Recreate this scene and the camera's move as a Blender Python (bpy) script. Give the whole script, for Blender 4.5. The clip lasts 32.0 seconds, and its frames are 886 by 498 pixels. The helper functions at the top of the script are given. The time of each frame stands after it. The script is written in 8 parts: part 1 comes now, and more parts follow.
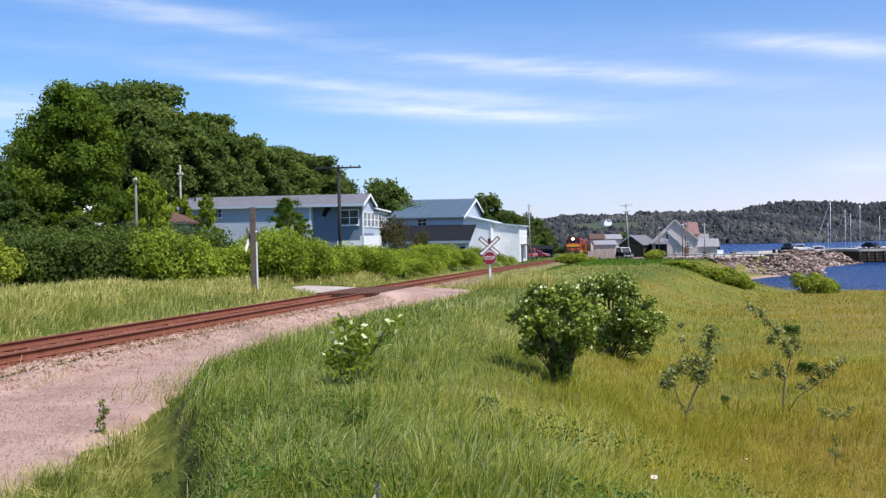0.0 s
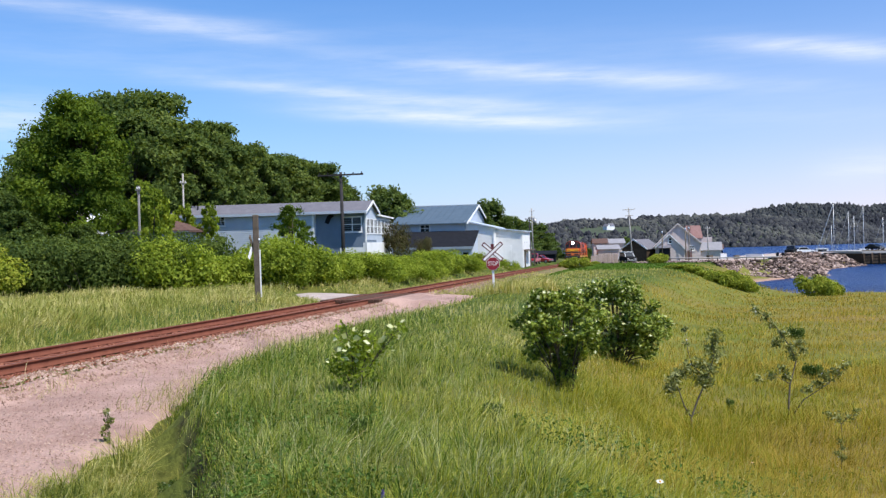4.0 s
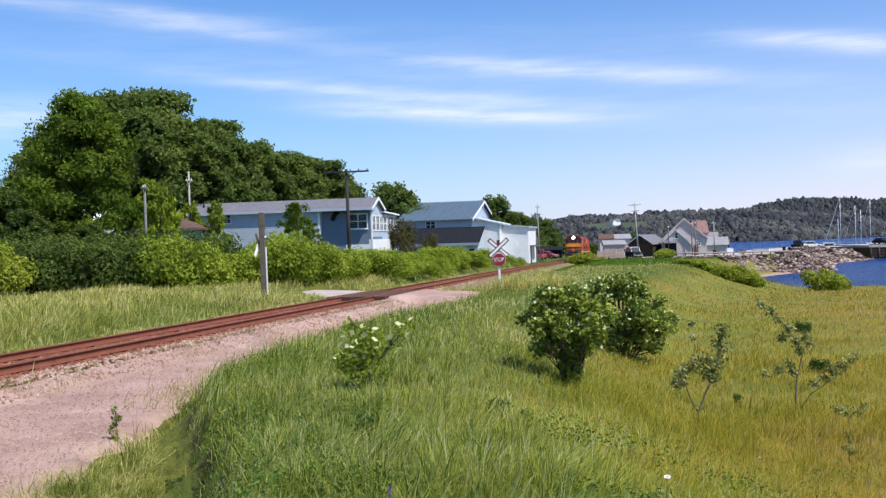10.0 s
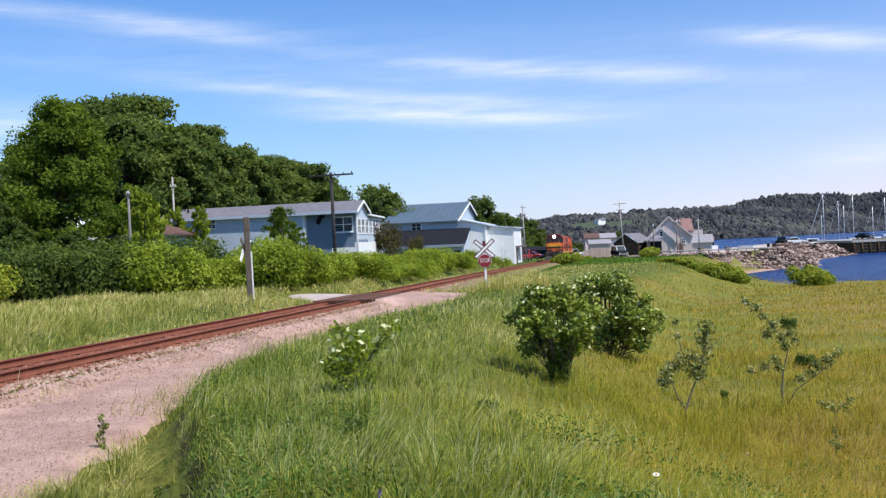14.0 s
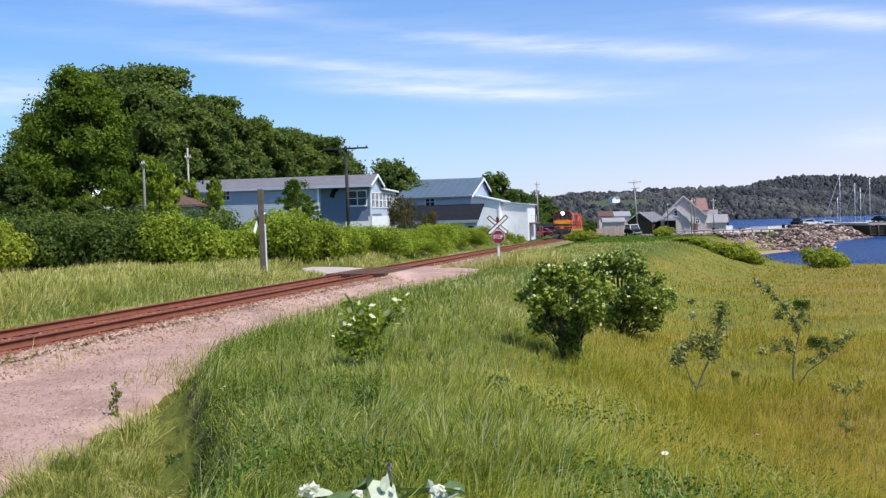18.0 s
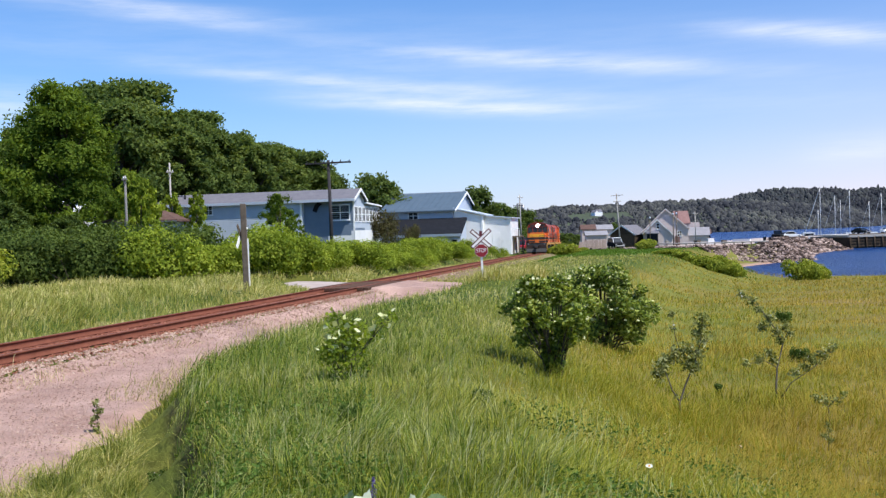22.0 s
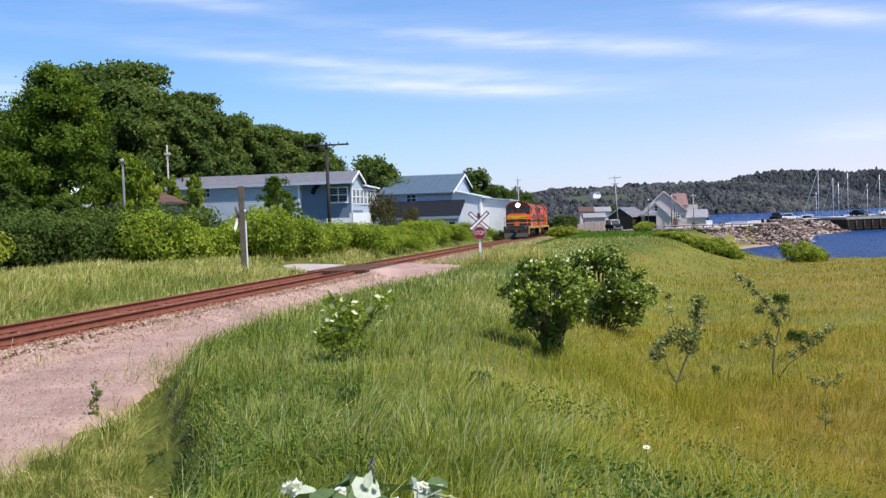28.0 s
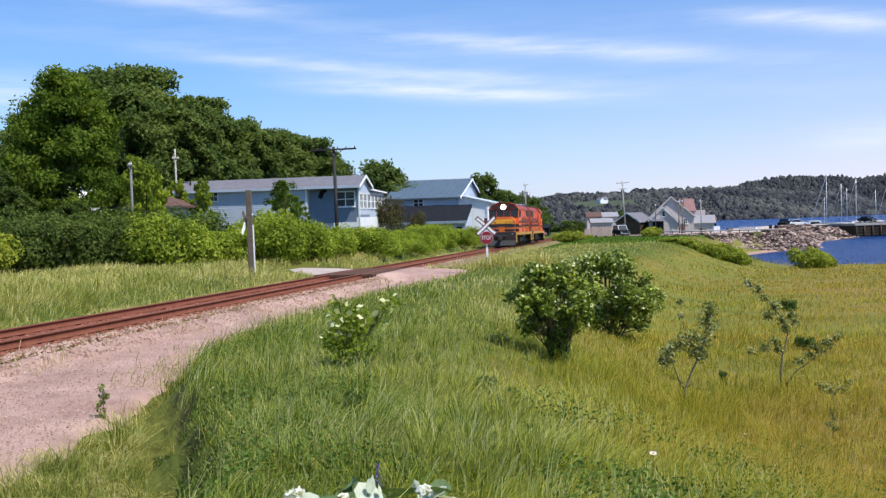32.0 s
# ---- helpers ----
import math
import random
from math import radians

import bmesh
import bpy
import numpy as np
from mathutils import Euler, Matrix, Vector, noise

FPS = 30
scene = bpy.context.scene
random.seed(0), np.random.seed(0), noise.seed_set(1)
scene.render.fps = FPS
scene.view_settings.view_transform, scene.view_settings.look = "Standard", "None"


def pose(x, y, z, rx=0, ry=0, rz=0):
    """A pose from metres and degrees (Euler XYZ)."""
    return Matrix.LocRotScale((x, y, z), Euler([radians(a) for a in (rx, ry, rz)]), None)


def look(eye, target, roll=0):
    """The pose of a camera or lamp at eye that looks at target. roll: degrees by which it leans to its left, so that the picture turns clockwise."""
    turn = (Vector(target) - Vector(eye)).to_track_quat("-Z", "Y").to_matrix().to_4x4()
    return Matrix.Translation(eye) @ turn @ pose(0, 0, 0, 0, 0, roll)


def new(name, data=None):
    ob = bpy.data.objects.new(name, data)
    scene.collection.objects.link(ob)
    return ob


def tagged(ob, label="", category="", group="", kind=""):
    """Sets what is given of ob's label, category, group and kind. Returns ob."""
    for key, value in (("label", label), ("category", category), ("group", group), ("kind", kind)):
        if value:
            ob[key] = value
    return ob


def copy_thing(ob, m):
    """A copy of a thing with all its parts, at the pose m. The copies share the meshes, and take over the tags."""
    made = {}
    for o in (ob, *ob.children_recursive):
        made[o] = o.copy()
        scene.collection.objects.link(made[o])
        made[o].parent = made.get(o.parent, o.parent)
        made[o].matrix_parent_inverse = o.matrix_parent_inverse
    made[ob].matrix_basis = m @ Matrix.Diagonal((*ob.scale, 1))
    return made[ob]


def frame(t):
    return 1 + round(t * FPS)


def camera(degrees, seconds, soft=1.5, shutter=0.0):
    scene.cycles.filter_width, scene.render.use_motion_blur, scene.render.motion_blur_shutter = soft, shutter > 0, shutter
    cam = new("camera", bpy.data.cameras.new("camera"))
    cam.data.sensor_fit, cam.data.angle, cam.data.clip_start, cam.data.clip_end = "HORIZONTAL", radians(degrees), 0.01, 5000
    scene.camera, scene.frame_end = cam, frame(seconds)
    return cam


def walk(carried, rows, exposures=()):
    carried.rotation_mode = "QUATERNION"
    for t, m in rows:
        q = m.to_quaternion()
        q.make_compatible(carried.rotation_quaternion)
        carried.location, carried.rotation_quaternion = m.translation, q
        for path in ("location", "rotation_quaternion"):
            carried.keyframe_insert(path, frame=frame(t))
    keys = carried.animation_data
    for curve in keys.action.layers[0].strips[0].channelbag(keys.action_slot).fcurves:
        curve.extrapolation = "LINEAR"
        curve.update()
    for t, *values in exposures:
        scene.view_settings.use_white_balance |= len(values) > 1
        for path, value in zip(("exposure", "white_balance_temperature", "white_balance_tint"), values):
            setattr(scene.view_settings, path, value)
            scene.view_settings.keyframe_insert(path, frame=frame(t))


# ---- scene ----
cam = camera(48.0, 32.0, soft=1.35)
EYE = (0.0, 0.0, 7.0)
# seconds, turn to the left, tilt up, lean: a hand-held camera on one spot
TURNS = [
    (0.0, 0.00, -0.62, 0.80),(0.5, -0.13, -0.65, 0.83),(1.0, -0.05, -0.75, 0.83),
    (1.5, 0.33, -0.46, 1.09),(2.0, 0.00, -0.65, 0.77),(2.5, 0.44, -0.51, 1.00),
    (4.5, -0.11, -0.27, 1.63),(5.0, -0.49, -0.53, 1.74),(5.5, -0.42, -0.73, 1.52),
    (6.0, -0.14, -0.37, 1.48),(6.5, -0.14, -0.63, 1.21),(7.0, 0.00, -0.60, 1.57),
    (7.5, 0.05, -0.93, 1.29),(8.0, -0.02, -0.84, 1.13),(8.5, 0.46, -0.90, 1.02),
    (9.0, 0.07, -0.84, 1.33),(9.5, 0.61, -0.11, 1.49),(10.0, 0.51, -0.47, 1.68),
    (10.5, 0.49, -0.80, 2.15),(11.0, 0.26, -0.89, 2.23),(11.5, 0.21, -0.91, 2.28),
    (12.0, 0.07, -0.74, 2.39),(12.5, 0.28, -1.00, 2.51),(13.0, -0.04, -1.09, 2.42),
    (13.5, -0.24, -0.59, 2.57),(14.0, -0.31, -0.40, 2.58),(14.5, -0.91, -1.55, 2.03),
    (16.5, 0.18, -1.87, 1.89),(17.0, 0.53, -1.55, 1.82),(17.5, 0.13, -1.80, 1.65),
    (18.0, 0.47, -1.79, 1.57),(18.5, 0.48, -1.74, 2.01),(19.0, 0.23, -1.38, 1.95),
    (19.5, 0.60, -1.52, 1.92),(20.0, 0.57, -1.44, 1.86),(20.5, 0.41, -1.48, 2.20),
    (21.0, 0.09, -1.15, 2.25),(21.5, -0.31, -0.56, 2.13),(22.0, -0.50, -1.02, 1.82),
    (22.5, -0.62, -1.06, 1.82),(23.0, -0.71, -1.07, 1.99),(23.5, -0.49, -0.70, 2.18),
    (24.0, -0.81, -0.69, 2.06),(24.5, -1.08, -0.79, 2.00),(25.0, -1.11, -1.04, 1.58),
    (25.5, -1.03, -1.54, 1.78),(27.5, -0.53, -1.88, 1.59),(28.0, -0.61, -2.04, 1.85),
    (28.5, -0.58, -1.87, 1.97),(29.0, -0.35, -2.04, 1.33),(29.5, -0.23, -1.70, 1.43),
    (30.0, 0.14, -1.97, 1.77),(30.5, -0.32, -2.00, 1.57),(31.0, -0.32, -1.82, 1.71),
    (31.5, -0.26, -1.52, 1.67),(32.0, -0.20, -1.76, 1.64),
]
walk(cam, [(t, pose(*EYE, 90 + tilt, lean, turn)) for t, turn, tilt, lean in TURNS],
     exposures=[(0, 0.3), (32, 0.3)])

# ---- world and sun ----
SUN_AZ, SUN_EL = 127.0, 58.0      # compass degrees from +y towards +x, and height
sun = new("sun", bpy.data.lights.new("sun", "SUN"))
sun.data.energy, sun.data.angle, sun.data.color = 5.0, radians(0.55), (1.0, 0.955, 0.88)
sun_way = Vector((math.sin(radians(SUN_AZ)) * math.cos(radians(SUN_EL)),
                  math.cos(radians(SUN_AZ)) * math.cos(radians(SUN_EL)), math.sin(radians(SUN_EL))))
sun.matrix_world = look(sun_way * 300, (0, 0, 0))


class Nodes:
    """A small builder of node trees."""

    def __init__(self, tree):
        self.t = tree
        tree.nodes.clear()

    def add(self, kind, out=0, op="", clamp=False, blend="", **ins):
        n = self.t.nodes.new(kind)
        if op:
            n.operation = op
        if clamp:
            n.use_clamp = True
        if blend:
            n.data_type, n.blend_type = "RGBA", blend
        for key, v in ins.items():
            if key.startswith("i_"):
                sock = n.inputs[int(key[2:])] if key[2:].isdigit() else n.inputs[key[2:].replace("_", " ")]
                if isinstance(v, bpy.types.NodeSocket):
                    self.t.links.new(v, sock)
                else:
                    sock.default_value = v
        return n.outputs[out] if len(n.outputs) else None

    def math(self, op, a, b=0.0, c=0.0, clamp=False):
        return self.add("ShaderNodeMath", op=op, clamp=clamp, i_0=a, i_1=b, i_2=c)

    def mix(self, fac, a, b, blend="MIX"):
        return self.add("ShaderNodeMix", 2, blend=blend, i_0=fac, i_6=a, i_7=b)

    def noise(self, vec, scale, detail=4.0, rough=0.55):
        return self.add("ShaderNodeTexNoise", i_Vector=vec, i_Scale=scale, i_Detail=detail, i_Roughness=rough)

    def ramp(self, fac, lo, hi):
        return self.add("ShaderNodeMapRange", i_0=fac, i_1=lo, i_2=hi, i_3=0.0, i_4=1.0)


def make_sky():
    w = bpy.data.worlds.new("sky")
    scene.world = w
    w.use_nodes = True
    n = Nodes(w.node_tree)
    sky = n.add("ShaderNodeTexSky")
    air = sky.node
    air.sky_type, air.sun_disc, air.sun_elevation, air.sun_rotation = "NISHITA", False, radians(SUN_EL), radians(SUN_AZ)
    air.altitude, air.air_density, air.dust_density, air.ozone_density = 0.0, 1.0, 0.6, 2.5
    way = n.add("ShaderNodeTexCoord", 0)
    sep = n.t.nodes.new("ShaderNodeSeparateXYZ")
    n.t.links.new(way, sep.inputs[0])
    x, y, z = sep.outputs
    az = n.math("ARCTAN2", x, y)                    # radians to the right of +y
    el = n.math("ARCSINE", z)
    # long thin cirrus: centre azimuth, elevation, half length, half height, slope, strength
    streaks = [(0.137, 0.163, 0.19, 0.0085, -0.105, 0.62), (-0.048, 0.146, 0.185, 0.0065, -0.085, 0.62), (0.015, 0.125, 0.14, 0.008, -0.07, 0.88), (0.381, 0.171, 0.10, 0.0085, -0.13, 0.7),
               (-0.244, 0.2145, 0.095, 0.010, -0.075, 0.55), (-0.425, 0.125, 0.06, 0.02, 0.05, 0.6), (0.41, 0.062, 0.05, 0.012, 0.02, 0.4), (-0.39, 0.228, 0.10, 0.008, -0.03, 0.35),
               (0.0, 0.185, 0.45, 0.03, -0.06, 0.12), (-0.15, 0.165, 0.30, 0.016, -0.07, 0.16), (0.26, 0.118, 0.2, 0.014, -0.03, 0.14), (-0.9, 0.3, 0.4, 0.03, 0.05, 0.4), (1.1, 0.25, 0.5, 0.03, -0.05, 0.4)]
    comb = n.add("ShaderNodeCombineXYZ", i_0=n.math("MULTIPLY", az, 7.0), i_1=n.math("MULTIPLY", el, 60.0), i_2=0.0)
    wisps = n.ramp(n.noise(comb, 1.6, 6.0, 0.62), 0.26, 0.72)
    broad = n.noise(comb, 0.35, 3.0, 0.5)
    total = 0.0
    for a0, e0, la, le, slope, force in streaks:
        da = n.math("SUBTRACT", az, a0)
        de = n.math("SUBTRACT", n.math("SUBTRACT", el, e0), n.math("MULTIPLY", da, slope))
        de = n.math("ADD", de, n.math("MULTIPLY", n.math("SUBTRACT", broad, 0.5), le * 1.6))
        d2 = n.math("ADD", n.math("POWER", n.math("ABSOLUTE", n.math("DIVIDE", da, la)), 2.6),
                    n.math("POWER", n.math("ABSOLUTE", n.math("DIVIDE", de, le)), 2.0))
        g = n.math("MULTIPLY", n.math("EXPONENT", n.math("MULTIPLY", d2, -1.0)), force)
        total = n.math("ADD", g, total)
    veil = n.math("MULTIPLY", total, n.math("ADD", n.math("MULTIPLY", wisps, 0.8), 0.25))
    veil = n.math("MINIMUM", n.math("MULTIPLY", veil, 0.86), 0.85)
    tint = n.mix(1.0, sky, (0.51, 0.93, 1.40, 1), "MULTIPLY")
    haze = n.math("POWER", n.math("SUBTRACT", 1.0, n.math("MAXIMUM", z, 0.0)), 9.0)
    sunward = n.ramp(az, -0.25, 0.55)
    pale = n.mix(n.math("MULTIPLY", haze, n.math("ADD", 0.5, n.math("MULTIPLY", sunward, 0.4))), tint, n.mix(sunward, (7.6, 7.7, 9.1, 1), (9.3, 7.9, 9.5, 1)))
    col = n.mix(veil, pale, (8.6, 8.8, 9.4, 1))
    bg = n.add("ShaderNodeBackground", i_Color=col, i_Strength=0.1)
    n.add("ShaderNodeOutputWorld", i_Surface=bg)


make_sky()


# ---- materials ----
def new_mat(name):
    m = bpy.data.materials.new(name)
    m.use_nodes = True
    return m, Nodes(m.node_tree)


def surface(name, a, b, scale=6.0, rough=0.8, bump=0.3, metal=0.0, fine=None, vary=0.0, stain=None, coat=0.0, dist=0.02):
    """Two colours mixed by noise at two scales, an optional stain colour, fine relief and a shade for each object."""
    m, n = new_mat(name)
    pos = n.add("ShaderNodeTexCoord", 3)
    big = n.noise(pos, scale, 5.0, 0.6)
    small = n.noise(pos, fine or scale * 9, 3.0, 0.6)
    fac = n.ramp(n.math("ADD", n.math("MULTIPLY", big, 0.65), n.math("MULTIPLY", small, 0.35)), 0.32, 0.68)
    col = n.mix(fac, (*a, 1), (*b, 1))
    if stain:
        patch = n.ramp(n.noise(pos, scale * 0.35, 6.0, 0.7), 0.52, 0.70)
        col = n.mix(n.math("MULTIPLY", patch, 0.75), col, (*stain, 1))
    if vary:
        shade = n.add("ShaderNodeObjectInfo", 5)
        col = n.add("ShaderNodeHueSaturation", i_Color=col, i_Value=n.add("ShaderNodeMapRange", i_0=shade, i_3=1 - vary, i_4=1 + vary))
    bs = n.add("ShaderNodeBsdfPrincipled", i_Base_Color=col, i_Metallic=metal, i_Coat_Weight=coat, i_Specular_IOR_Level=0.12 if rough >= 0.85 else 0.5,
               i_Roughness=n.add("ShaderNodeMapRange", i_0=small, i_3=max(0.02, rough - 0.1), i_4=min(1, rough + 0.1)))
    if bump:
        n.t.links.new(n.add("ShaderNodeBump", i_Strength=bump, i_Distance=dist, i_Height=small), bs.node.inputs["Normal"])
    n.add("ShaderNodeOutputMaterial", i_Surface=bs)
    return m


def leafy(name, colours, patch=0.12, lit=0.35, rough=0.7, gloss=0.12, single=0.42):
    """Leaves or blades: a colour for each island, patches by place, and light through the leaf."""
    m, n = new_mat(name)
    geo = n.add("ShaderNodeNewGeometry", 8)
    pos = n.add("ShaderNodeTexCoord", 3)
    ramp = n.t.nodes.new("ShaderNodeValToRGB")
    el = ramp.color_ramp.elements
    while len(el) < len(colours):
        el.new(0.5)
    for i, c in enumerate(colours):
        el[i].position, el[i].color = i / (len(colours) - 1), (*c, 1)
    big = n.ramp(n.noise(pos, patch, 4.0, 0.6), 0.32, 0.68)
    clump = n.ramp(n.noise(pos, patch * 6, 3.0, 0.6), 0.32, 0.68)
    f = n.math("ADD", n.math("MULTIPLY", geo, single), n.math("ADD", n.math("MULTIPLY", big, 0.57 * (1 - single)), n.math("MULTIPLY", clump, 0.43 * (1 - single))))
    half = 0.18 + 0.24 * single
    f = n.ramp(f, 0.5 - half, 0.5 + half)
    n.t.links.new(f, ramp.inputs[0])
    col = ramp.outputs[0]
    bs = n.add("ShaderNodeBsdfPrincipled", i_Base_Color=col, i_Roughness=rough, i_Specular_IOR_Level=gloss)
    tr = n.add("ShaderNodeBsdfTranslucent", i_Color=n.mix(1.0, col, (1.15, 1.1, 0.55, 1), "MULTIPLY"))
    mixed = n.add("ShaderNodeMixShader", i_0=lit, i_1=bs, i_2=tr)
    n.add("ShaderNodeOutputMaterial", i_Surface=mixed)
    return m


def glow(name, colour, force):
    m, n = new_mat(name)
    n.add("ShaderNodeOutputMaterial", i_Surface=n.add("ShaderNodeEmission", i_Color=(*colour, 1), i_Strength=force))
    return m


def ground_mat():
    """Soil and low turf: green on the bank, straw and olive on the meadow, reddish sand at the shore."""
    m, n = new_mat("ground")
    pos = n.add("ShaderNodeTexCoord", 3)
    sep = n.t.nodes.new("ShaderNodeSeparateXYZ")
    n.t.links.new(pos, sep.inputs[0])
    big, mid, fine = n.noise(pos, 0.06, 5.0), n.noise(pos, 0.5, 5.0), n.noise(pos, 7.0, 4.0)
    turf = n.mix(n.ramp(mid, 0.3, 0.7), (0.035, 0.065, 0.010, 1), (0.085, 0.115, 0.020, 1))
    turf = n.mix(n.ramp(big, 0.45, 0.72), turf, (0.16, 0.145, 0.032, 1))
    turf = n.mix(n.ramp(fine, 0.5, 0.85), turf, (0.045, 0.06, 0.014, 1))
    # salt meadow below the bank: the land lying well under the level of the line
    under = n.math("SUBTRACT", n.math("SUBTRACT", 5.1, n.math("MULTIPLY", sep.outputs[1], 0.0108)), sep.outputs[2])
    dry = n.mix(n.ramp(mid, 0.3, 0.7), (0.105, 0.125, 0.024, 1), (0.19, 0.18, 0.038, 1))
    dry = n.mix(n.ramp(big, 0.46, 0.7), dry, (0.22, 0.155, 0.05, 1))
    turf = n.mix(n.ramp(n.math("ADD", under, n.math("MULTIPLY", mid, 0.4)), 0.5, 1.3), turf, dry)
    sand = n.mix(n.ramp(fine, 0.3, 0.7), (0.26, 0.16, 0.12, 1), (0.40, 0.28, 0.22, 1))
    low = n.ramp(n.math("ADD", sep.outputs[2], n.math("MULTIPLY", mid, 0.4)), 0.62, 0.36)
    col = n.mix(low, turf, sand)
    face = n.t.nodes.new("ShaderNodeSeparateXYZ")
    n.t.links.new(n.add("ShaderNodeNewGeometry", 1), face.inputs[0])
    # Dark earth on steep faces also paints in the shade of the bank's gap.
    shaded_earth = n.mix(n.ramp(fine, 0.35, 0.7), (0.022, 0.017, 0.011, 1), (0.06, 0.045, 0.03, 1))
    col = n.mix(n.ramp(n.math("ADD", face.outputs[2], n.math("MULTIPLY", mid, 0.1)), 0.93, 0.80), col, shaded_earth)
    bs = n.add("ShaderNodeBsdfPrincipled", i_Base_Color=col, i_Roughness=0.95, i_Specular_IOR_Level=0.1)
    n.t.links.new(n.add("ShaderNodeBump", i_Strength=0.8, i_Distance=0.08, i_Height=fine), bs.node.inputs["Normal"])
    n.add("ShaderNodeOutputMaterial", i_Surface=bs)
    return m


def water_mat():
    m, n = new_mat("water")
    pos = n.add("ShaderNodeTexCoord", 3)
    mapped = n.add("ShaderNodeMapping", i_Vector=pos, i_Scale=(0.5, 1.0, 1.0))
    waves = n.math("ADD", n.noise(mapped, 1.1, 5.0, 0.65), n.math("MULTIPLY", n.noise(mapped, 0.12, 3.0), 0.8))
    col = n.mix(n.ramp(n.noise(mapped, 0.06, 4.0, 0.6), 0.35, 0.65), (0.005, 0.045, 0.20, 1), (0.014, 0.080, 0.29, 1))
    bs = n.add("ShaderNodeBsdfPrincipled", i_Base_Color=col, i_Roughness=0.3, i_IOR=1.33, i_Specular_IOR_Level=0.3)
    n.t.links.new(n.add("ShaderNodeBump", i_Strength=1.0, i_Distance=4.0, i_Height=waves), bs.node.inputs["Normal"])
    n.add("ShaderNodeOutputMaterial", i_Surface=bs)
    return m


M = {}
M["ground"], M["water"] = ground_mat(), water_mat()
M["gravel"] = surface("gravel", (0.28, 0.170, 0.138), (0.56, 0.380, 0.315), 0.7, 0.95, 1.0, fine=30, stain=(0.22, 0.150, 0.140), dist=0.04)
M["pale_gravel"] = surface("pale_gravel", (0.34, 0.275, 0.245), (0.50, 0.42, 0.38), 1.0, 0.95, 0.8, fine=20)
M["ballast"] = surface("ballast", (0.29, 0.088, 0.05), (0.40, 0.15, 0.095), 0.9, 0.95, 0.9, fine=18, stain=(0.27, 0.13, 0.09), dist=0.03)
M["rust_rail"] = surface("rust_rail", (0.15, 0.052, 0.032), (0.24, 0.088, 0.056), 3, 0.9, 0.2, metal=0.2)
M["rail_head"] = surface("rail_head", (0.17, 0.066, 0.042), (0.25, 0.105, 0.07), 2, 0.6, 0.1, metal=0.2)
M["tie"] = surface("tie", (0.16, 0.058, 0.036), (0.26, 0.105, 0.07), 5, 0.95, 0.5, vary=0.25)
M["plank"] = surface("plank", (0.055, 0.030, 0.022), (0.14, 0.075, 0.05), 3, 0.95, 0.5)
M["fence_wood"] = surface("fence_wood", (0.24, 0.185, 0.165), (0.38, 0.30, 0.27), 3, 0.9, 0.4, vary=0.15)
M["old_wood"] = surface("old_wood", (0.10, 0.078, 0.06), (0.21, 0.17, 0.135), 4, 0.9, 0.5, vary=0.15)
M["pole_wood"] = surface("pole_wood", (0.028, 0.027, 0.03), (0.06, 0.055, 0.055), 2, 0.9, 0.4)
M["pale_pole"] = surface("pale_pole", (0.28, 0.26, 0.25), (0.42, 0.40, 0.38), 2, 0.85, 0.3)
M["grey_pole"] = surface("grey_pole", (0.13, 0.125, 0.12), (0.24, 0.23, 0.215), 2, 0.9, 0.3)
M["bark"] = surface("bark", (0.045, 0.036, 0.028), (0.11, 0.09, 0.07), 3, 0.95, 0.7)
M["twig"] = surface("twig", (0.10, 0.085, 0.065), (0.19, 0.165, 0.13), 8, 0.9, 0.4)
M["white"] = surface("white_paint", (0.72, 0.73, 0.74), (0.82, 0.82, 0.82), 2, 0.6, 0.1, stain=(0.62, 0.62, 0.61))
M["siding_blue"] = surface("siding_blue", (0.225, 0.285, 0.36), (0.275, 0.335, 0.41), 1.2, 0.7, 0.15)
# Blue siding with eaves shade put into it; also on the dark lean-to.
M["siding_dark_shaded"] = surface("siding_dark_shaded", (0.13, 0.18, 0.25), (0.165, 0.215, 0.285), 1.2, 0.7, 0.15)
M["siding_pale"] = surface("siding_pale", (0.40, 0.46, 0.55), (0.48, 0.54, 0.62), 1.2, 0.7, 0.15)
M["roof_grey"] = surface("roof_grey", (0.125, 0.122, 0.145), (0.185, 0.18, 0.20), 2.0, 0.88, 0.3)
M["roof_blue"] = surface("roof_blue", (0.070, 0.105, 0.145), (0.095, 0.135, 0.18), 1.0, 0.86, 0.1)
M["roof_dark"] = surface("roof_dark", (0.010, 0.011, 0.015), (0.020, 0.022, 0.028), 2.0, 0.95, 0.3)
M["roof_brown"] = surface("roof_brown", (0.09, 0.05, 0.04), (0.15, 0.095, 0.08), 2.0, 0.85, 0.3)
M["shingle_tan"] = surface("shingle_tan", (0.56, 0.46, 0.43), (0.68, 0.58, 0.545), 2.0, 0.85, 0.3)
M["glass"] = surface("glass", (0.012, 0.015, 0.02), (0.022, 0.026, 0.032), 2, 0.12, 0.0)
M["steel"] = surface("steel", (0.25, 0.25, 0.26), (0.38, 0.38, 0.39), 8, 0.45, 0.1, metal=0.8)
M["black"] = surface("black_paint", (0.012, 0.012, 0.013), (0.03, 0.028, 0.027), 4, 0.6, 0.2)
M["orange"] = surface("orange_paint", (0.68, 0.125, 0.016), (0.82, 0.180, 0.026), 1.6, 0.5, 0.05, stain=(0.26, 0.05, 0.014), coat=0.1)
M["red"] = surface("red_paint", (0.56, 0.06, 0.018), (0.70, 0.095, 0.026), 1.6, 0.5, 0.05, stain=(0.18, 0.028, 0.014), coat=0.1)
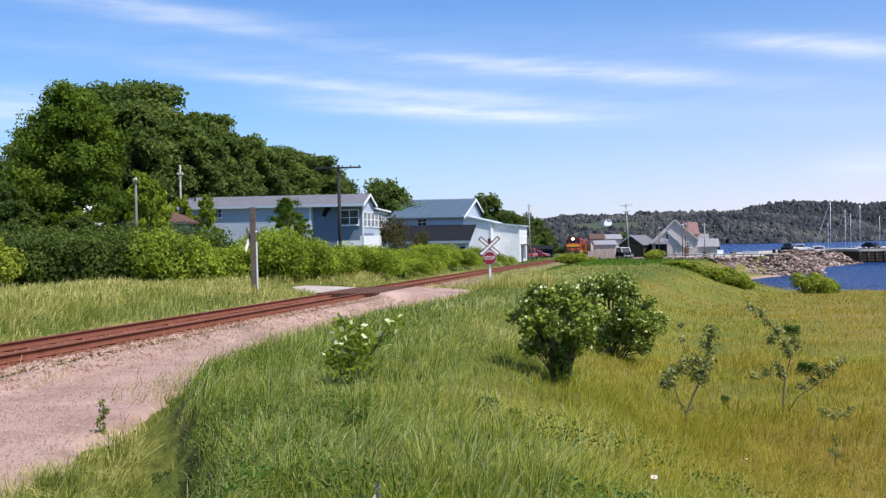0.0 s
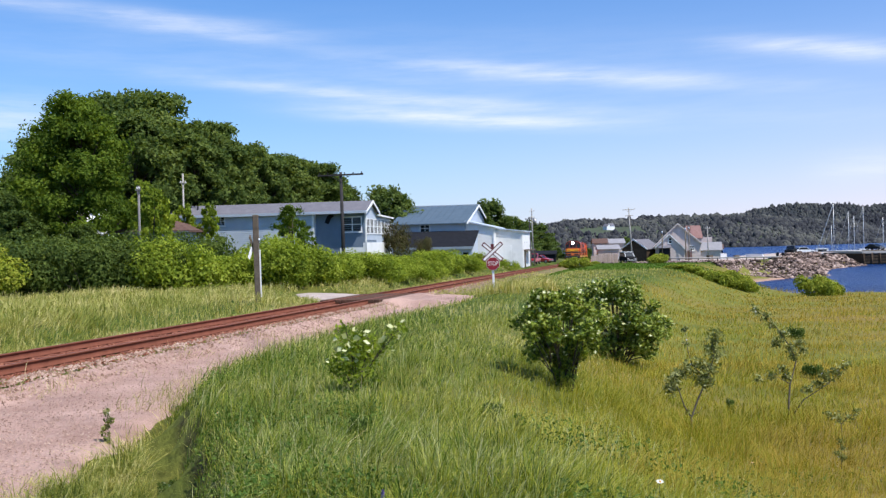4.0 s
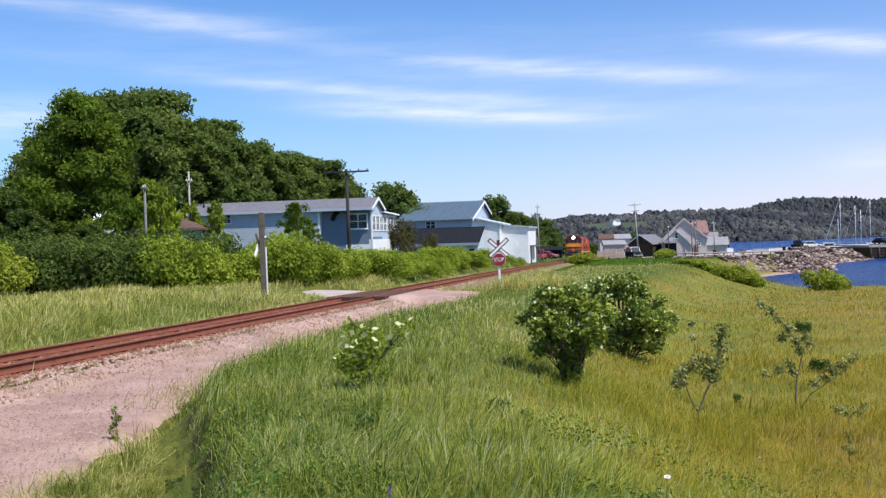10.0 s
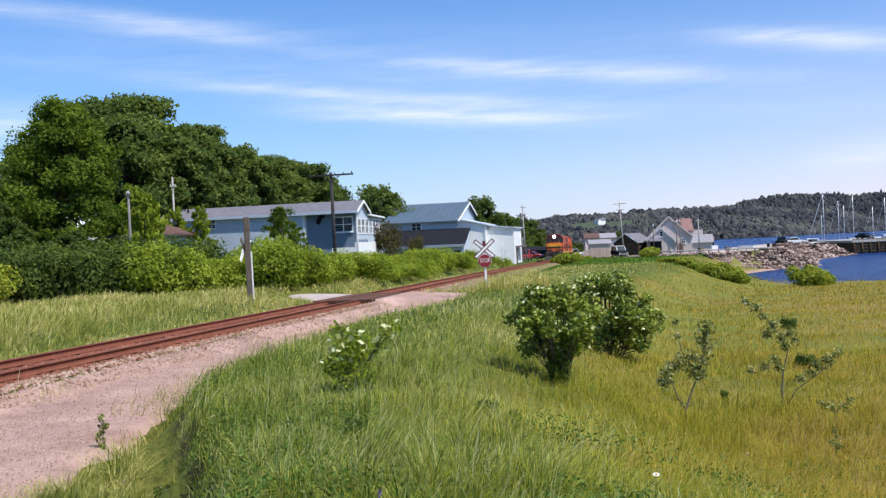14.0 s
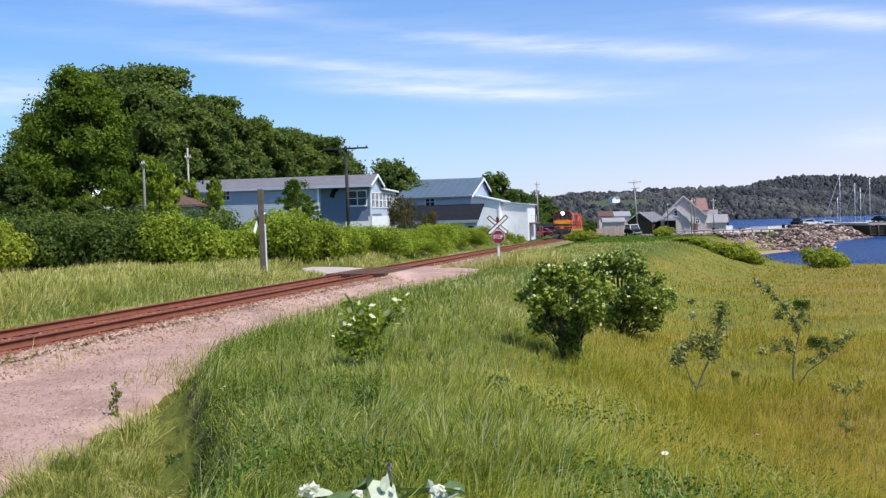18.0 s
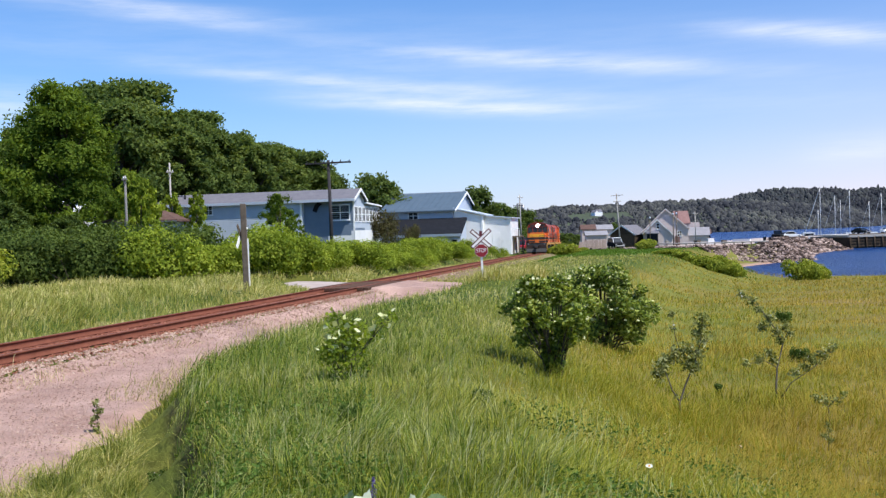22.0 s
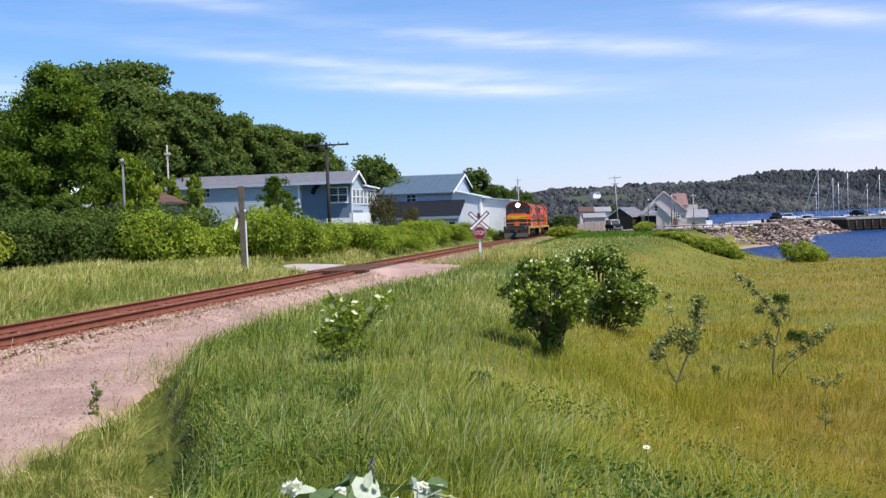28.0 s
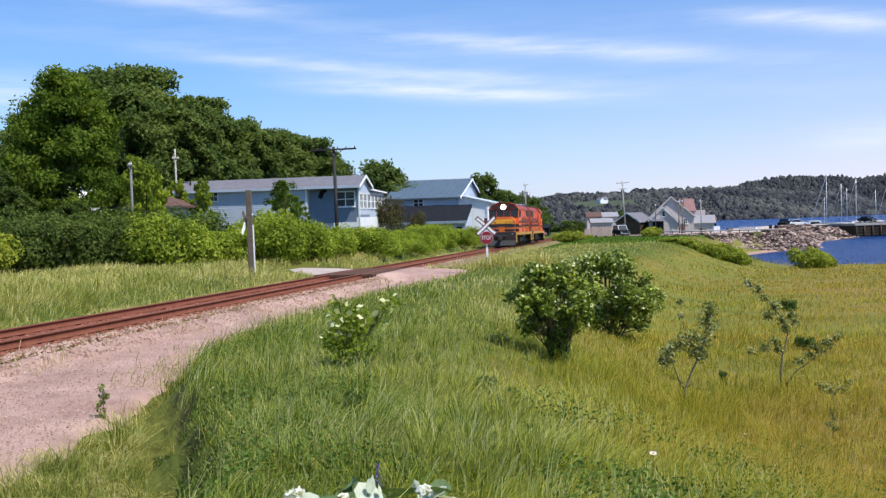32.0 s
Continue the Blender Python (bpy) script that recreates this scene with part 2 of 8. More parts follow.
M["yellow"] = surface("yellow_paint", (0.80, 0.34, 0.02), (0.88, 0.42, 0.035), 1.5, 0.4, 0.05, stain=(0.6, 0.3, 0.03))
M["sign_red"] = surface("sign_red", (0.20, 0.010, 0.02), (0.26, 0.014, 0.026), 3, 0.8, 0.02)
M["sign_white"] = surface("sign_white", (0.74, 0.73, 0.72), (0.82, 0.81, 0.80), 3, 0.45, 0.02)
M["maroon"] = surface("maroon_paint", (0.09, 0.012, 0.018), (0.13, 0.016, 0.022), 3, 0.45, 0.02)
M["car_red"] = surface("car_red", (0.36, 0.015, 0.02), (0.42, 0.02, 0.03), 2, 0.3, 0.0, coat=0.5)
M["car_white"] = surface("car_white", (0.74, 0.75, 0.76), (0.8, 0.8, 0.8), 2, 0.3, 0.0, coat=0.5)
M["car_dark"] = surface("car_dark", (0.010, 0.011, 0.012), (0.016, 0.017, 0.019), 2, 0.86, 0.0)
M["rubber"] = surface("rubber", (0.012, 0.012, 0.012), (0.025, 0.025, 0.025), 6, 0.9, 0.2)
M["concrete"] = surface("concrete", (0.30, 0.29, 0.27), (0.42, 0.40, 0.38), 1.2, 0.9, 0.3)
M["wharf_timber"] = surface("wharf_timber", (0.045, 0.032, 0.022), (0.10, 0.072, 0.05), 2, 0.95, 0.5, vary=0.25)
M["rock"] = surface("rock", (0.075, 0.052, 0.043), (0.34, 0.25, 0.215), 0.8, 0.9, 0.6, vary=0.85, stain=(0.16, 0.12, 0.10), dist=0.1)
M["lamp"] = glow("lamp", (1.0, 0.97, 0.90), 14.0)
# Far foliage greyed and blued: haze put into the leaf colours.
M["forest_far_hazed"] = leafy("forest_far_hazed", [(0.026, 0.028, 0.035), (0.052, 0.054, 0.058), (0.100, 0.103, 0.092)], 0.014, 0.0, 0.9, 0.05, 0.3)
M["forest_dark_hazed"] = leafy("forest_dark_hazed", [(0.022, 0.024, 0.031), (0.039, 0.041, 0.047), (0.070, 0.075, 0.071)], 0.008, 0.0, 0.9, 0.05, 0.3)
M["leaf_tree"] = leafy("leaf_tree", [(0.048, 0.086, 0.010), (0.098, 0.155, 0.017), (0.18, 0.25, 0.03)], 0.25, 0.44, single=0.25)
M["leaf_dark"] = leafy("leaf_dark", [(0.062, 0.100, 0.026), (0.110, 0.158, 0.038), (0.195, 0.245, 0.058)], 0.2, 0.44, single=0.25)
# Darker leaves: shade painted in at the wood's edge; also the thicket's left.
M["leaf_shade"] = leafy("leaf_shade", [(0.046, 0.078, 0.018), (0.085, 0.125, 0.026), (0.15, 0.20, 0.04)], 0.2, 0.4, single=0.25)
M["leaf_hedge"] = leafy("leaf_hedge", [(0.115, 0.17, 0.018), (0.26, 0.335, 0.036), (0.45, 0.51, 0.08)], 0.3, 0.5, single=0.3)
M["leaf_bush"] = leafy("leaf_bush", [(0.048, 0.088, 0.014), (0.20, 0.27, 0.032), (0.52, 0.56, 0.13)], 0.8, 0.42, 0.45, 0.3, 0.5)
M["leaf_bush_dark"] = leafy("leaf_bush_dark", [(0.042, 0.080, 0.016), (0.17, 0.235, 0.032), (0.46, 0.51, 0.12)], 0.8, 0.42, 0.45, 0.3, 0.5)
M["leaf_weed"] = leafy("leaf_weed", [(0.034, 0.064, 0.014), (0.075, 0.125, 0.024), (0.15, 0.21, 0.045)], 2.0, 0.32)
M["leaf_pale"] = leafy("leaf_pale", [(0.58, 0.60, 0.30), (0.80, 0.80, 0.52)], 2.0, 0.4)
M["leaf_grey"] = leafy("leaf_grey", [(0.10, 0.125, 0.03), (0.23, 0.25, 0.075), (0.42, 0.42, 0.2)], 2.0, 0.36, 0.6, 0.12)
M["petal"] = leafy("petal", [(0.74, 0.75, 0.70), (0.84, 0.84, 0.82)], 2.0, 0.35)
M["lupin"] = leafy("lupin", [(0.10, 0.07, 0.26), (0.20, 0.15, 0.42)], 2.0, 0.3)
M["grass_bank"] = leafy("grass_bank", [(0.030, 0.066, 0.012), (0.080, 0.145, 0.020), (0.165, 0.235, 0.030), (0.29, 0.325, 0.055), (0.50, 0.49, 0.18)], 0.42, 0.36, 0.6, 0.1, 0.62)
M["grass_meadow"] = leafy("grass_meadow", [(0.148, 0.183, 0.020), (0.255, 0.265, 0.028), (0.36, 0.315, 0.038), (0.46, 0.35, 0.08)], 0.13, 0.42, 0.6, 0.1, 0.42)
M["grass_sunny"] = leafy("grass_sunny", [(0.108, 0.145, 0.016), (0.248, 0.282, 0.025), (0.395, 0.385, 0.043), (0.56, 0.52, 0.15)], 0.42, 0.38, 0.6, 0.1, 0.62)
M["grass_left"] = leafy("grass_left", [(0.17, 0.215, 0.04), (0.38, 0.375, 0.10), (0.66, 0.56, 0.28)], 0.2, 0.38, single=0.4)
M["grass_rust"] = leafy("grass_rust", [(0.20, 0.17, 0.03), (0.36, 0.275, 0.045), (0.52, 0.37, 0.08)], 0.3, 0.4, 0.6, 0.1, 0.45)
M["grass_low"] = leafy("grass_low", [(0.075, 0.115, 0.018), (0.20, 0.235, 0.04), (0.42, 0.40, 0.11), (0.66, 0.58, 0.27)], 1.4, 0.36, 0.6, 0.1, 0.4)
M["grass_straw"] = leafy("grass_straw", [(0.22, 0.23, 0.07), (0.42, 0.34, 0.18), (0.58, 0.46, 0.30)], 0.5, 0.3)
M["lawn"] = leafy("lawn", [(0.085, 0.165, 0.018), (0.13, 0.22, 0.028)], 0.1, 0.3)


# ---- small mesh kit ----
def mesh_of(bm, name, mat):
    me = bpy.data.meshes.new(name)
    bm.to_mesh(me)
    bm.free()
    for m in (mat if isinstance(mat, (list, tuple)) else [mat]):
        me.materials.append(m)
    return me


def part(name, bm, mat, parent=None, label=""):
    ob = new(name, mesh_of(bm, name, mat))
    ob.parent = parent
    if label:
        tagged(ob, label)
    return ob


def share(name, me, parent, m):
    ob = new(name, me)
    ob.parent = parent
    ob.matrix_local = m
    return ob


def thing(name, m, label, category, group="", kind=""):
    ob = new(name)
    ob.empty_display_size = 0.2
    ob.matrix_world = m
    return tagged(ob, label, category, group, kind)


def box(bm, x0, y0, z0, x1, y1, z1, mat=0, bevel=0.0):
    r = bmesh.ops.create_cube(bm, size=1.0, matrix=Matrix.Translation(((x0 + x1) / 2, (y0 + y1) / 2, (z0 + z1) / 2)) @ Matrix.Diagonal((x1 - x0, y1 - y0, z1 - z0, 1)))
    faces = {f for v in r["verts"] for f in v.link_faces}
    for f in faces:
        f.material_index = mat
    if bevel:
        b = bmesh.ops.bevel(bm, geom=list({e for f in faces for e in f.edges}), offset=bevel, segments=1, affect="EDGES")
        for f in b["faces"]:
            f.material_index = mat
    return bm


def B(*boxes, bevel=0.0):
    bm = bmesh.new()
    for b in boxes:
        box(bm, *b, bevel=bevel)
    return bm


def rod(bm, a, b, ra, rb=None, n=8, mat=0):
    """A tapered round bar from a to b."""
    a, b = Vector(a), Vector(b)
    rb = ra if rb is None else rb
    turn = (b - a).to_track_quat("Z", "Y").to_matrix().to_4x4()
    r = bmesh.ops.create_cone(bm, cap_ends=True, segments=n, radius1=ra, radius2=rb, depth=(b - a).length,
                              matrix=Matrix.Translation((a + b) / 2) @ turn)
    for f in {f for v in r["verts"] for f in v.link_faces}:
        f.material_index = mat
        f.smooth = n > 6 and len(f.verts) == 4
    return bm


def bars(*list_, n=8):
    bm = bmesh.new()
    for a, b, *r in list_:
        rod(bm, a, b, *r, n=n)
    return bm


def tube(points, r0, r1, n=7):
    """A connected tapered tube through points."""
    bm = bmesh.new()
    pts = [Vector(p) for p in points]
    rings = []
    for i, p in enumerate(pts):
        d = (pts[min(i + 1, len(pts) - 1)] - pts[max(i - 1, 0)]).normalized()
        q = d.to_track_quat("Z", "Y").to_matrix()
        r = r0 + (r1 - r0) * i / (len(pts) - 1)
        rings.append([bm.verts.new(p + q @ Vector((r * math.cos(k * math.tau / n), r * math.sin(k * math.tau / n), 0))) for k in range(n)])
    for a, b in zip(rings, rings[1:]):
        for k in range(n):
            bm.faces.new((a[k], a[(k + 1) % n], b[(k + 1) % n], b[k])).smooth = True
    bm.faces.new(rings[0][::-1])
    bm.faces.new(rings[-1])
    return bm


def prism(points, y0, y1, axis="y", mat=0, bm=None):
    """Extrudes a closed outline (pairs) along an axis."""
    bm = bm or bmesh.new()

    def at(p, d):
        return (p[0], d, p[1]) if axis == "y" else ((d, p[0], p[1]) if axis == "x" else (p[0], p[1], d))
    lo, hi = [bm.verts.new(at(p, y0)) for p in points], [bm.verts.new(at(p, y1)) for p in points]
    fs = [bm.faces.new(lo), bm.faces.new(list(reversed(hi)))]
    k = len(points)
    for i in range(k):
        fs.append(bm.faces.new((lo[i], hi[i], hi[(i + 1) % k], lo[(i + 1) % k])))
    for f in fs:
        f.material_index = mat
    bmesh.ops.recalc_face_normals(bm, faces=fs)
    return bm


def raw_mesh(name, verts, faces_flat, loop_totals, mat, smooth=False):
    """A mesh from numpy arrays."""
    me = bpy.data.meshes.new(name)
    me.vertices.add(len(verts))
    me.vertices.foreach_set("co", np.asarray(verts, np.float32).ravel())
    starts = np.concatenate(([0], np.cumsum(loop_totals)[:-1])).astype(np.int32)
    me.loops.add(len(faces_flat))
    me.loops.foreach_set("vertex_index", np.asarray(faces_flat, np.int32))
    me.polygons.add(len(loop_totals))
    me.polygons.foreach_set("loop_start", starts)
    me.polygons.foreach_set("loop_total", np.asarray(loop_totals, np.int32))
    if smooth:
        me.polygons.foreach_set("use_smooth", np.ones(len(loop_totals), bool))
    me.update(calc_edges=True)
    me.validate()
    me.materials.append(mat)
    return me


def quads(verts, mat, name="leaves"):
    """Loose quads: verts of shape (n, 4, 3)."""
    k = len(verts)
    return raw_mesh(name, verts.reshape(-1, 3), np.arange(4 * k), np.full(k, 4), mat)


rng = np.random.default_rng(7)


def unit(v):
    return v / np.maximum(np.linalg.norm(v, axis=-1, keepdims=True), 1e-9)


def leaf_quads(centres, size, aspect=0.6, up=0.4):
    """Diamond leaves about the centres, turned every way with a leaning upwards."""
    k = len(centres)
    nrm = unit(rng.normal(size=(k, 3)) + np.array([0, 0, up]))
    along = unit(np.cross(nrm, rng.normal(size=(k, 3))))
    side = np.cross(nrm, along)
    s = size * rng.uniform(0.65, 1.35, (k, 1))
    c = centres
    return np.stack([c - along * s * 0.5, c + side * s * aspect * 0.5, c + along * s * 0.5, c - side * s * aspect * 0.5], axis=1)


def leaf_tris(centres, out, size, mat, name, wide=0.85, stray=0.5):
    """Small leaf sprays as loose triangles that face outwards from their bough."""
    k = len(centres)
    nrm = unit(unit(out) + rng.normal(size=(k, 3)) * stray + np.array([0, 0, 0.25]))
    along = unit(np.cross(nrm, rng.normal(size=(k, 3))))
    side = np.cross(nrm, along)
    s = np.broadcast_to(np.asarray(size, float), (k,))[:, None] * rng.uniform(0.6, 1.4, (k, 1))
    skew = rng.uniform(-0.3, 0.3, (k, 1))
    v = np.stack([centres - along * s * 0.45 - side * s * wide * 0.5, centres + along * s * 0.6 + side * s * skew, centres - along * s * 0.45 + side * s * wide * 0.5], 1)
    return raw_mesh(name, v.reshape(-1, 3), np.arange(3 * k), np.full(k, 3), mat)


# ---- the lie of the land ----
def rail_z(y):
    d = np.clip(y, -60, 320) - 20
    return 7 - (2.1 + 0.0105 * d + 1e-5 * d * np.abs(d))


def track_x(y):
    return -12.7 + 0.19 * y


def step(a, b, x):
    t = np.clip((x - a) / (b - a), 0, 1)
    return t * t * (3 - 2 * t)


SHORE = [(-2500, -600), (900, -600), (900, 60), (300, 104), (120, 107), (54, 112), (42, 113), (37, 118), (37.6, 132), (39.9, 142.8), (46.1, 151.6), (52.9, 160.3),
         (58, 166), (64, 171), (67, 184), (76, 204.5), (94, 231), (97, 233), (240, 248), (240, 262), (96, 252), (70, 226), (60, 236), (62, 300), (75, 430),
         (40, 560), (-60, 640), (-2500, 700)]


def inside(px, py, poly):
    res = np.zeros(px.shape, bool)
    for (x0, y0), (x1, y1) in zip(poly, poly[1:] + poly[:1]):
        if y0 == y1:
            continue
        hit = (y0 > py) != (y1 > py)
        res ^= hit & (px < (x1 - x0) * (py - y0) / (y1 - y0) + x0)
    return res


def shore_distance(px, py):
    """Distance to the shoreline, positive on land."""
    best = np.full(px.shape, 1e9)
    for (x0, y0), (x1, y1) in zip(SHORE, SHORE[1:] + SHORE[:1]):
        dx, dy = x1 - x0, y1 - y0
        t = np.clip(((px - x0) * dx + (py - y0) * dy) / (dx * dx + dy * dy), 0, 1)
        best = np.minimum(best, np.hypot(px - x0 - t * dx, py - y0 - t * dy))
    return np.where(inside(px, py, SHORE), best, -best)


def bank_edge(y):
    """Where the bank begins to fall to the meadow, as an offset from the track."""
    return np.interp(y, [-20, 0, 13, 17, 30, 70, 105, 135, 170], [14.5, 13.6, 9.3, 8.9, 8.0, 9.5, 14.4, 22.5, 45])


def lane_edge(y):
    """Right edge of the gravel lane, as an offset from the track."""
    return np.interp(y, [-20, 0, 8.6, 10.7, 12.5, 14, 17.4, 21.4, 24, 28, 32, 34.6, 37.5, 41, 45, 52, 53.5, 200], [8.0, 7.4, 6.75, 6.3, 6.0, 5.7, 4.95, 4.3, 3.95, 3.5, 3.4, 3.7, 4.2, 4.8, 5.5, 5.5, 2.6, 2.3])


def bank_foot(y):
    """Where the grassy bank rises steeply beside the lane."""
    return np.interp(y, [-20, 0, 6.6, 8.8, 9.5, 10.9, 12.9, 14.2, 17.4, 21.4, 24, 28, 32, 37.5, 45, 52, 60], [10.6, 10.2, 9.4, 8.5, 8.1, 7.4, 6.4, 5.8, 5.0, 4.4, 4.1, 3.8, 3.7, 4.4, 5.4, 5.2, 4.9])


def land(x, y):
    """Height of the ground; arrays or numbers."""
    x, y = np.asarray(x, float), np.asarray(y, float)
    u = (x - track_x(y)) * 0.982
    zr = rail_z(y)
    # right of the track: shoulder, lane, bank, meadow
    edge = bank_edge(y)
    wide = np.interp(y, [0, 13, 20, 60, 120, 170], [8, 6, 5, 8, 16, 8])
    meadow = np.interp(y, [-50, 18, 60, 95, 108, 126, 175, 400], [3.8, 3.55, 2.25, 1.0, 0.5, 1.6, 2.6, 2.4])
    lane = zr - 0.2 - 0.26 * step(1.7, 2.7, u)
    crest = zr + np.interp(y, [0, 14, 40, 80, 130], [0.28, 0.12, 0.2, 0.0, -0.1])
    crest = crest - 0.16 * step(16, 22, y) * (1 - step(36, 42, y))
    foot = bank_foot(y)
    right = lane + (crest - lane) * step(foot, foot + np.interp(y, [6, 13, 17, 30], [0.55, 0.55, 1.0, 1.6]), u)
    right = right - 0.36 * np.exp(-((u - foot + 0.05) / 0.2) ** 2) * step(5, 7, y) * (1 - step(12.5, 14.5, y))
    right = right + (meadow - right) * step(edge, edge + wide, u)
    # left of the track: ditch, then a gentle rise to the wooded hill
    way = step(42.5, 45.5, y) * (1 - step(59, 62, y)) * step(-9, -6.5, u)      # level approach to the crossing
    left = zr - 0.2 - 0.35 * step(1.7, 3.0, -u) * (1 - way) + 0.72 * step(2.5, 4.2, -u) * (1 - way) + 2.2 * step(20, 60, -u) + 5.0 * step(50, 120, -u)
    z = np.where(u > 0, right, left)
    z = z + 0.06 * np.sin(x * 0.9 + 1.3 * np.sin(y * 0.5)) * np.sin(y * 0.7 + 0.4) * step(7.5, 10, np.abs(u))
    d = shore_distance(x, y)
    beach = np.where(d > 0, 0.02 + 0.3 * d, 0.35 * d)
    mixed = np.minimum(z, beach + step(3.5, 9, d) * 3)
    return np.maximum(np.where(d < 9, mixed, z), -2.5)


def ground_z(x, y):
    return float(land(x, y))


def axis_steps(lo, hi, near, fine, grow):
    out = [near]
    for way, stop in ((1, hi), (-1, lo)):
        p, s = near, fine
        while (p < stop) if way > 0 else (p > stop):
            p += way * s
            s *= grow if abs(p - near) > 30 else 1.0
            out.append(p)
    return np.array(sorted(out))


def make_ground():
    xs, ys = axis_steps(-2400, 2400, 0, 0.5, 1.06), axis_steps(-500, 2600, 14, 0.5, 1.045)
    X, Y = np.meshgrid(xs, ys)
    Z = land(X, Y)
    v = np.stack([X, Y, Z], -1).reshape(-1, 3)
    nx, ny = len(xs), len(ys)
    i = (np.arange(ny - 1)[:, None] * nx + np.arange(nx - 1)[None]).reshape(-1)
    f = np.stack([i, i + 1, i + nx + 1, i + nx], -1).reshape(-1)
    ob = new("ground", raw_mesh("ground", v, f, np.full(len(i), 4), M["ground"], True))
    tagged(ob, "grassy sloping ground running down to a reddish shore", "ground", kind="structure")
    bm = bmesh.new()
    bmesh.ops.create_grid(bm, x_segments=2, y_segments=2, size=1.0, matrix=Matrix.Translation((0, 1500, 0)) @ Matrix.Diagonal((3500, 2600, 1, 1)))
    tagged(part("water", bm, M["water"]), "deep blue wind-rippled sea water of a sheltered bay", "water", kind="structure")


make_ground()


# ---- railway ----
TRACK_TURN = -math.degrees(math.atan(0.19))
ALONG = Vector((0.19, 1.0, 0)).normalized()
ACROSS = Vector((1.0, -0.19, 0)).normalized()


def on_track(s, u=0.0, h=0.0):
    """A place by its y along the track, its offset to the right and its height over the rail head."""
    p = Vector((track_x(s), s, rail_z(s) + h)) + ACROSS * u
    return p


def sweep(name, outline, u, stations, mat, parent=None, label=""):
    """An outline (offset, height) swept along the track."""
    k = len(outline)
    v = np.array([[tuple(on_track(s, u + a, h)) for a, h in outline] for s in stations]).reshape(-1, 3)
    f = []
    for i in range(len(stations) - 1):
        for j in range(k):
            a, b = i * k + j, i * k + (j + 1) % k
            f += [a, b, b + k, a + k]
    ob = new(name, raw_mesh(name, v, f, np.full(len(f) // 4, 4), mat))
    ob.parent = parent
    return tagged(ob, label) if label else ob


def make_track():
    tr = thing("railway_track", Matrix(), "rusty single railway track on reddish ballast", "railway track")
    st = np.concatenate([np.arange(-30, 120, 3.0), np.arange(120, 420, 10.0)])
    prof = [(-0.07, -0.17), (0.07, -0.17), (0.07, -0.155), (0.012, -0.135), (0.012, -0.04), (0.036, -0.03), (0.036, -0.002), (0.03, 0.0),
            (-0.03, 0.0), (-0.036, -0.002), (-0.036, -0.03), (-0.012, -0.04), (-0.012, -0.135), (-0.07, -0.155)]
    for u in (-0.753, 0.753):
        r = sweep("rail", prof, u, st, M["rust_rail"], tr)
        sweep("rail_head", [(-0.028, 0.0), (0.028, 0.0), (0.028, 0.003), (-0.028, 0.003)], u, st, M["rail_head"], r, "rubbed brown running surface")
    bed = [(-2.3, -0.42), (-1.6, -0.235), (-1.2, -0.20), (1.2, -0.20), (1.65, -0.215), (2.15, -0.32), (2.15, -0.6), (-2.3, -0.6)]
    sweep("ballast_bed", bed, 0, st, M["ballast"], tr)
    tie = B((-1.27, -0.115, -0.16, 1.27, 0.115, 0.0), bevel=0.012)
    me = mesh_of(tie, "tie", M["tie"])
    for i in range(260):
        s = 4 + i * 0.56
        m = Matrix.Translation(on_track(s, rng.uniform(-0.03, 0.03), -0.172 + rng.uniform(-0.006, 0.004))) @ pose(0, 0, 0, -0.7, rng.uniform(-0.5, 0.5), TRACK_TURN + rng.uniform(-0.8, 0.8))
        share("tie", me, tr, m)
    # loose stones of the shoulders
    def stones(n, u0, u1, s0, s1, size, mat, name, label, lift=0.01):
        u = rng.uniform(u0, u1, n)
        s = s0 * (s1 / s0) ** rng.uniform(0, 1, n)
        keep = u < lane_edge(s) + 0.05
        u, s = u[keep], s[keep]
        n = len(u)
        x, y = track_x(s) + u * 0.982, s - u * 0.187
        z = np.maximum(land(x, y), rail_z(y) - 0.2 - np.clip(np.abs(u) - 1.2, 0, 1.2) * 0.2)
        c = np.stack([x, y, z + lift], -1)
        base = unit(np.array([(1, 0, 0), (0, 1, 0), (-1, 0, 0), (0, -1, 0), (0, 0, 1), (0, 0, -1)], float))
        v = c[:, None] + base[None] * (size * rng.uniform(0.4, 1.3, (n, 1, 1))) * rng.uniform(0.6, 1.3, (n, 6, 3))
        tri = np.array([0, 1, 4, 1, 2, 4, 2, 3, 4, 3, 0, 4])
        f = (np.arange(n)[:, None] * 6 + tri[None]).reshape(-1)
        ob = new(name, raw_mesh(name, v.reshape(-1, 3), f, np.full(n * 4, 3), mat))
        tagged(ob, label, "stones", kind="stuff")
    stones(13000, -1.3, 1.85, 9, 75, 0.035, M["ballast_stone"], "ballast_stones", "rust-stained crushed ballast between the rails")
    stones(9000, 1.5, 2.45, 8, 80, 0.036, M["shoulder_stone"], "shoulder_stones", "pale crushed stone along the track shoulder", 0.075)
    stones(34000, 2.3, 8.2, 5, 45, 0.015, M["shoulder_stone"], "lane_gravel", "loose pinkish gravel on the lane", 0.08)
    # timber crossing
    for u0, u1 in ((-1.35, -0.85), (-0.64, 0.64), (0.85, 1.4)):
        bm = bmesh.new()
        n = max(1, round((u1 - u0) / 0.25))
        for k in range(n):
            w = (u1 - u0) / n
            box(bm, u0 + k * w + 0.01, -3.6, -0.16, u0 + (k + 1) * w - 0.01, 3.6, -0.012, bevel=0.012)
        ob = part("crossing_planks", bm, M["plank"], None)
        ob.matrix_world = Matrix.Translation(on_track(47.5)) @ pose(0, 0, 0, -0.75, 0, TRACK_TURN)
        tagged(ob, "worn dark timber planks between the rails of the crossing", "crossing planks", kind="structure")


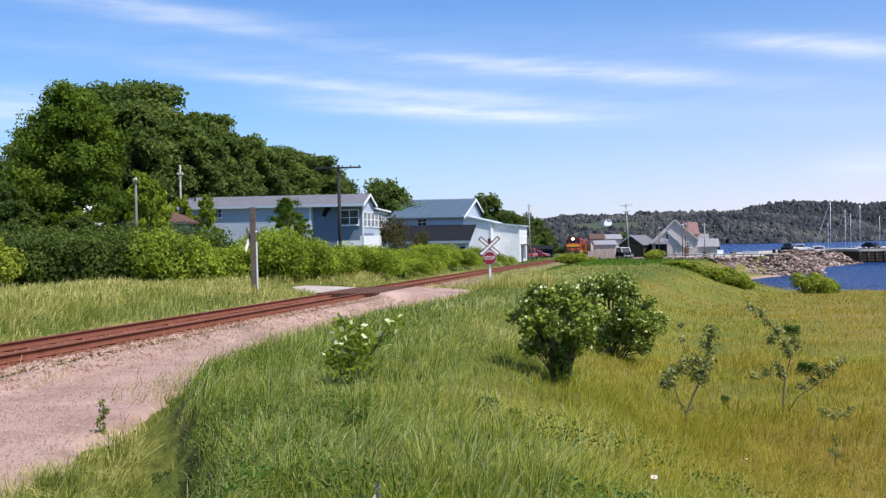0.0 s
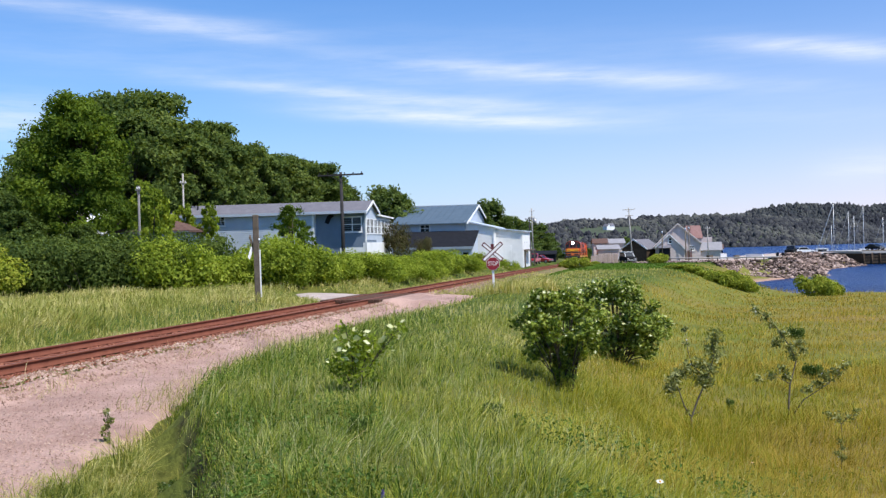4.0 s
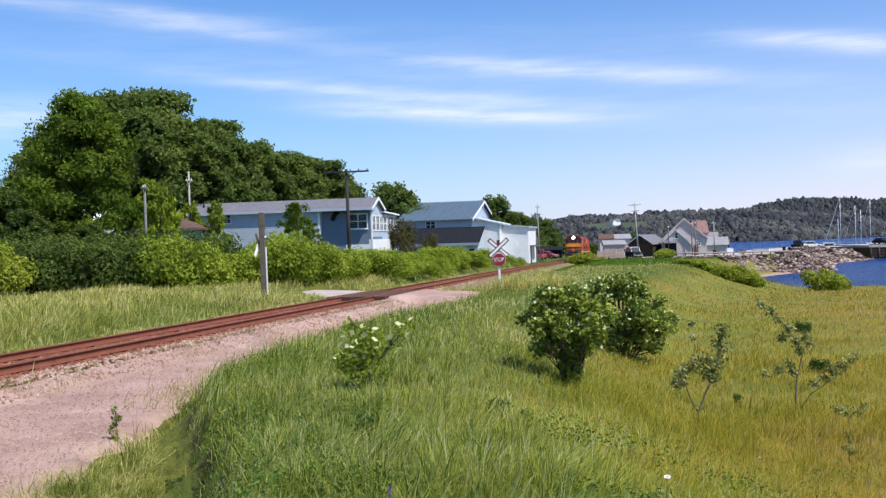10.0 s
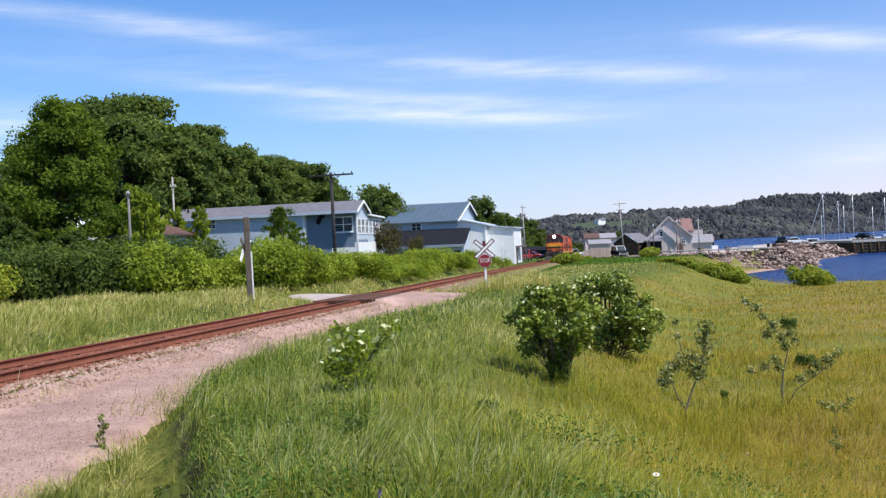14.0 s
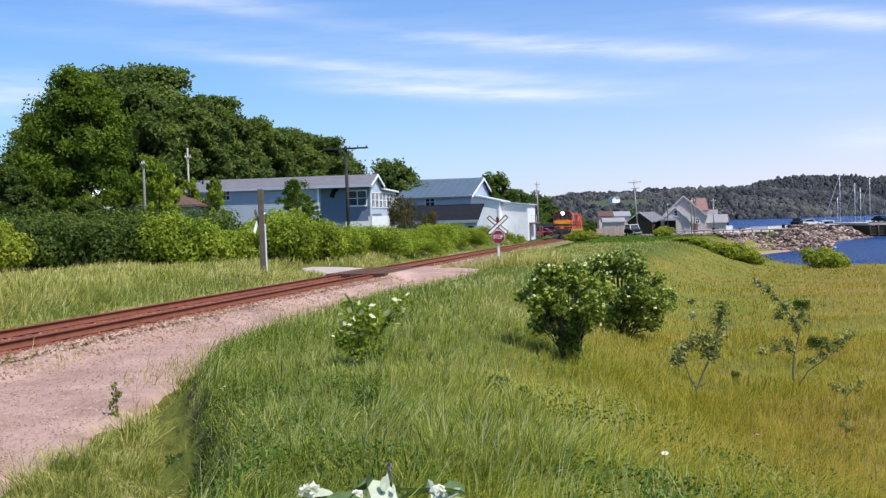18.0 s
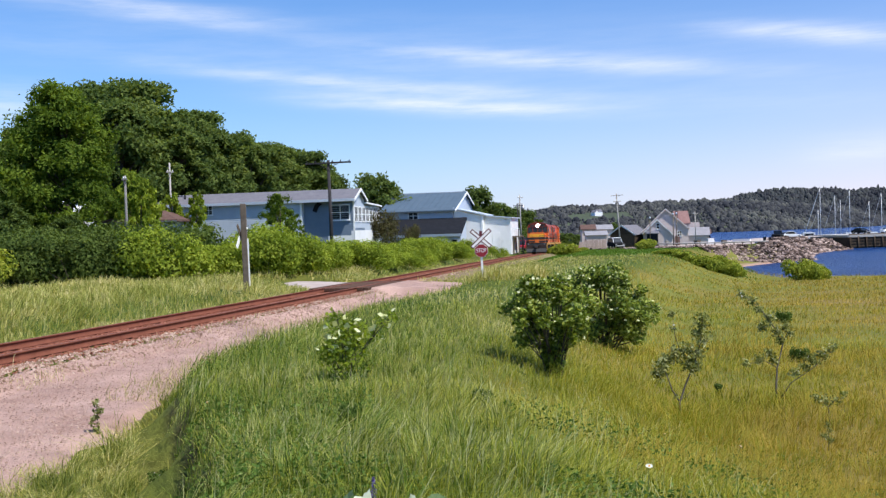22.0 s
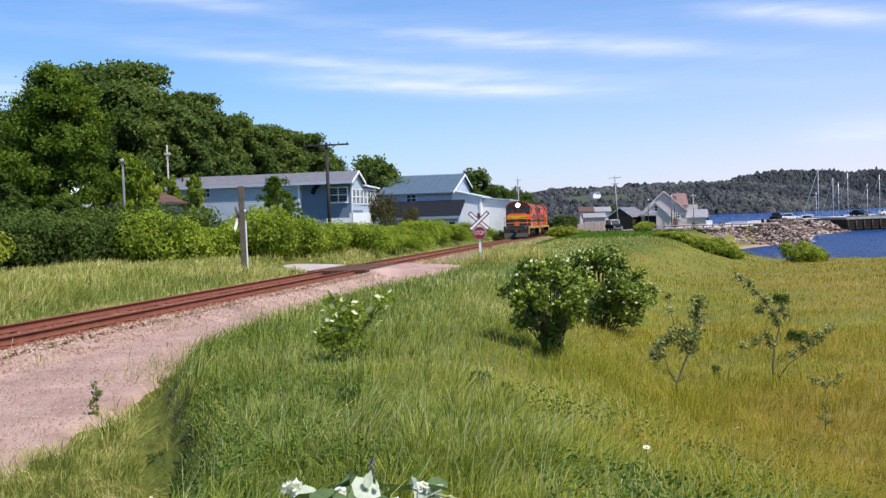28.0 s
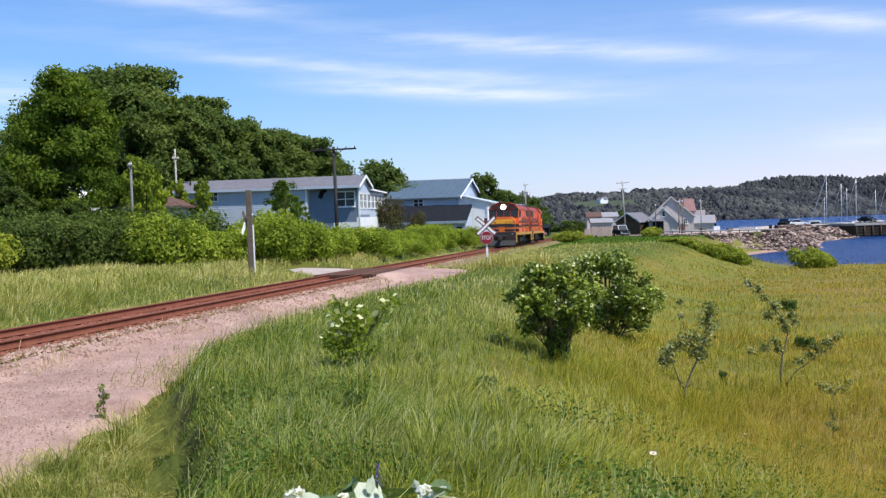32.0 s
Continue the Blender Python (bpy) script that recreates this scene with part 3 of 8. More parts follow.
M["ballast_stone"] = leafy("ballast_stone", [(0.13, 0.042, 0.026), (0.22, 0.08, 0.05), (0.36, 0.18, 0.12)], 0.8, 0.0, 0.95, 0.1)
M["shoulder_stone"] = leafy("shoulder_stone", [(0.15, 0.088, 0.064), (0.28, 0.18, 0.138), (0.46, 0.335, 0.27)], 0.8, 0.0, 0.95, 0.1)


def lane_strip(name, rows, mat, label, lift=0.03, across=10, lifts=None):
    """A lane over the ground: rows of (left x, left y, right x, right y)."""
    v, f = [], []
    for i in range(len(rows) - 1):
        for s in range(6 if i < len(rows) - 2 else 7):
            t = s / 6
            a = [p + (q - p) * t for p, q in zip(rows[i], rows[i + 1])]
            up = lift if lifts is None else lifts[i] + (lifts[i + 1] - lifts[i]) * t
            for j in range(across + 1):
                w = j / across
                x, y = a[0] + (a[2] - a[0]) * w, a[1] + (a[3] - a[1]) * w
                if j in (0, across):
                    x += 0.12 * math.sin(y * 3.1) + 0.08 * math.sin(y * 7.7 + 1)
                v.append((x, y, ground_z(x, y) + (up if 0 < j < across else -0.03)))
    n = across + 1
    for i in range(len(v) // n - 1):
        for j in range(across):
            a = i * n + j
            f += [a, a + 1, a + n + 1, a + n]
    ob = new(name, raw_mesh(name, v, f, np.full(len(f) // 4, 4), mat, True))
    return tagged(ob, label, "road", kind="structure")


def make_lane():
    rows = []
    for s in (-12, -6, 0, 5, 9, 12, 15, 18, 22, 26, 30, 34, 39, 43):
        a, b = on_track(s, 1.8), on_track(s, float(lane_edge(s)) + 0.35)
        rows.append((a.x, a.y, b.x, b.y))
    lane_strip("gravel_lane", rows, M["gravel"], "pinkish gravel lane beside the railway track", 0.08, 16)
    rows = []
    for s in (52, 60, 68, 76, 85, 95, 105, 118, 132, 148, 165):
        a, b = on_track(s, 1.7), on_track(s, 3.1)
        rows.append((a.x, a.y, b.x, b.y))
    lane_strip("dry_verge", rows, M["dry_verge"], "dry brownish verge along the track", 0.09, 5)
    rows = []
    for u in (1.45, 3.0, 4.4, 5.7):
        a, b = on_track(51.5, u), on_track(43.5 if u < 5 else 45, u)
        rows.append((a.x, a.y, b.x, b.y))
    lane_strip("crossing_apron", rows, M["gravel"], "pinkish gravel apron in front of the level crossing", lifts=(0.17, 0.38, 0.28, 0.03))
    rows = []
    for u, s0, s1 in ((-6.6, 55.5, 58), (-5.4, 52.5, 57.5), (-4.0, 49.5, 56.5), (-2.6, 47, 55), (-1.4, 45, 53.5)):
        a, b = on_track(s1, u), on_track(s0, u)
        rows.append((a.x, a.y, b.x, b.y))
    lane_strip("crossing_approach", rows, M["pale_gravel"], "pale gravel approach beyond the railway crossing", lifts=(0.04, 0.04, 0.04, 0.05, 0.08))


M["dry_verge"] = surface("dry_verge", (0.13, 0.115, 0.045), (0.25, 0.185, 0.10), 1.2, 0.95, 0.9, fine=14, stain=(0.085, 0.10, 0.03), dist=0.04)
make_track()
make_lane()


# ---- locomotives ----
def windows_on(parent, panes):
    for b in panes:
        part("window", B(b, bevel=0.01), M["glass"], parent, "dark cab window")


def make_truck(parent, y):
    tk = part("truck", B((-1.02, y - 1.75, 0.42, -0.92, y + 1.75, 0.72), (0.92, y - 1.75, 0.42, 1.02, y + 1.75, 0.72),
                         (-0.95, y - 0.35, 0.45, 0.95, y + 0.35, 0.85), (-1.12, y - 0.5, 0.30, -0.98, y + 0.5, 0.62), (0.98, y - 0.5, 0.30, 1.12, y + 0.5, 0.62), bevel=0.03), M["black"], parent, "grimy black truck frame")
    sets = []
    for dy in (-1.37, 1.37):
        bm = bmesh.new()
        rod(bm, (-0.95, 0, 0), (0.95, 0, 0), 0.09, n=10)
        for sx in (-1, 1):
            rod(bm, (sx * 0.70, 0, 0), (sx * 0.83, 0, 0), 0.51, 0.50, n=28)
            rod(bm, (sx * 0.66, 0, 0), (sx * 0.70, 0, 0), 0.545, n=28)
            box(bm, sx * 0.86 - 0.03, -0.42, -0.05, sx * 0.86 + 0.03, 0.42, 0.05)
        w = part("wheelset", bm, M["wheel_steel"], tk, "dull steel wheelset")
        w.location = (0, y + dy, 0.51)
        sets.append(w)
        for sx in (-1, 1):
            part("axle_box", B((sx * 1.08 - 0.09, y + dy - 0.2, 0.36, sx * 1.08 + 0.09, y + dy + 0.2, 0.7), bevel=0.03), M["black"], tk)
    for sx in (-1, 1):
        part("brake_cylinder", bars(((sx * 1.1, y - 0.75, 0.86), (sx * 1.1, y - 0.15, 0.86), 0.11)), M["black"], tk)
    return sets


M["pilot"] = surface("pilot", (0.018, 0.011, 0.009), (0.04, 0.02, 0.014), 3, 0.7, 0.1)
M["roof_red"] = surface("roof_red", (0.22, 0.034, 0.016), (0.34, 0.055, 0.022), 2, 0.6, 0.1, stain=(0.05, 0.02, 0.015))
M["sill"] = surface("sill", (0.42, 0.20, 0.03), (0.55, 0.28, 0.05), 1.5, 0.6, 0.05, stain=(0.2, 0.08, 0.03))
M["wheel_steel"] = surface("wheel_steel", (0.05, 0.035, 0.028), (0.11, 0.085, 0.07), 5, 0.6, 0.2, metal=0.5)


def make_loco(label, lights=True):
    """Front buffer at y = 0, body towards +y, rail head at z = 0."""
    lo = thing("locomotive", Matrix(), label, "locomotive", "locomotives of the train")
    L = 17.1
    part("underframe", B((-1.5, 0.45, 1.12, 1.5, L - 0.45, 1.42), (-0.5, 0.3, 0.95, 0.5, L - 0.3, 1.15), bevel=0.02), M["black"], lo)
    for sx in (-1, 1):
        part("side_sill", B((sx * 1.53 - 0.025, 1.5, 1.14, sx * 1.53 + 0.025, L - 1.5, 1.42)), M["sill"], lo, "dusty yellow sill stripe")
    part("fuel_tank", B((-1.25, 6.6, 0.42, 1.25, 10.4, 1.12), bevel=0.12), M["black"], lo)
    # nose, cab and long hood
    nose = [(-1.2, 1.42), (1.2, 1.42), (1.2, 2.7), (0.9, 2.98), (-0.9, 2.98), (-1.2, 2.7)]
    nz = part("short_hood", prism(nose, 1.35, 3.3), M["orange"], lo, "orange short hood")
    for z0, z1 in ((1.98, 2.24), (1.55, 1.76)):
        part("nose_band", B((-1.215, 1.32, z0, 1.215, 3.28, z1)), M["black"], nz, "black stripe across the nose")
    part("nose_panel", B((-1.12, 1.325, 2.3, 1.12, 1.345, 2.72), bevel=0.004), M["yellow"], nz, "yellow nose panel")
    part("nose_door", B((-0.3, 1.318, 1.46, 0.3, 1.35, 2.02), bevel=0.01), M["orange"], nz)
    cabp = [(-1.52, 1.42), (1.52, 1.42), (1.52, 3.75), (1.15, 4.22), (0.5, 4.42), (-0.5, 4.42), (-1.15, 4.22), (-1.52, 3.75)]
    cb = part("cab", prism(cabp, 3.2, 5.5), M["orange"], lo, "orange cab")
    part("cab_roof", prism([(1.56, 3.74), (1.18, 4.25), (0.52, 4.46), (-0.52, 4.46), (-1.18, 4.25), (-1.56, 3.74), (-1.5, 3.74), (-1.15, 4.2), (-0.5, 4.41), (0.5, 4.41), (1.15, 4.2), (1.5, 3.74)], 3.08, 5.55), M["roof_red"], cb, "sooty dark red cab roof")
    part("cab_brow", prism([(-1.5, 2.86), (1.5, 2.86), (1.5, 3.74), (1.14, 4.2), (0.5, 4.4), (-0.5, 4.4), (-1.14, 4.2), (-1.5, 3.74)], 3.184, 3.198), M["roof_red"], cb, "sooty dark red cab front above the nose")
    windows_on(cb, [(-0.66, 3.15, 3.02, -0.05, 3.19, 3.74), (0.05, 3.15, 3.02, 0.66, 3.19, 3.74), (-1.42, 3.15, 2.95, -0.76, 3.19, 3.74), (0.76, 3.15, 2.95, 1.42, 3.19, 3.74),
                    (-1.545, 3.5, 2.95, -1.51, 4.25, 3.65), (-1.545, 4.4, 2.95, -1.51, 5.2, 3.65), (1.51, 3.5, 2.95, 1.545, 4.25, 3.65), (1.51, 4.4, 2.95, 1.545, 5.2, 3.65)])
    for sx in (-1, 1):
        part("number_board", B((sx * 0.75 - 0.3, 3.05, 3.82, sx * 0.75 + 0.3, 3.22, 4.08), bevel=0.01), M["black"], cb, "dark number board")
        part("cab_stripe", B((sx * 1.532 - 0.014, 3.25, 1.9, sx * 1.532 + 0.014, 5.45, 2.1), (sx * 1.532 - 0.014, 3.25, 2.4, sx * 1.532 + 0.014, 5.45, 2.55)), M["black"], cb, "black side stripe")
        for z0, z1 in ((1.98, 2.24), (1.5, 1.76)):
            a, b = sorted((sx * 1.22, sx * 1.525))
            part("cab_band", B((a, 3.185, z0, b, 3.199, z1)), M["black"], cb, "black stripe on the cab front")
    hl = part("headlight", bars(((-0.0, 3.0, 4.0), (0, 3.25, 4.0), 0.30)), M["black"], cb, "round headlight casing")
    if lights:
        part("lens", bars(((0, 2.985, 4.0), (0, 2.999, 4.0), 0.26), n=24), M["lamp"], hl, "shining white headlight")
    hp = [(-1.25, 1.42), (1.25, 1.42), (1.25, 3.82), (0.9, 4.22), (-0.9, 4.22), (-1.25, 3.82)]
    lh = part("long_hood", prism(hp, 5.5, 16.2), M["red"], lo, "reddish orange long hood with louvred doors")
    for sx in (-1, 1):
        part("hood_stripe", B((sx * 1.258 - 0.012, 5.52, 2.0, sx * 1.258 + 0.012, 16.18, 2.18)), M["black"], lh, "black side stripe")
        part("hood_band", B((sx * 1.257 - 0.01, 5.52, 1.44, sx * 1.257 + 0.01, 16.18, 1.98)), M["orange"], lh, "orange lower band")
        for k in range(9):
            y = 6.2 + k * 1.08
            part("hood_door", B((sx * 1.266 - 0.014, y, 2.25, sx * 1.266 + 0.014, y + 0.98, 3.55), bevel=0.006), M["red"] if k % 3 else M["orange"], lh)
            part("louvre", B((sx * 1.284 - 0.008, y + 0.15, 2.45, sx * 1.284 + 0.008, y + 0.83, 2.85 + 0.2 * (k % 2))), M["black"], lh, "sooty louvre")
        for k in range(3):
            y = 12.9 + k * 1.05
            part("radiator_grille", B((sx * 1.275 - 0.02, y, 3.1, sx * 1.275 + 0.02, y + 0.95, 3.8), bevel=0.006), M["black"], lh, "dark radiator grille")
        part("blower_bulge", prism([(sx * 1.25, 2.6), (sx * 1.42, 2.7), (sx * 1.42, 3.35), (sx * 1.25, 3.75)], 5.6, 7.2), M["red"], lh)
    part("hood_roof", prism([(-0.92, 4.2), (-1.26, 3.81), (-1.275, 3.83), (-0.91, 4.245), (0.91, 4.245), (1.275, 3.83), (1.26, 3.81), (0.92, 4.2)], 5.52, 16.22), M["roof_red"], lh, "sooty hood roof")
    for k, y in enumerate((8.4, 12.6, 14.0, 15.4)):
        part("roof_fan", bars(((0, y, 4.2), (0, y, 4.42), 0.6, 0.55), n=20), M["black"], lh, "dark radiator fan cover")
    for y in (9.8, 11.3):
        part("exhaust_stack", B((-0.3, y - 0.25, 4.2, 0.3, y + 0.25, 4.58), bevel=0.03), M["black"], lh, "sooty exhaust stack")
    part("horn", bars(((-0.4, 4.2, 4.42), (-0.4, 4.2, 4.6), 0.03), ((-0.4, 3.9, 4.6), (-0.4, 4.5, 4.6), 0.04, 0.02), ((-0.25, 3.95, 4.6), (-0.25, 4.4, 4.6), 0.035, 0.02)), M["steel"], cb)
    part("bell", bars(((0.5, 5.9, 4.22), (0.5, 5.9, 4.42), 0.14, 0.06)), M["steel"], lh)
    # ends
    for y, d in ((0.45, 1), (L - 0.45, -1)):
        pl = part("pilot", B((-1.42, y - 0.06, 0.36, 1.42, y + 0.06, 1.16), bevel=0.02), M["pilot"], lo, "grimy dark pilot plate")
        part("plow", prism([(0, 0.12), (0.32 * -d, 0.14), (0.04 * -d, 0.62), (0, 0.62)], -1.45, 1.45, "x"), M["black"], pl).location = (0, y - 0.07 * d, 0)
        part("coupler", B((-0.13, min(y, y - 0.55 * d), 0.72, 0.13, max(y, y - 0.55 * d), 0.98), (-0.2, min(y - 0.4 * d, y - 0.62 * d), 0.68, 0.2, max(y - 0.4 * d, y - 0.62 * d), 1.02), bevel=0.03), M["wheel_steel"], lo, "grimy steel coupler")
        part("end_platform", B((-1.5, min(y, y + 0.95 * d), 1.38, 1.5, max(y, y + 0.95 * d), 1.44)), M["black"], lo)
        part("end_railing", bars(((-1.42, y, 1.42), (-1.42, y, 2.45), 0.025), ((1.42, y, 1.42), (1.42, y, 2.45), 0.025), ((-0.5, y, 1.42), (-0.5, y, 2.45), 0.025), ((0.5, y, 1.42), (0.5, y, 2.45), 0.025),
                                 ((-1.42, y, 2.45), (-0.5, y, 2.45), 0.025), ((0.5, y, 2.45), (1.42, y, 2.45), 0.025), ((-1.42, y, 1.95), (1.42, y, 1.95), 0.02), n=6), M["black"], lo, "thin dark end handrail")
        for sx in (-1, 1):
            a, b = sorted((y + 0.05 * d, y + 0.95 * d))
            st = part("step_well", B((sx * 1.5 - 0.03, a, 0.45, sx * 1.5 + 0.03, b, 1.42), bevel=0.01), M["sill"], lo, "dusty yellow corner steps")
            for k in range(4):
                a2, b2 = sorted((sx * 1.08, sx * 1.56))
                part("step", B((a2, a + 0.05, 0.42 + k * 0.26, b2, b - 0.05, 0.46 + k * 0.26)), M["black"], st)
            part("ditch_light", bars(((sx * 1.15, y - 0.08 * d, 1.28), (sx * 1.15, y + 0.05 * d, 1.28), 0.09)), M["steel"], lo)
    for sx in (-1, 1):
        bm = bmesh.new()
        for k in range(8):
            rod(bm, (sx * 1.46, 5.8 + k * 1.4, 1.42), (sx * 1.46, 5.8 + k * 1.4, 2.42), 0.02, n=6)
        rod(bm, (sx * 1.46, 5.8, 2.42), (sx * 1.46, 15.6, 2.42), 0.022, n=6)
        part("side_railing", bm, M["black"], lo, "thin dark walkway handrail")
    part("air_tank", bars(((1.3, 6.8, 1.0), (1.3, 10.2, 1.0), 0.16), n=12), M["black"], lo)
    sets = make_truck(lo, 3.9) + make_truck(lo, L - 3.9)
    return lo, sets


LEAD, LEAD_SETS = make_loco("orange and black diesel road switcher with a bright headlight")
TRAIL, TRAIL_SETS = make_loco("second orange and red diesel road switcher coupled behind", lights=False)
# seconds and the place of the leading end along the track
TRAIN = [(0, 211.9), (1, 209.4), (2, 206.6), (3.3, 203.0), (4.5, 199.6), (6, 195.6), (8, 190.3), (10, 184.8), (12, 179.0), (14, 172.9), (15.3, 169.1), (16.5, 165.4), (18, 160.4), (19, 156.9),
         (20, 153.0), (21, 149.0), (22, 145.2), (23, 141.4), (24, 137.4), (25, 133.4), (25.5, 131.3), (26.5, 127.0), (27.5, 122.5), (28, 120.0), (29, 115.0), (30, 109.8), (31, 104.4), (32, 99.0)]


def train_pose(s, behind=0.0):
    s = s + behind * ALONG.y
    a, b = on_track(s), on_track(s + 17 * ALONG.y)
    tilt = math.degrees(math.asin((b.z - a.z) / (b - a).length))
    return Matrix.Translation(a) @ pose(0, 0, 0, tilt, 0, TRACK_TURN)


def motions():
    times = [t for t, s in TRAIN]
    places = [s for t, s in TRAIN]
    walk(LEAD, [(t, train_pose(s - 0.9)) for t, s in TRAIN])
    walk(TRAIL, [(t, train_pose(s - 0.9, 17.2) @ pose(0, 17.1, 0, 0, 0, 180)) for t, s in TRAIN])     # coupled back to front
    run = []
    t = 0.0
    while t < 32.01:
        s = float(np.interp(t, times, places))
        run.append((t, (211.9 - s) / ALONG.y / 0.51))
        t += 0.2
    for sets, way in ((LEAD_SETS, 1), (TRAIL_SETS, -1)):
        for w in sets:
            x, y, z = w.location
            walk(w, [(t, Matrix.Translation((x, y, z)) @ Matrix.Rotation(a * way, 4, "X")) for t, a in run])
    more_motions()


# ---- distance: wooded hills over the bay ----
def make_hills():
    def hill(name, rows, seed, label, clumps, size, mat, conifers):
        """rows: (x, y, foot, top); a wooded ridge seen across the bay."""
        r = np.random.default_rng(seed)
        xs = np.array([a[0] for a in rows], float)
        fx = np.linspace(xs[0], xs[-1], 160)
        ys = np.interp(fx, xs, [a[1] for a in rows])
        tops = np.interp(fx, xs, [a[2] for a in rows])
        deep = np.array([0, 25, 70, 140, 240, 330])
        lift = np.array([-0.02, 0.12, 0.42, 0.75, 1.0, 0.9])
        X = np.repeat(fx[:, None], 6, 1) + deep[None] * 0.3
        Y = ys[:, None] + deep[None] + 8 * np.sin(fx * 0.05)[:, None]
        Z = tops[:, None] * lift[None] * (1 + 0.012 * np.sin(fx * 0.021 + 1)[:, None])
        Z[:, 0] = -1.5
        v = np.stack([X, Y, Z], -1).reshape(-1, 3)
        i = (np.arange(159)[:, None] * 6 + np.arange(5)[None]).reshape(-1)
        f = np.stack([i, i + 6, i + 7, i + 1], -1).reshape(-1)
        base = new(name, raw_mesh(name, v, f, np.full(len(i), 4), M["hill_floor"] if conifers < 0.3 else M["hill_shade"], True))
        tagged(base, label, "hill", kind="structure")
        # tree crowns
        n = clumps
        a, b = r.uniform(0, 158.9, n) ** 1.0, r.uniform(0.0, 1.0, n) ** 0.9 * 4.4
        ia, ib = a.astype(int), b.astype(int)
        ta, tb = (a - ia)[:, None], (b - ib)[:, None]
        G = np.stack([X, Y, Z], -1)
        c = (G[ia, ib] * (1 - ta) * (1 - tb) + G[ia + 1, ib] * ta * (1 - tb) + G[ia, ib + 1] * (1 - ta) * tb + G[ia + 1, ib + 1] * ta * tb)
        keep = c[:, 2] > -0.5
        field = (np.abs(c[:, 0] - 132) < 25) & (c[:, 2] < 17.5) & (c[:, 2] > 11.8) & (c[:, 1] < 825)
        keep &= ~field
        c = c[keep]
        n = len(c)
        ring = [(math.cos(q), math.sin(q)) for q in (0, math.pi / 2, math.pi, 1.5 * math.pi)]
        bv = np.array([(p, q, -0.7) for p, q in ring] + [(p * 0.82, q * 0.82, 0.35) for p, q in ring] + [(0, 0, 0.95)], float)
        bf = np.array([(k, (k + 1) % 4, 4 + (k + 1) % 4) for k in range(4)] + [(k, 4 + (k + 1) % 4, 4 + k) for k in range(4)] + [(4 + k, 4 + (k + 1) % 4, 8) for k in range(4)])
        spin = r.uniform(0, 6.28, n)
        bx = np.stack([np.cos(spin)[:, None] * bv[None, :, 0] - np.sin(spin)[:, None] * bv[None, :, 1], np.sin(spin)[:, None] * bv[None, :, 0] + np.cos(spin)[:, None] * bv[None, :, 1], np.repeat(bv[None, :, 2], n, 0)], -1)
        dark = r.uniform(0, 1, n) < conifers
        s = size * r.uniform(0.45, 1.0, (n, 1, 1)) * (1 + 1.3 * r.uniform(0, 1, (n, 1, 1)) ** 5)
        shape = np.where(dark[:, None, None], np.array([0.62, 0.62, 1.2]), np.array([1.0, 1.0, 0.95]))
        vv = bx * shape * s * (1 + r.uniform(-0.3, 0.3, (n, len(bv), 1)))
        vv = c[:, None] + vv + np.array([0, 0, 1.0]) * s * 0.5
        ff = (np.arange(n)[:, None, None] * len(bv) + bf[None]).reshape(-1)
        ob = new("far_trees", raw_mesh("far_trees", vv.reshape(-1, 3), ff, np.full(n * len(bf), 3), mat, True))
        tagged(ob, "mixed woods on the far hills, tinted grey-blue for haze", "woods", kind="stuff")

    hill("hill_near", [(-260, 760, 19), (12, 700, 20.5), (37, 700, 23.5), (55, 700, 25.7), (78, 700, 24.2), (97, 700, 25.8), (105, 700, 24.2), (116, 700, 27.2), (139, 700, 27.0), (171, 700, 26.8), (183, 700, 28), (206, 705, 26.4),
                       (230, 710, 25), (260, 720, 23), (300, 740, 21), (340, 780, 18), (420, 900, 12), (470, 1000, 4)], 3, "wooded hill across the bay", 17000, 1.75, M["forest_far_hazed"], 0.10)
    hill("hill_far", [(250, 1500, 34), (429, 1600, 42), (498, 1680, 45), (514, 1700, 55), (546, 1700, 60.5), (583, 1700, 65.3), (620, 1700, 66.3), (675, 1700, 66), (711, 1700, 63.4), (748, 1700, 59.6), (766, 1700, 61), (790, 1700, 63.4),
                      (900, 1720, 63), (1200, 1750, 58), (1500, 1750, 50), (2200, 1600, 42)], 4, "higher dark wooded headland across the bay", 17000, 3.1, M["forest_dark_hazed"], 0.5)


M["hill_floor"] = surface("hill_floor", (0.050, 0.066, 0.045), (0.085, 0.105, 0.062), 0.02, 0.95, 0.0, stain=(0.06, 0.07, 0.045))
# Far floor takes the bluish tint of its hazed woods.
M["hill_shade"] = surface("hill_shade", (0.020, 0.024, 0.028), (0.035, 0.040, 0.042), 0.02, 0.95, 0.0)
make_hills()


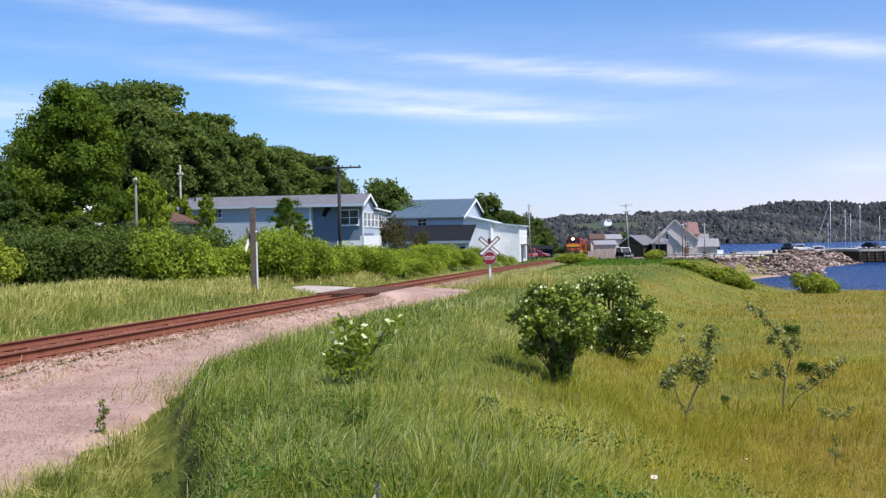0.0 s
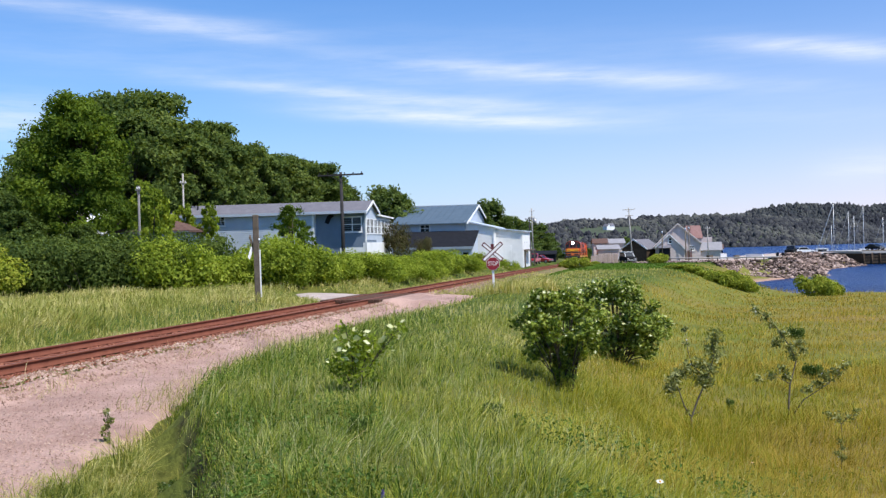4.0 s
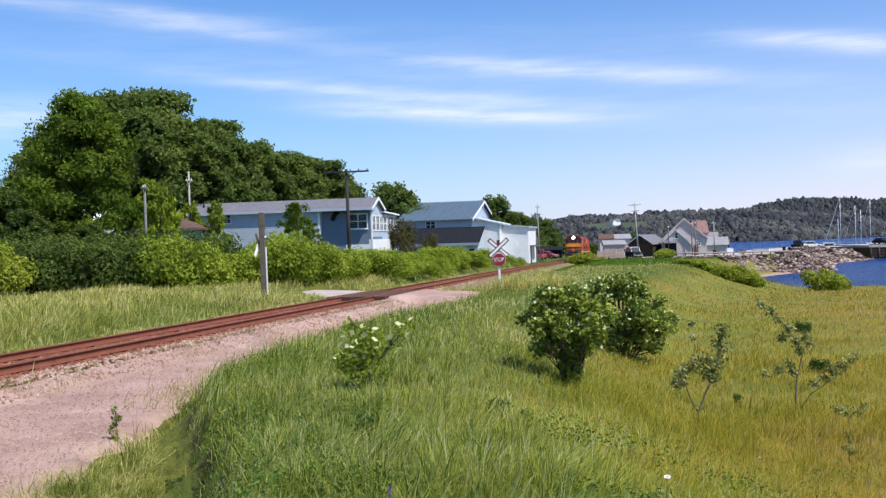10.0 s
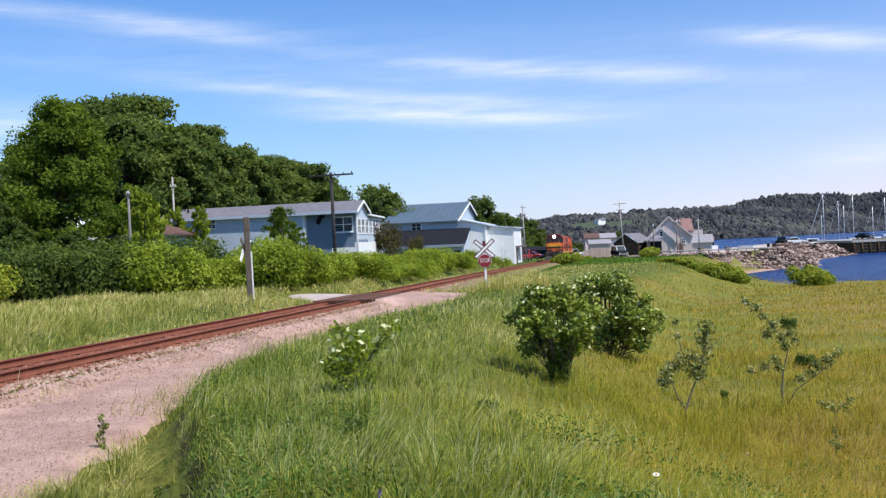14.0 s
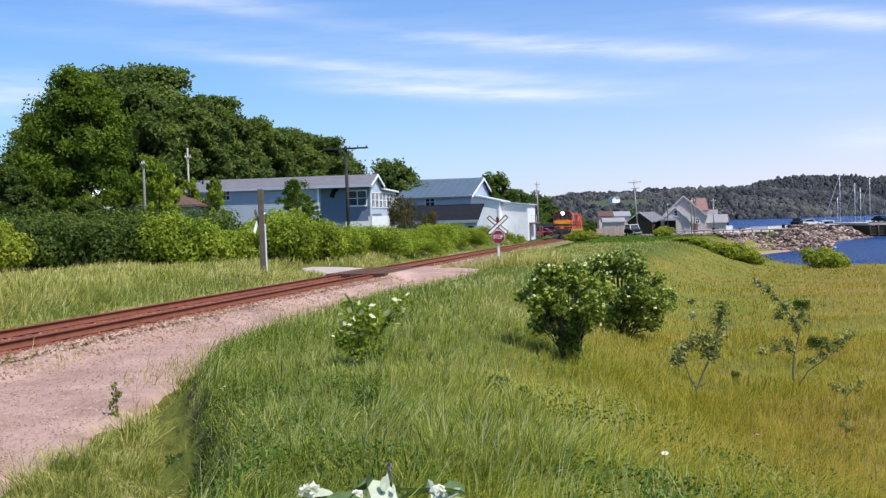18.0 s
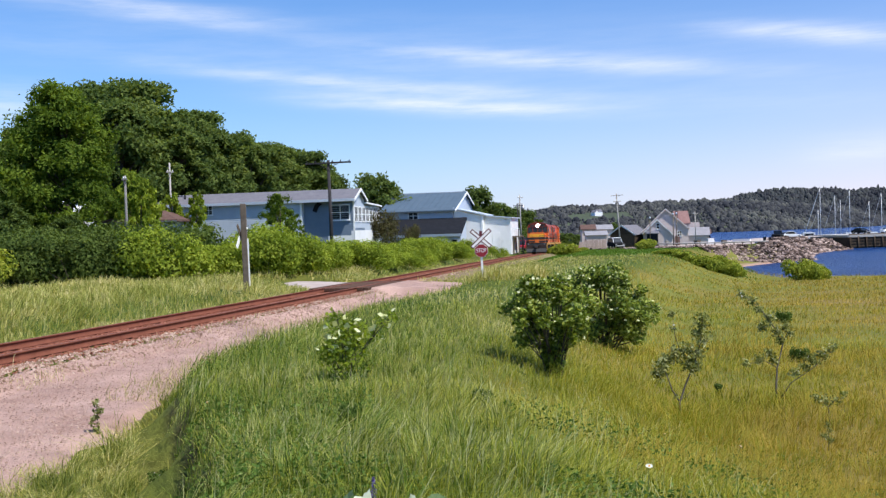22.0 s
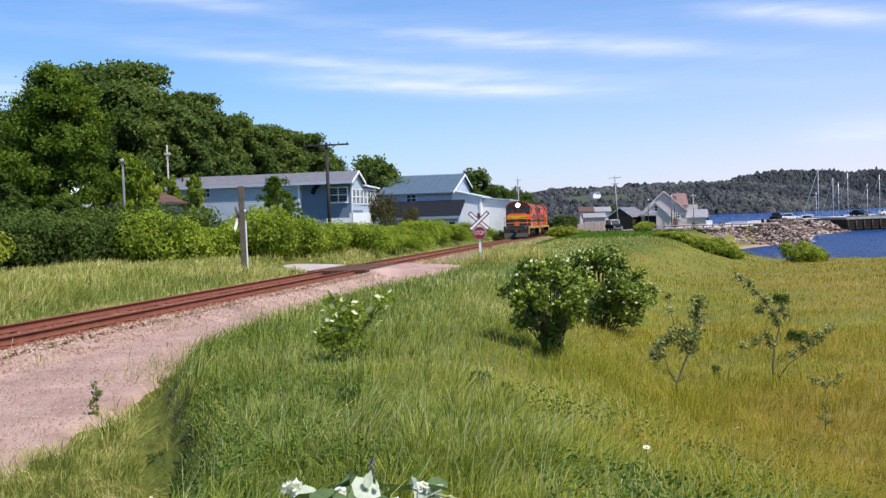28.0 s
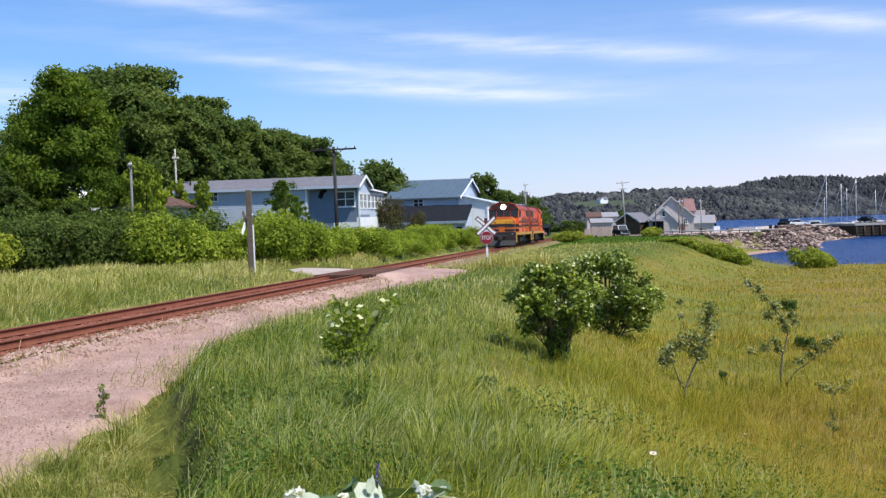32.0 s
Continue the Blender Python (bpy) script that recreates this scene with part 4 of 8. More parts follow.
# ---- trees ----
def make_tree(height, spread, mat, seed, leaves=3600, leaf=0.5, bare=0.22, label="", name="tree", blobs=26):
    """Tapered trunk with limbs, and a crown of leaf clumps with gaps."""
    r = np.random.default_rng(seed)
    tree = thing(name, Matrix(), label, "tree")
    bm = bmesh.new()
    lean = r.uniform(-0.04, 0.04, 2) * height
    top = (lean[0], lean[1], height * 0.86)
    rod(bm, (0, 0, -0.4), (lean[0] * 0.4, lean[1] * 0.4, height * 0.4), height * 0.022, height * 0.014, 8)
    rod(bm, (lean[0] * 0.4, lean[1] * 0.4, height * 0.4), top, height * 0.014, height * 0.004, 7)
    cents, radii = [], []
    for k in range(blobs):
        f = bare + (1 - bare) * (0.05 + 0.93 * ((k + r.uniform(0, 1)) / blobs))
        w = spread * 0.47 * math.sin(math.pi * min(0.97, (0.17 + 0.83 * (f - bare) / (1 - bare)) ** 0.82)) ** 0.5
        a, d = r.uniform(0, 2 * math.pi), w * r.uniform(0.05, 1.0) ** 0.45
        d *= 1 + 0.10 * math.sin(3 * a + 9 * f + seed) + 0.07 * math.sin(7 * a - 5 * f)
        cents.append((lean[0] * f + d * math.cos(a), lean[1] * f + d * math.sin(a), f * height * 0.95 + r.uniform(-0.02, 0.02) * height))
        radii.append(spread * r.uniform(0.055, 0.115))
        if k % 6 == 0:
            z0 = max(bare * 0.8, f - 0.22) * height * 0.86
            rod(bm, (lean[0] * z0 / height, lean[1] * z0 / height, z0), cents[-1], height * 0.006, height * 0.002, 5)
    part("trunk", bm, M["bark"], tree)
    C, R = np.array(cents), np.array(radii)
    # each bough is a flat spray that hangs outwards, with loose twigs of leaves beyond its rim
    axis = np.stack([C[:, 0], C[:, 1], np.zeros(blobs)], -1)
    axis = unit(axis + r.normal(size=(blobs, 3)) * 0.3 * spread * 0.2)
    inner = leaves // 7
    pick = r.choice(blobs, leaves, p=R ** 2 / (R ** 2).sum())
    d = unit(r.normal(size=(leaves, 3)) + np.array([0, 0, 0.12]))
    q = r.uniform(0.15, 1.0, leaves) ** 0.45 * (1 + 0.35 * r.uniform(0, 1, leaves) ** 5)
    q[:inner] = r.uniform(0.0, 0.5, inner)
    size = np.full(leaves, leaf)
    size[:inner] = leaf * 2.0
    off = d * (R[pick] * q)[:, None]
    along = (off * axis[pick]).sum(1, keepdims=True) * axis[pick]
    pts = C[pick] + (off - along) * np.array([0.95, 0.95, 0.8]) + along * 1.45 - np.array([0, 0, 0.22]) * np.abs(along)
    ob = new("crown", leaf_tris(pts, d * 0.55 + 0.6 * unit(pts - np.array([0, 0, height * 0.4])), size, mat, "crown", stray=1.05))
    ob.parent = tree
    return tree


def plant(tree, x, y, s=1.0, turn=0.0, sz=None, first=False):
    m = Matrix.Translation((x, y, ground_z(x, y))) @ pose(0, 0, 0, 0, 0, turn) @ Matrix.Diagonal((s, s, sz or s, 1))
    if first:
        tree.matrix_world = m
        return tree
    return copy_thing(tree, m)


def make_woods():
    big = make_tree(15.0, 10.5, M["leaf_tree"], 11, 40000, 0.22, 0.07, "tall broadleaf tree with a full bright green crown", blobs=230)
    for k, (x, y, h, w) in enumerate(((-31.3, 86, 16.8, 1.05),)):
        plant(big, x, y, w, 70 * k, h / 15.6, first=k == 0)
    dark = make_tree(15.5, 10.0, M["leaf_dark"], 21, 17000, 0.30, 0.22, "dark green mature tree in a hillside wood", blobs=190)
    pine = make_tree(15.0, 8.5, M["leaf_dark"], 31, 13000, 0.30, 0.36, "dark tall tree with a bare lower trunk", blobs=150)
    spots = [(-33.0, 106, 18.6), (-29.0, 110, 17.4), (-37, 112, 18.8), (-27.5, 116, 16.4), (-25.2, 113, 14.9), (-23.6, 121, 14.8), (-21.7, 117, 13.9), (-19.4, 122, 13.6),
             (-18.0, 127, 13.6), (-16.0, 125, 12.8), (-13.8, 129, 11.4), (-45, 108, 11.5), (-52, 104, 10.6), (-40, 100, 13.0), (-22, 130, 14.5), (-16.6, 134, 13.2), (-30, 125, 17.5), (-12.4, 133, 9.4),
             (-58, 96, 10.5), (-64, 110, 11.5), (-31, 100, 15.5), (-26, 106, 14.0), (-31.5, 108, 18.6), (-34.5, 109, 18.9)]
    for k, (x, y, h) in enumerate(spots):
        t = dark if k % 3 else pine
        plant(t, x, y, 0.85 * h / 15 + 0.12, 47 * k, h / 16.0, first=k < 2)
    # Leaf colour is darkened for the shade these low trees stand in.
    shady = make_tree(9.0, 7.0, M["leaf_shade"], 71, 9000, 0.26, 0.03, "low leafy tree at the wood's edge, coloured for shade", blobs=110)
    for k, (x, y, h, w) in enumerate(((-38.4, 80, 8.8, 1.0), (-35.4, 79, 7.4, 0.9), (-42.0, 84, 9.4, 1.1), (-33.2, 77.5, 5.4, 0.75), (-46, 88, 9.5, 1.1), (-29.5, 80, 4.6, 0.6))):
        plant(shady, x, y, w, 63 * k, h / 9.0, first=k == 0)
    round_ = make_tree(9.5, 7.6, M["leaf_dark"], 41, 9500, 0.30, 0.12, "round-crowned dark green tree behind the houses", blobs=120)
    plant(round_, -9.3, 152, 1.55, 0, 1.32, first=True)
    plant(round_, -6.6, 158, 0.72, 80, 0.75)
    plant(round_, 7.4, 162, 0.76, 130, 0.86)
    plant(round_, 8.8, 164, 0.62, 130)
    plant(round_, 13.5, 240, 0.75, 30)
    plant(round_, 18, 262, 0.95, 80)
    plant(round_, 27, 285, 0.85, 160)
    plant(round_, 22, 275, 0.9, 160)
    plant(round_, 12, 225, 0.6, 200)
    for k, (x, y, s) in enumerate(((38, 300, 0.55), (46, 320, 0.5), (42, 310, 0.5), (34, 305, 0.5), (55, 305, 0.55), (8, 300, 0.9), (0, 310, 0.95), (32, 310, 0.65))):
        plant(round_, x, y, s, 60 * k, s if s > 0.6 or x == 55 else 0.32)
    light = make_tree(5.5, 3.6, M["leaf_hedge"], 51, 4200, 0.20, 0.1, "small light green tree behind the hedge", "small_tree", blobs=60)
    plant(light, -24.0, 79, 1.0, 0, 1.5, first=True)
    plant(light, -13.9, 88, 0.6, 70, 0.8)
    plant(light, -21.5, 90, 0.7, 70, 0.84)
    plant(light, -23.6, 90.5, 0.8, 200, 0.84)
    plant(light, -22.4, 76, 0.9, 33)
    slim = make_tree(6.6, 4.2, M["leaf_tree"], 61, 4200, 0.15, 0.05, "slender young tree in front of the long house", "small_tree", blobs=60)
    plant(slim, -12.9, 84, 0.95, 0, 0.98, first=True)
    plant(slim, -12.1, 85.5, 0.6, 90, 0.8)


make_woods()


# ---- hedge of tall knotweed, shrubs ----
def leaf_mound(name, size, mat, leaves, leaf, seed, label, category, stems=10, lumps=14, aspect=0.7):
    """A mound of leaves about the origin: size is length, depth, height."""
    r = np.random.default_rng(seed)
    ob = thing(name, Matrix(), label, category)
    C = np.stack([r.uniform(-0.5, 0.5, lumps) * size[0] * 0.86, r.uniform(-0.5, 0.5, lumps) * size[1] * 0.7, r.uniform(0.25, 0.80, lumps) * size[2]], -1)
    R = r.uniform(0.20, 0.32, lumps) * size[2] * 1.1
    for k in range(stems):
        x, y = r.uniform(-0.4, 0.4) * size[0], r.uniform(-0.35, 0.35) * size[1]
        part("stem", bars(((x, y, -0.3), tuple(C[k % lumps] + r.normal(size=3) * 0.1), 0.018, 0.008), n=5), M["bark"], ob)
    pick = r.integers(0, lumps, leaves)
    d = unit(r.normal(size=(leaves, 3)) + np.array([0, 0, 0.25]))
    pts = C[pick] + d * R[pick][:, None] * r.uniform(0.5, 1.12, (leaves, 1)) ** 0.7 * np.array([1.25, 1.0, 1.0])
    pts[:, 2] = np.abs(pts[:, 2])
    lv = new("foliage", leaf_tris(pts, d, leaf, mat, "foliage", 0.85))
    lv.parent = ob
    return ob


def make_hedge():
    kinds = [leaf_mound("hedge_shrub", (6.0, 3.2, 3.1), M["leaf_hedge"], 9500, 0.165, 70 + k, "dense bright green knotweed thicket beside the track", "hedge", 14, 26) for k in range(3)]
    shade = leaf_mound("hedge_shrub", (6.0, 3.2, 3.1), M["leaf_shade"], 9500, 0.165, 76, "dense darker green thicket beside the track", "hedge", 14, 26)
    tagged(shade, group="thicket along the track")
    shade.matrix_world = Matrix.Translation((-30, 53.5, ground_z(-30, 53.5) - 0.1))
    for k in kinds:
        tagged(k, group="thicket along the track")
    # x, y of the thicket's middle, width and height factors
    row = [(-27.5, 52, 1, 0.92), (-23.5, 56, 1, 0.98), (-19.6, 57.5, 0.9, 0.96), (-15.4, 58.0, 0.9, 0.96), (-11.2, 60, 0.85, 0.90), (-7.8, 62.5, 0.8, 0.78), (-5.3, 65.5, 0.75, 0.66),
           (-3.7, 69.5, 0.7, 0.62), (-2.5, 74, 0.7, 0.58), (-1.5, 79, 0.65, 0.58), (-1.3, 84, 0.6, 0.58), (0.1, 91, 0.6, 0.58), (1.3, 98, 0.6, 0.6), (3.0, 107, 0.6, 0.55), (4.8, 117, 0.6, 0.5), (8.0, 127, 0.6, 0.5),
           (-31, 47, 1, 0.8), (-27, 60, 1, 1.05), (-22, 62, 1, 1.08), (-17, 64, 1, 1.06), (-12.6, 66, 1, 1.06), (-9.5, 69, 0.9, 0.86), (-7.4, 73, 0.9, 0.72), (-5.0, 78, 0.9, 0.68), (-3.0, 84, 0.9, 0.72),
           (-0.6, 90, 0.9, 0.95), (1.6, 98, 0.8, 0.85), (-6.6, 82, 0.9, 0.72), (-3.8, 96, 0.9, 0.8), (-9.8, 78, 0.9, 0.85), (-13.5, 73, 1, 1.2), (-18, 71, 1, 1.2), (-23, 70, 1, 1.25), (-28, 67, 1, 1.2),
           (-1.0, 104, 0.9, 1.0), (0.6, 108, 0.7, 0.9), (2.9, 114, 0.6, 0.7), (-33, 56, 1, 1.0), (-35, 63, 1, 1.2), (-21.5, 55.5, 0.9, 0.95), (-17.4, 58.5, 0.9, 0.98), (-13.4, 59.6, 0.9, 0.95), (-9.6, 62, 0.8, 0.86), (-6.6, 65.5, 0.8, 0.74), (-4.6, 71, 0.8, 0.68)]
    for k, (x, y, a, b) in enumerate(row):
        m = Matrix.Translation((x, y, ground_z(x, y) - 0.1)) @ pose(0, 0, 0, 0, 0, (14 if k % 2 else 190) + 8 * math.sin(k)) @ Matrix.Diagonal((a, a, b, 1))
        if 3 < k < 7:
            kinds[k - 4].matrix_world = m
        else:
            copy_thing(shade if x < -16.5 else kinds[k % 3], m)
    near = leaf_mound("hedge_shrub", (3.0, 2.4, 2.6), M["leaf_yellow"], 4800, 0.14, 90, "yellowish green bush at the end of the thicket", "hedge", 10, 14)
    near.matrix_world = pose(-23.9, 51.8, ground_z(-23.9, 51.8), 0, 0, 10) @ Matrix.Scale(1.08, 4)
    # low shrubs farther off
    sh = leaf_mound("shrub", (4.0, 2.4, 2.0), M["leaf_yellow"], 4200, 0.18, 95, "low green shrub at the edge of the lawn", "shrub", 8, 12)
    spots = [(18.6, 146, 1.2, 1.15), (33.6, 158, 1.1, 0.85), (38.6, 103.8, 0.9, 1.25), (40.2, 104.3, 0.7, 1.0), (27.0, 104.5, 0.6, 0.45), (27.9, 102.6, 0.7, 0.7), (28.8, 101.4, 0.75, 0.95), (29.8, 101, 0.7, 0.9),
             (31.0, 103, 0.6, 0.6), (26.2, 106, 0.6, 0.4), (25.0, 108, 0.7, 0.3), (25.0, 170, 1.0, 0.45)]
    for k, (x, y, a, b) in enumerate(spots):
        m = Matrix.Translation((x, y, ground_z(x, y) - 0.45 * b)) @ pose(0, 0, 0, 0, 0, 70 * k) @ Matrix.Diagonal((a, a, b, 1))
        if k == 0:
            sh.matrix_world = m
        else:
            copy_thing(sh, m)
    br = leaf_mound("shrub", (5.0, 3.0, 3.4), M["leaf_brown"], 5200, 0.17, 97, "brownish half-bare shrub between the houses", "shrub", 16, 14)
    br.matrix_world = pose(-5.5, 103, ground_z(-5.5, 103) + 0.6, 0, 0, 10) @ Matrix.Diagonal((0.62, 0.8, 1.35, 1))
    copy_thing(br, pose(-2.6, 108, ground_z(-2.6, 108) + 0.2, 0, 0, 100) @ Matrix.Diagonal((0.6, 0.7, 0.75, 1)))


M["leaf_yellow"] = leafy("leaf_yellow", [(0.14, 0.19, 0.02), (0.27, 0.32, 0.035), (0.42, 0.42, 0.07)], 0.5, 0.42)
M["leaf_brown"] = leafy("leaf_brown", [(0.06, 0.05, 0.022), (0.10, 0.085, 0.035), (0.11, 0.13, 0.04)], 0.5, 0.3)
make_hedge()


# ---- foreground bushes ----
def stem_bush(name, clumps, leaves, leaf, mat, label, flowers=0, flower_mat=None, flower=0.06, seed=1, stem=0.014):
    """clumps: (x, y, z, radius) about the foot at the origin; stems reach into each clump."""
    r = np.random.default_rng(seed)
    ob = thing(name, Matrix(), label, "bush")
    for k, (x, y, z, q) in enumerate(clumps):
        bm = bmesh.new()
        mid = (x * 0.45 + r.uniform(-0.05, 0.05), y * 0.45, z * 0.5)
        if k % 5 == 0:
            rod(bm, (x * 0.12, y * 0.12, -0.15), mid, stem, stem * 0.8, 6)
        rod(bm, mid, (x, y, z), stem * 0.8, stem * 0.4, 6)
        for j in range(4):
            d = unit(r.normal(size=3) + np.array([0, 0, 0.6])) * q
            rod(bm, (x, y, z), (x + d[0], y + d[1], z + d[2]), stem * 0.4, stem * 0.2, 4)
        part("stem", bm, M["bark"], ob)
    C = np.array([c[:3] for c in clumps])
    R = np.array([c[3] for c in clumps])
    p = R ** 2 / (R ** 2).sum()

    def spread(n, lo, hi):
        pick = r.choice(len(clumps), n, p=p)
        d = unit(r.normal(size=(n, 3)) + np.array([0, 0, 0.15]))
        return C[pick] + d * R[pick][:, None] * r.uniform(lo, hi, (n, 1))
    lv = new("foliage", quads(leaf_quads(spread(leaves, 0.35, 1.08), leaf, 0.55, 0.55), mat, "foliage"))
    lv.parent = ob
    if flowers:
        pts = spread(flowers, 0.92, 1.12)
        pts = pts[pts[:, 2] > C[:, 2].mean() * 0.7]
        fl = new("blossoms", quads(leaf_quads(pts, flower, 0.9, 1.2), flower_mat, "blossoms"))
        fl.parent = ob
        tagged(fl, "pale cream blossoms")
    return ob


def make_bushes():
    r = np.random.default_rng(5)
    # the farther bush: broad and dark, its stems bare at the foot
    cl = []
    for k in range(95):
        a, f = r.uniform(0, 2 * math.pi), r.uniform(0, 1)
        w = 1.16 * (0.62 + 0.38 * math.sin(math.pi * min(1, f * 0.8 + 0.12))) * (1 - 0.35 * max(0, f - 0.7) / 0.3)
        q = r.uniform(0.05, 1.0) ** 0.45
        cl.append((math.cos(a) * q * w, math.sin(a) * q * w * 0.9, 0.22 + f * 1.95 * (1 - 0.18 * q), r.uniform(0.15, 0.27)))
    big = stem_bush("bush", cl, 15000, 0.095, M["leaf_bush_dark"], "large dense dark green wild bush with cream blossoms", 460, M["leaf_pale"], 0.075, 6, 0.018)
    big.matrix_world = pose(4.62, 27.4, ground_z(4.62, 27.4) - 0.05, 0, 0, 20) @ Matrix.Diagonal((1.24, 1.2, 1.12, 1))
    # the nearer bush: a vase of stems under a leafy head
    cl = [(r.normal() * 0.06, r.normal() * 0.06, 0.06 + 0.05 * k, 0.11 + 0.008 * k) for k in range(12)]
    for k in range(58):
        a, f = r.uniform(0, 2 * math.pi), r.uniform(0, 1)
        w = (0.26 + 0.52 * min(1.0, f * 2.2)) * (1 - 0.45 * max(0, f - 0.6) / 0.4)
        q = r.uniform(0.05, 1.0) ** 0.5
        cl.append((math.cos(a) * q * w - 0.06, math.sin(a) * q * w * 0.9, 0.55 + 1.02 * f, r.uniform(0.11, 0.19)))
    front = stem_bush("bush", cl, 11500, 0.07, M["leaf_bush"], "smaller upright green bush with cream blossoms", 400, M["leaf_pale"], 0.055, 7)
    front.matrix_world = pose(1.97, 17.0, ground_z(1.97, 17.0) - 0.08) @ Matrix.Diagonal((1.1, 1.1, 1.08, 1))
    # pale-leaved herb on the bank
    cl = [(-0.12, 0, 0.72, 0.17), (0.02, 0.05, 0.62, 0.18), (0.12, 0, 0.5, 0.2), (-0.05, -0.05, 0.42, 0.22), (-0.2, 0.05, 0.35, 0.2), (0.22, 0, 0.6, 0.14), (0.45, 0, 0.68, 0.12), (0.36, 0.05, 0.5, 0.12), (0.6, 0, 0.78, 0.08),
          (0.1, 0.1, 0.25, 0.25), (-0.15, 0, 0.2, 0.22)]
    herb = stem_bush("flowering_herb", cl, 900, 0.07, M["leaf_hedge"], "tall green weed with pale creamy top leaves", 85, M["leaf_pale"], 0.09, 9, 0.009)
    herb.matrix_world = pose(-1.2, 13, ground_z(-1.2, 13) + 0.04)
    return big, front, herb


BUSHES = make_bushes()


def make_sapling(name, branches, clumps, leaf, n, label, seed, blossoms=6):
    """branches: chains of (x, z) points from the foot; clumps: (x, z, radius)."""
    r = np.random.default_rng(seed)
    ob = thing(name, Matrix(), label, "sapling")
    for chain, r0 in branches:
        bm = tube([(a, 0.03 * math.sin(7 * b), b) for a, b in chain], r0, r0 * 0.25)
        part("branch", bm, M["twig"], ob)
    C = np.array([(x, 0, z) for x, z, q in clumps])
    R = np.array([q for x, z, q in clumps])
    pick = r.choice(len(clumps), n, p=R ** 1.5 / (R ** 1.5).sum())
    pts = C[pick] + unit(r.normal(size=(n, 3))) * R[pick][:, None] * r.uniform(0.15, 1.05, (n, 1))
    lv = new("foliage", quads(leaf_quads(pts, leaf, 0.6, 0.3), M["leaf_grey"], "foliage"))
    lv.parent = ob
    pick = r.integers(0, len(clumps), blossoms)
    bl = new("blossoms", quads(leaf_quads(C[pick] + r.normal(size=(blossoms, 3)) * R[pick][:, None] * 0.5, 0.045, 0.9, 0.8), M["petal"], "blossoms"))
    bl.parent = ob
    return ob


def make_tufts():
    # Most clumps darken the shaded gap along the bank's foot; the last are weeds.
    cl = [(0.0, 0.0, 0.18, 0.2), (0.15, 0.1, 0.25, 0.2), (-0.1, 0.25, 0.2, 0.2), (0.1, 0.5, 0.25, 0.22), (0.3, 0.3, 0.2, 0.2), (0.2, -0.3, 0.2, 0.2), (0.35, 0.0, 0.3, 0.18)]
    t = stem_bush("weed_clump", cl, 1500, 0.075, M["leaf_weed"], "leafy weed clump, coloured dark for the bank's shaded gap", 5, M["petal"], 0.05, 15, 0.006)
    t.matrix_world = pose(-2.12, 8.3, ground_z(-2.12, 8.3)) @ Matrix.Diagonal((0.6, 0.6, 0.9, 1))
    for x, y, s in ((-1.95, 7.6, 0.5), (-2.35, 9.0, 0.55), (-2.6, 9.6, 0.5), (-2.8, 10.2, 0.5), (-3.0, 10.8, 0.5), (-3.3, 11.6, 0.45), (-3.6, 12.5, 0.45), (-3.85, 13.3, 0.4), (-2.2, 8.5, 0.6), (-2.48, 9.3, 0.55), (-2.7, 9.9, 0.6), (-2.9, 10.5, 0.55), (-3.15, 11.2, 0.55), (-3.45, 12.0, 0.5), (0.53, 11.1, 0.5), (-0.9, 9.6, 0.5), (5.94, 20.9, 0.45), (5.2, 32, 1.1), (9.5, 26, 0.9), (14, 40, 1.2)):
        copy_thing(t, pose(x, y, ground_z(x, y), 0, 0, 77 * y) @ Matrix.Scale(s, 4))


make_tufts()


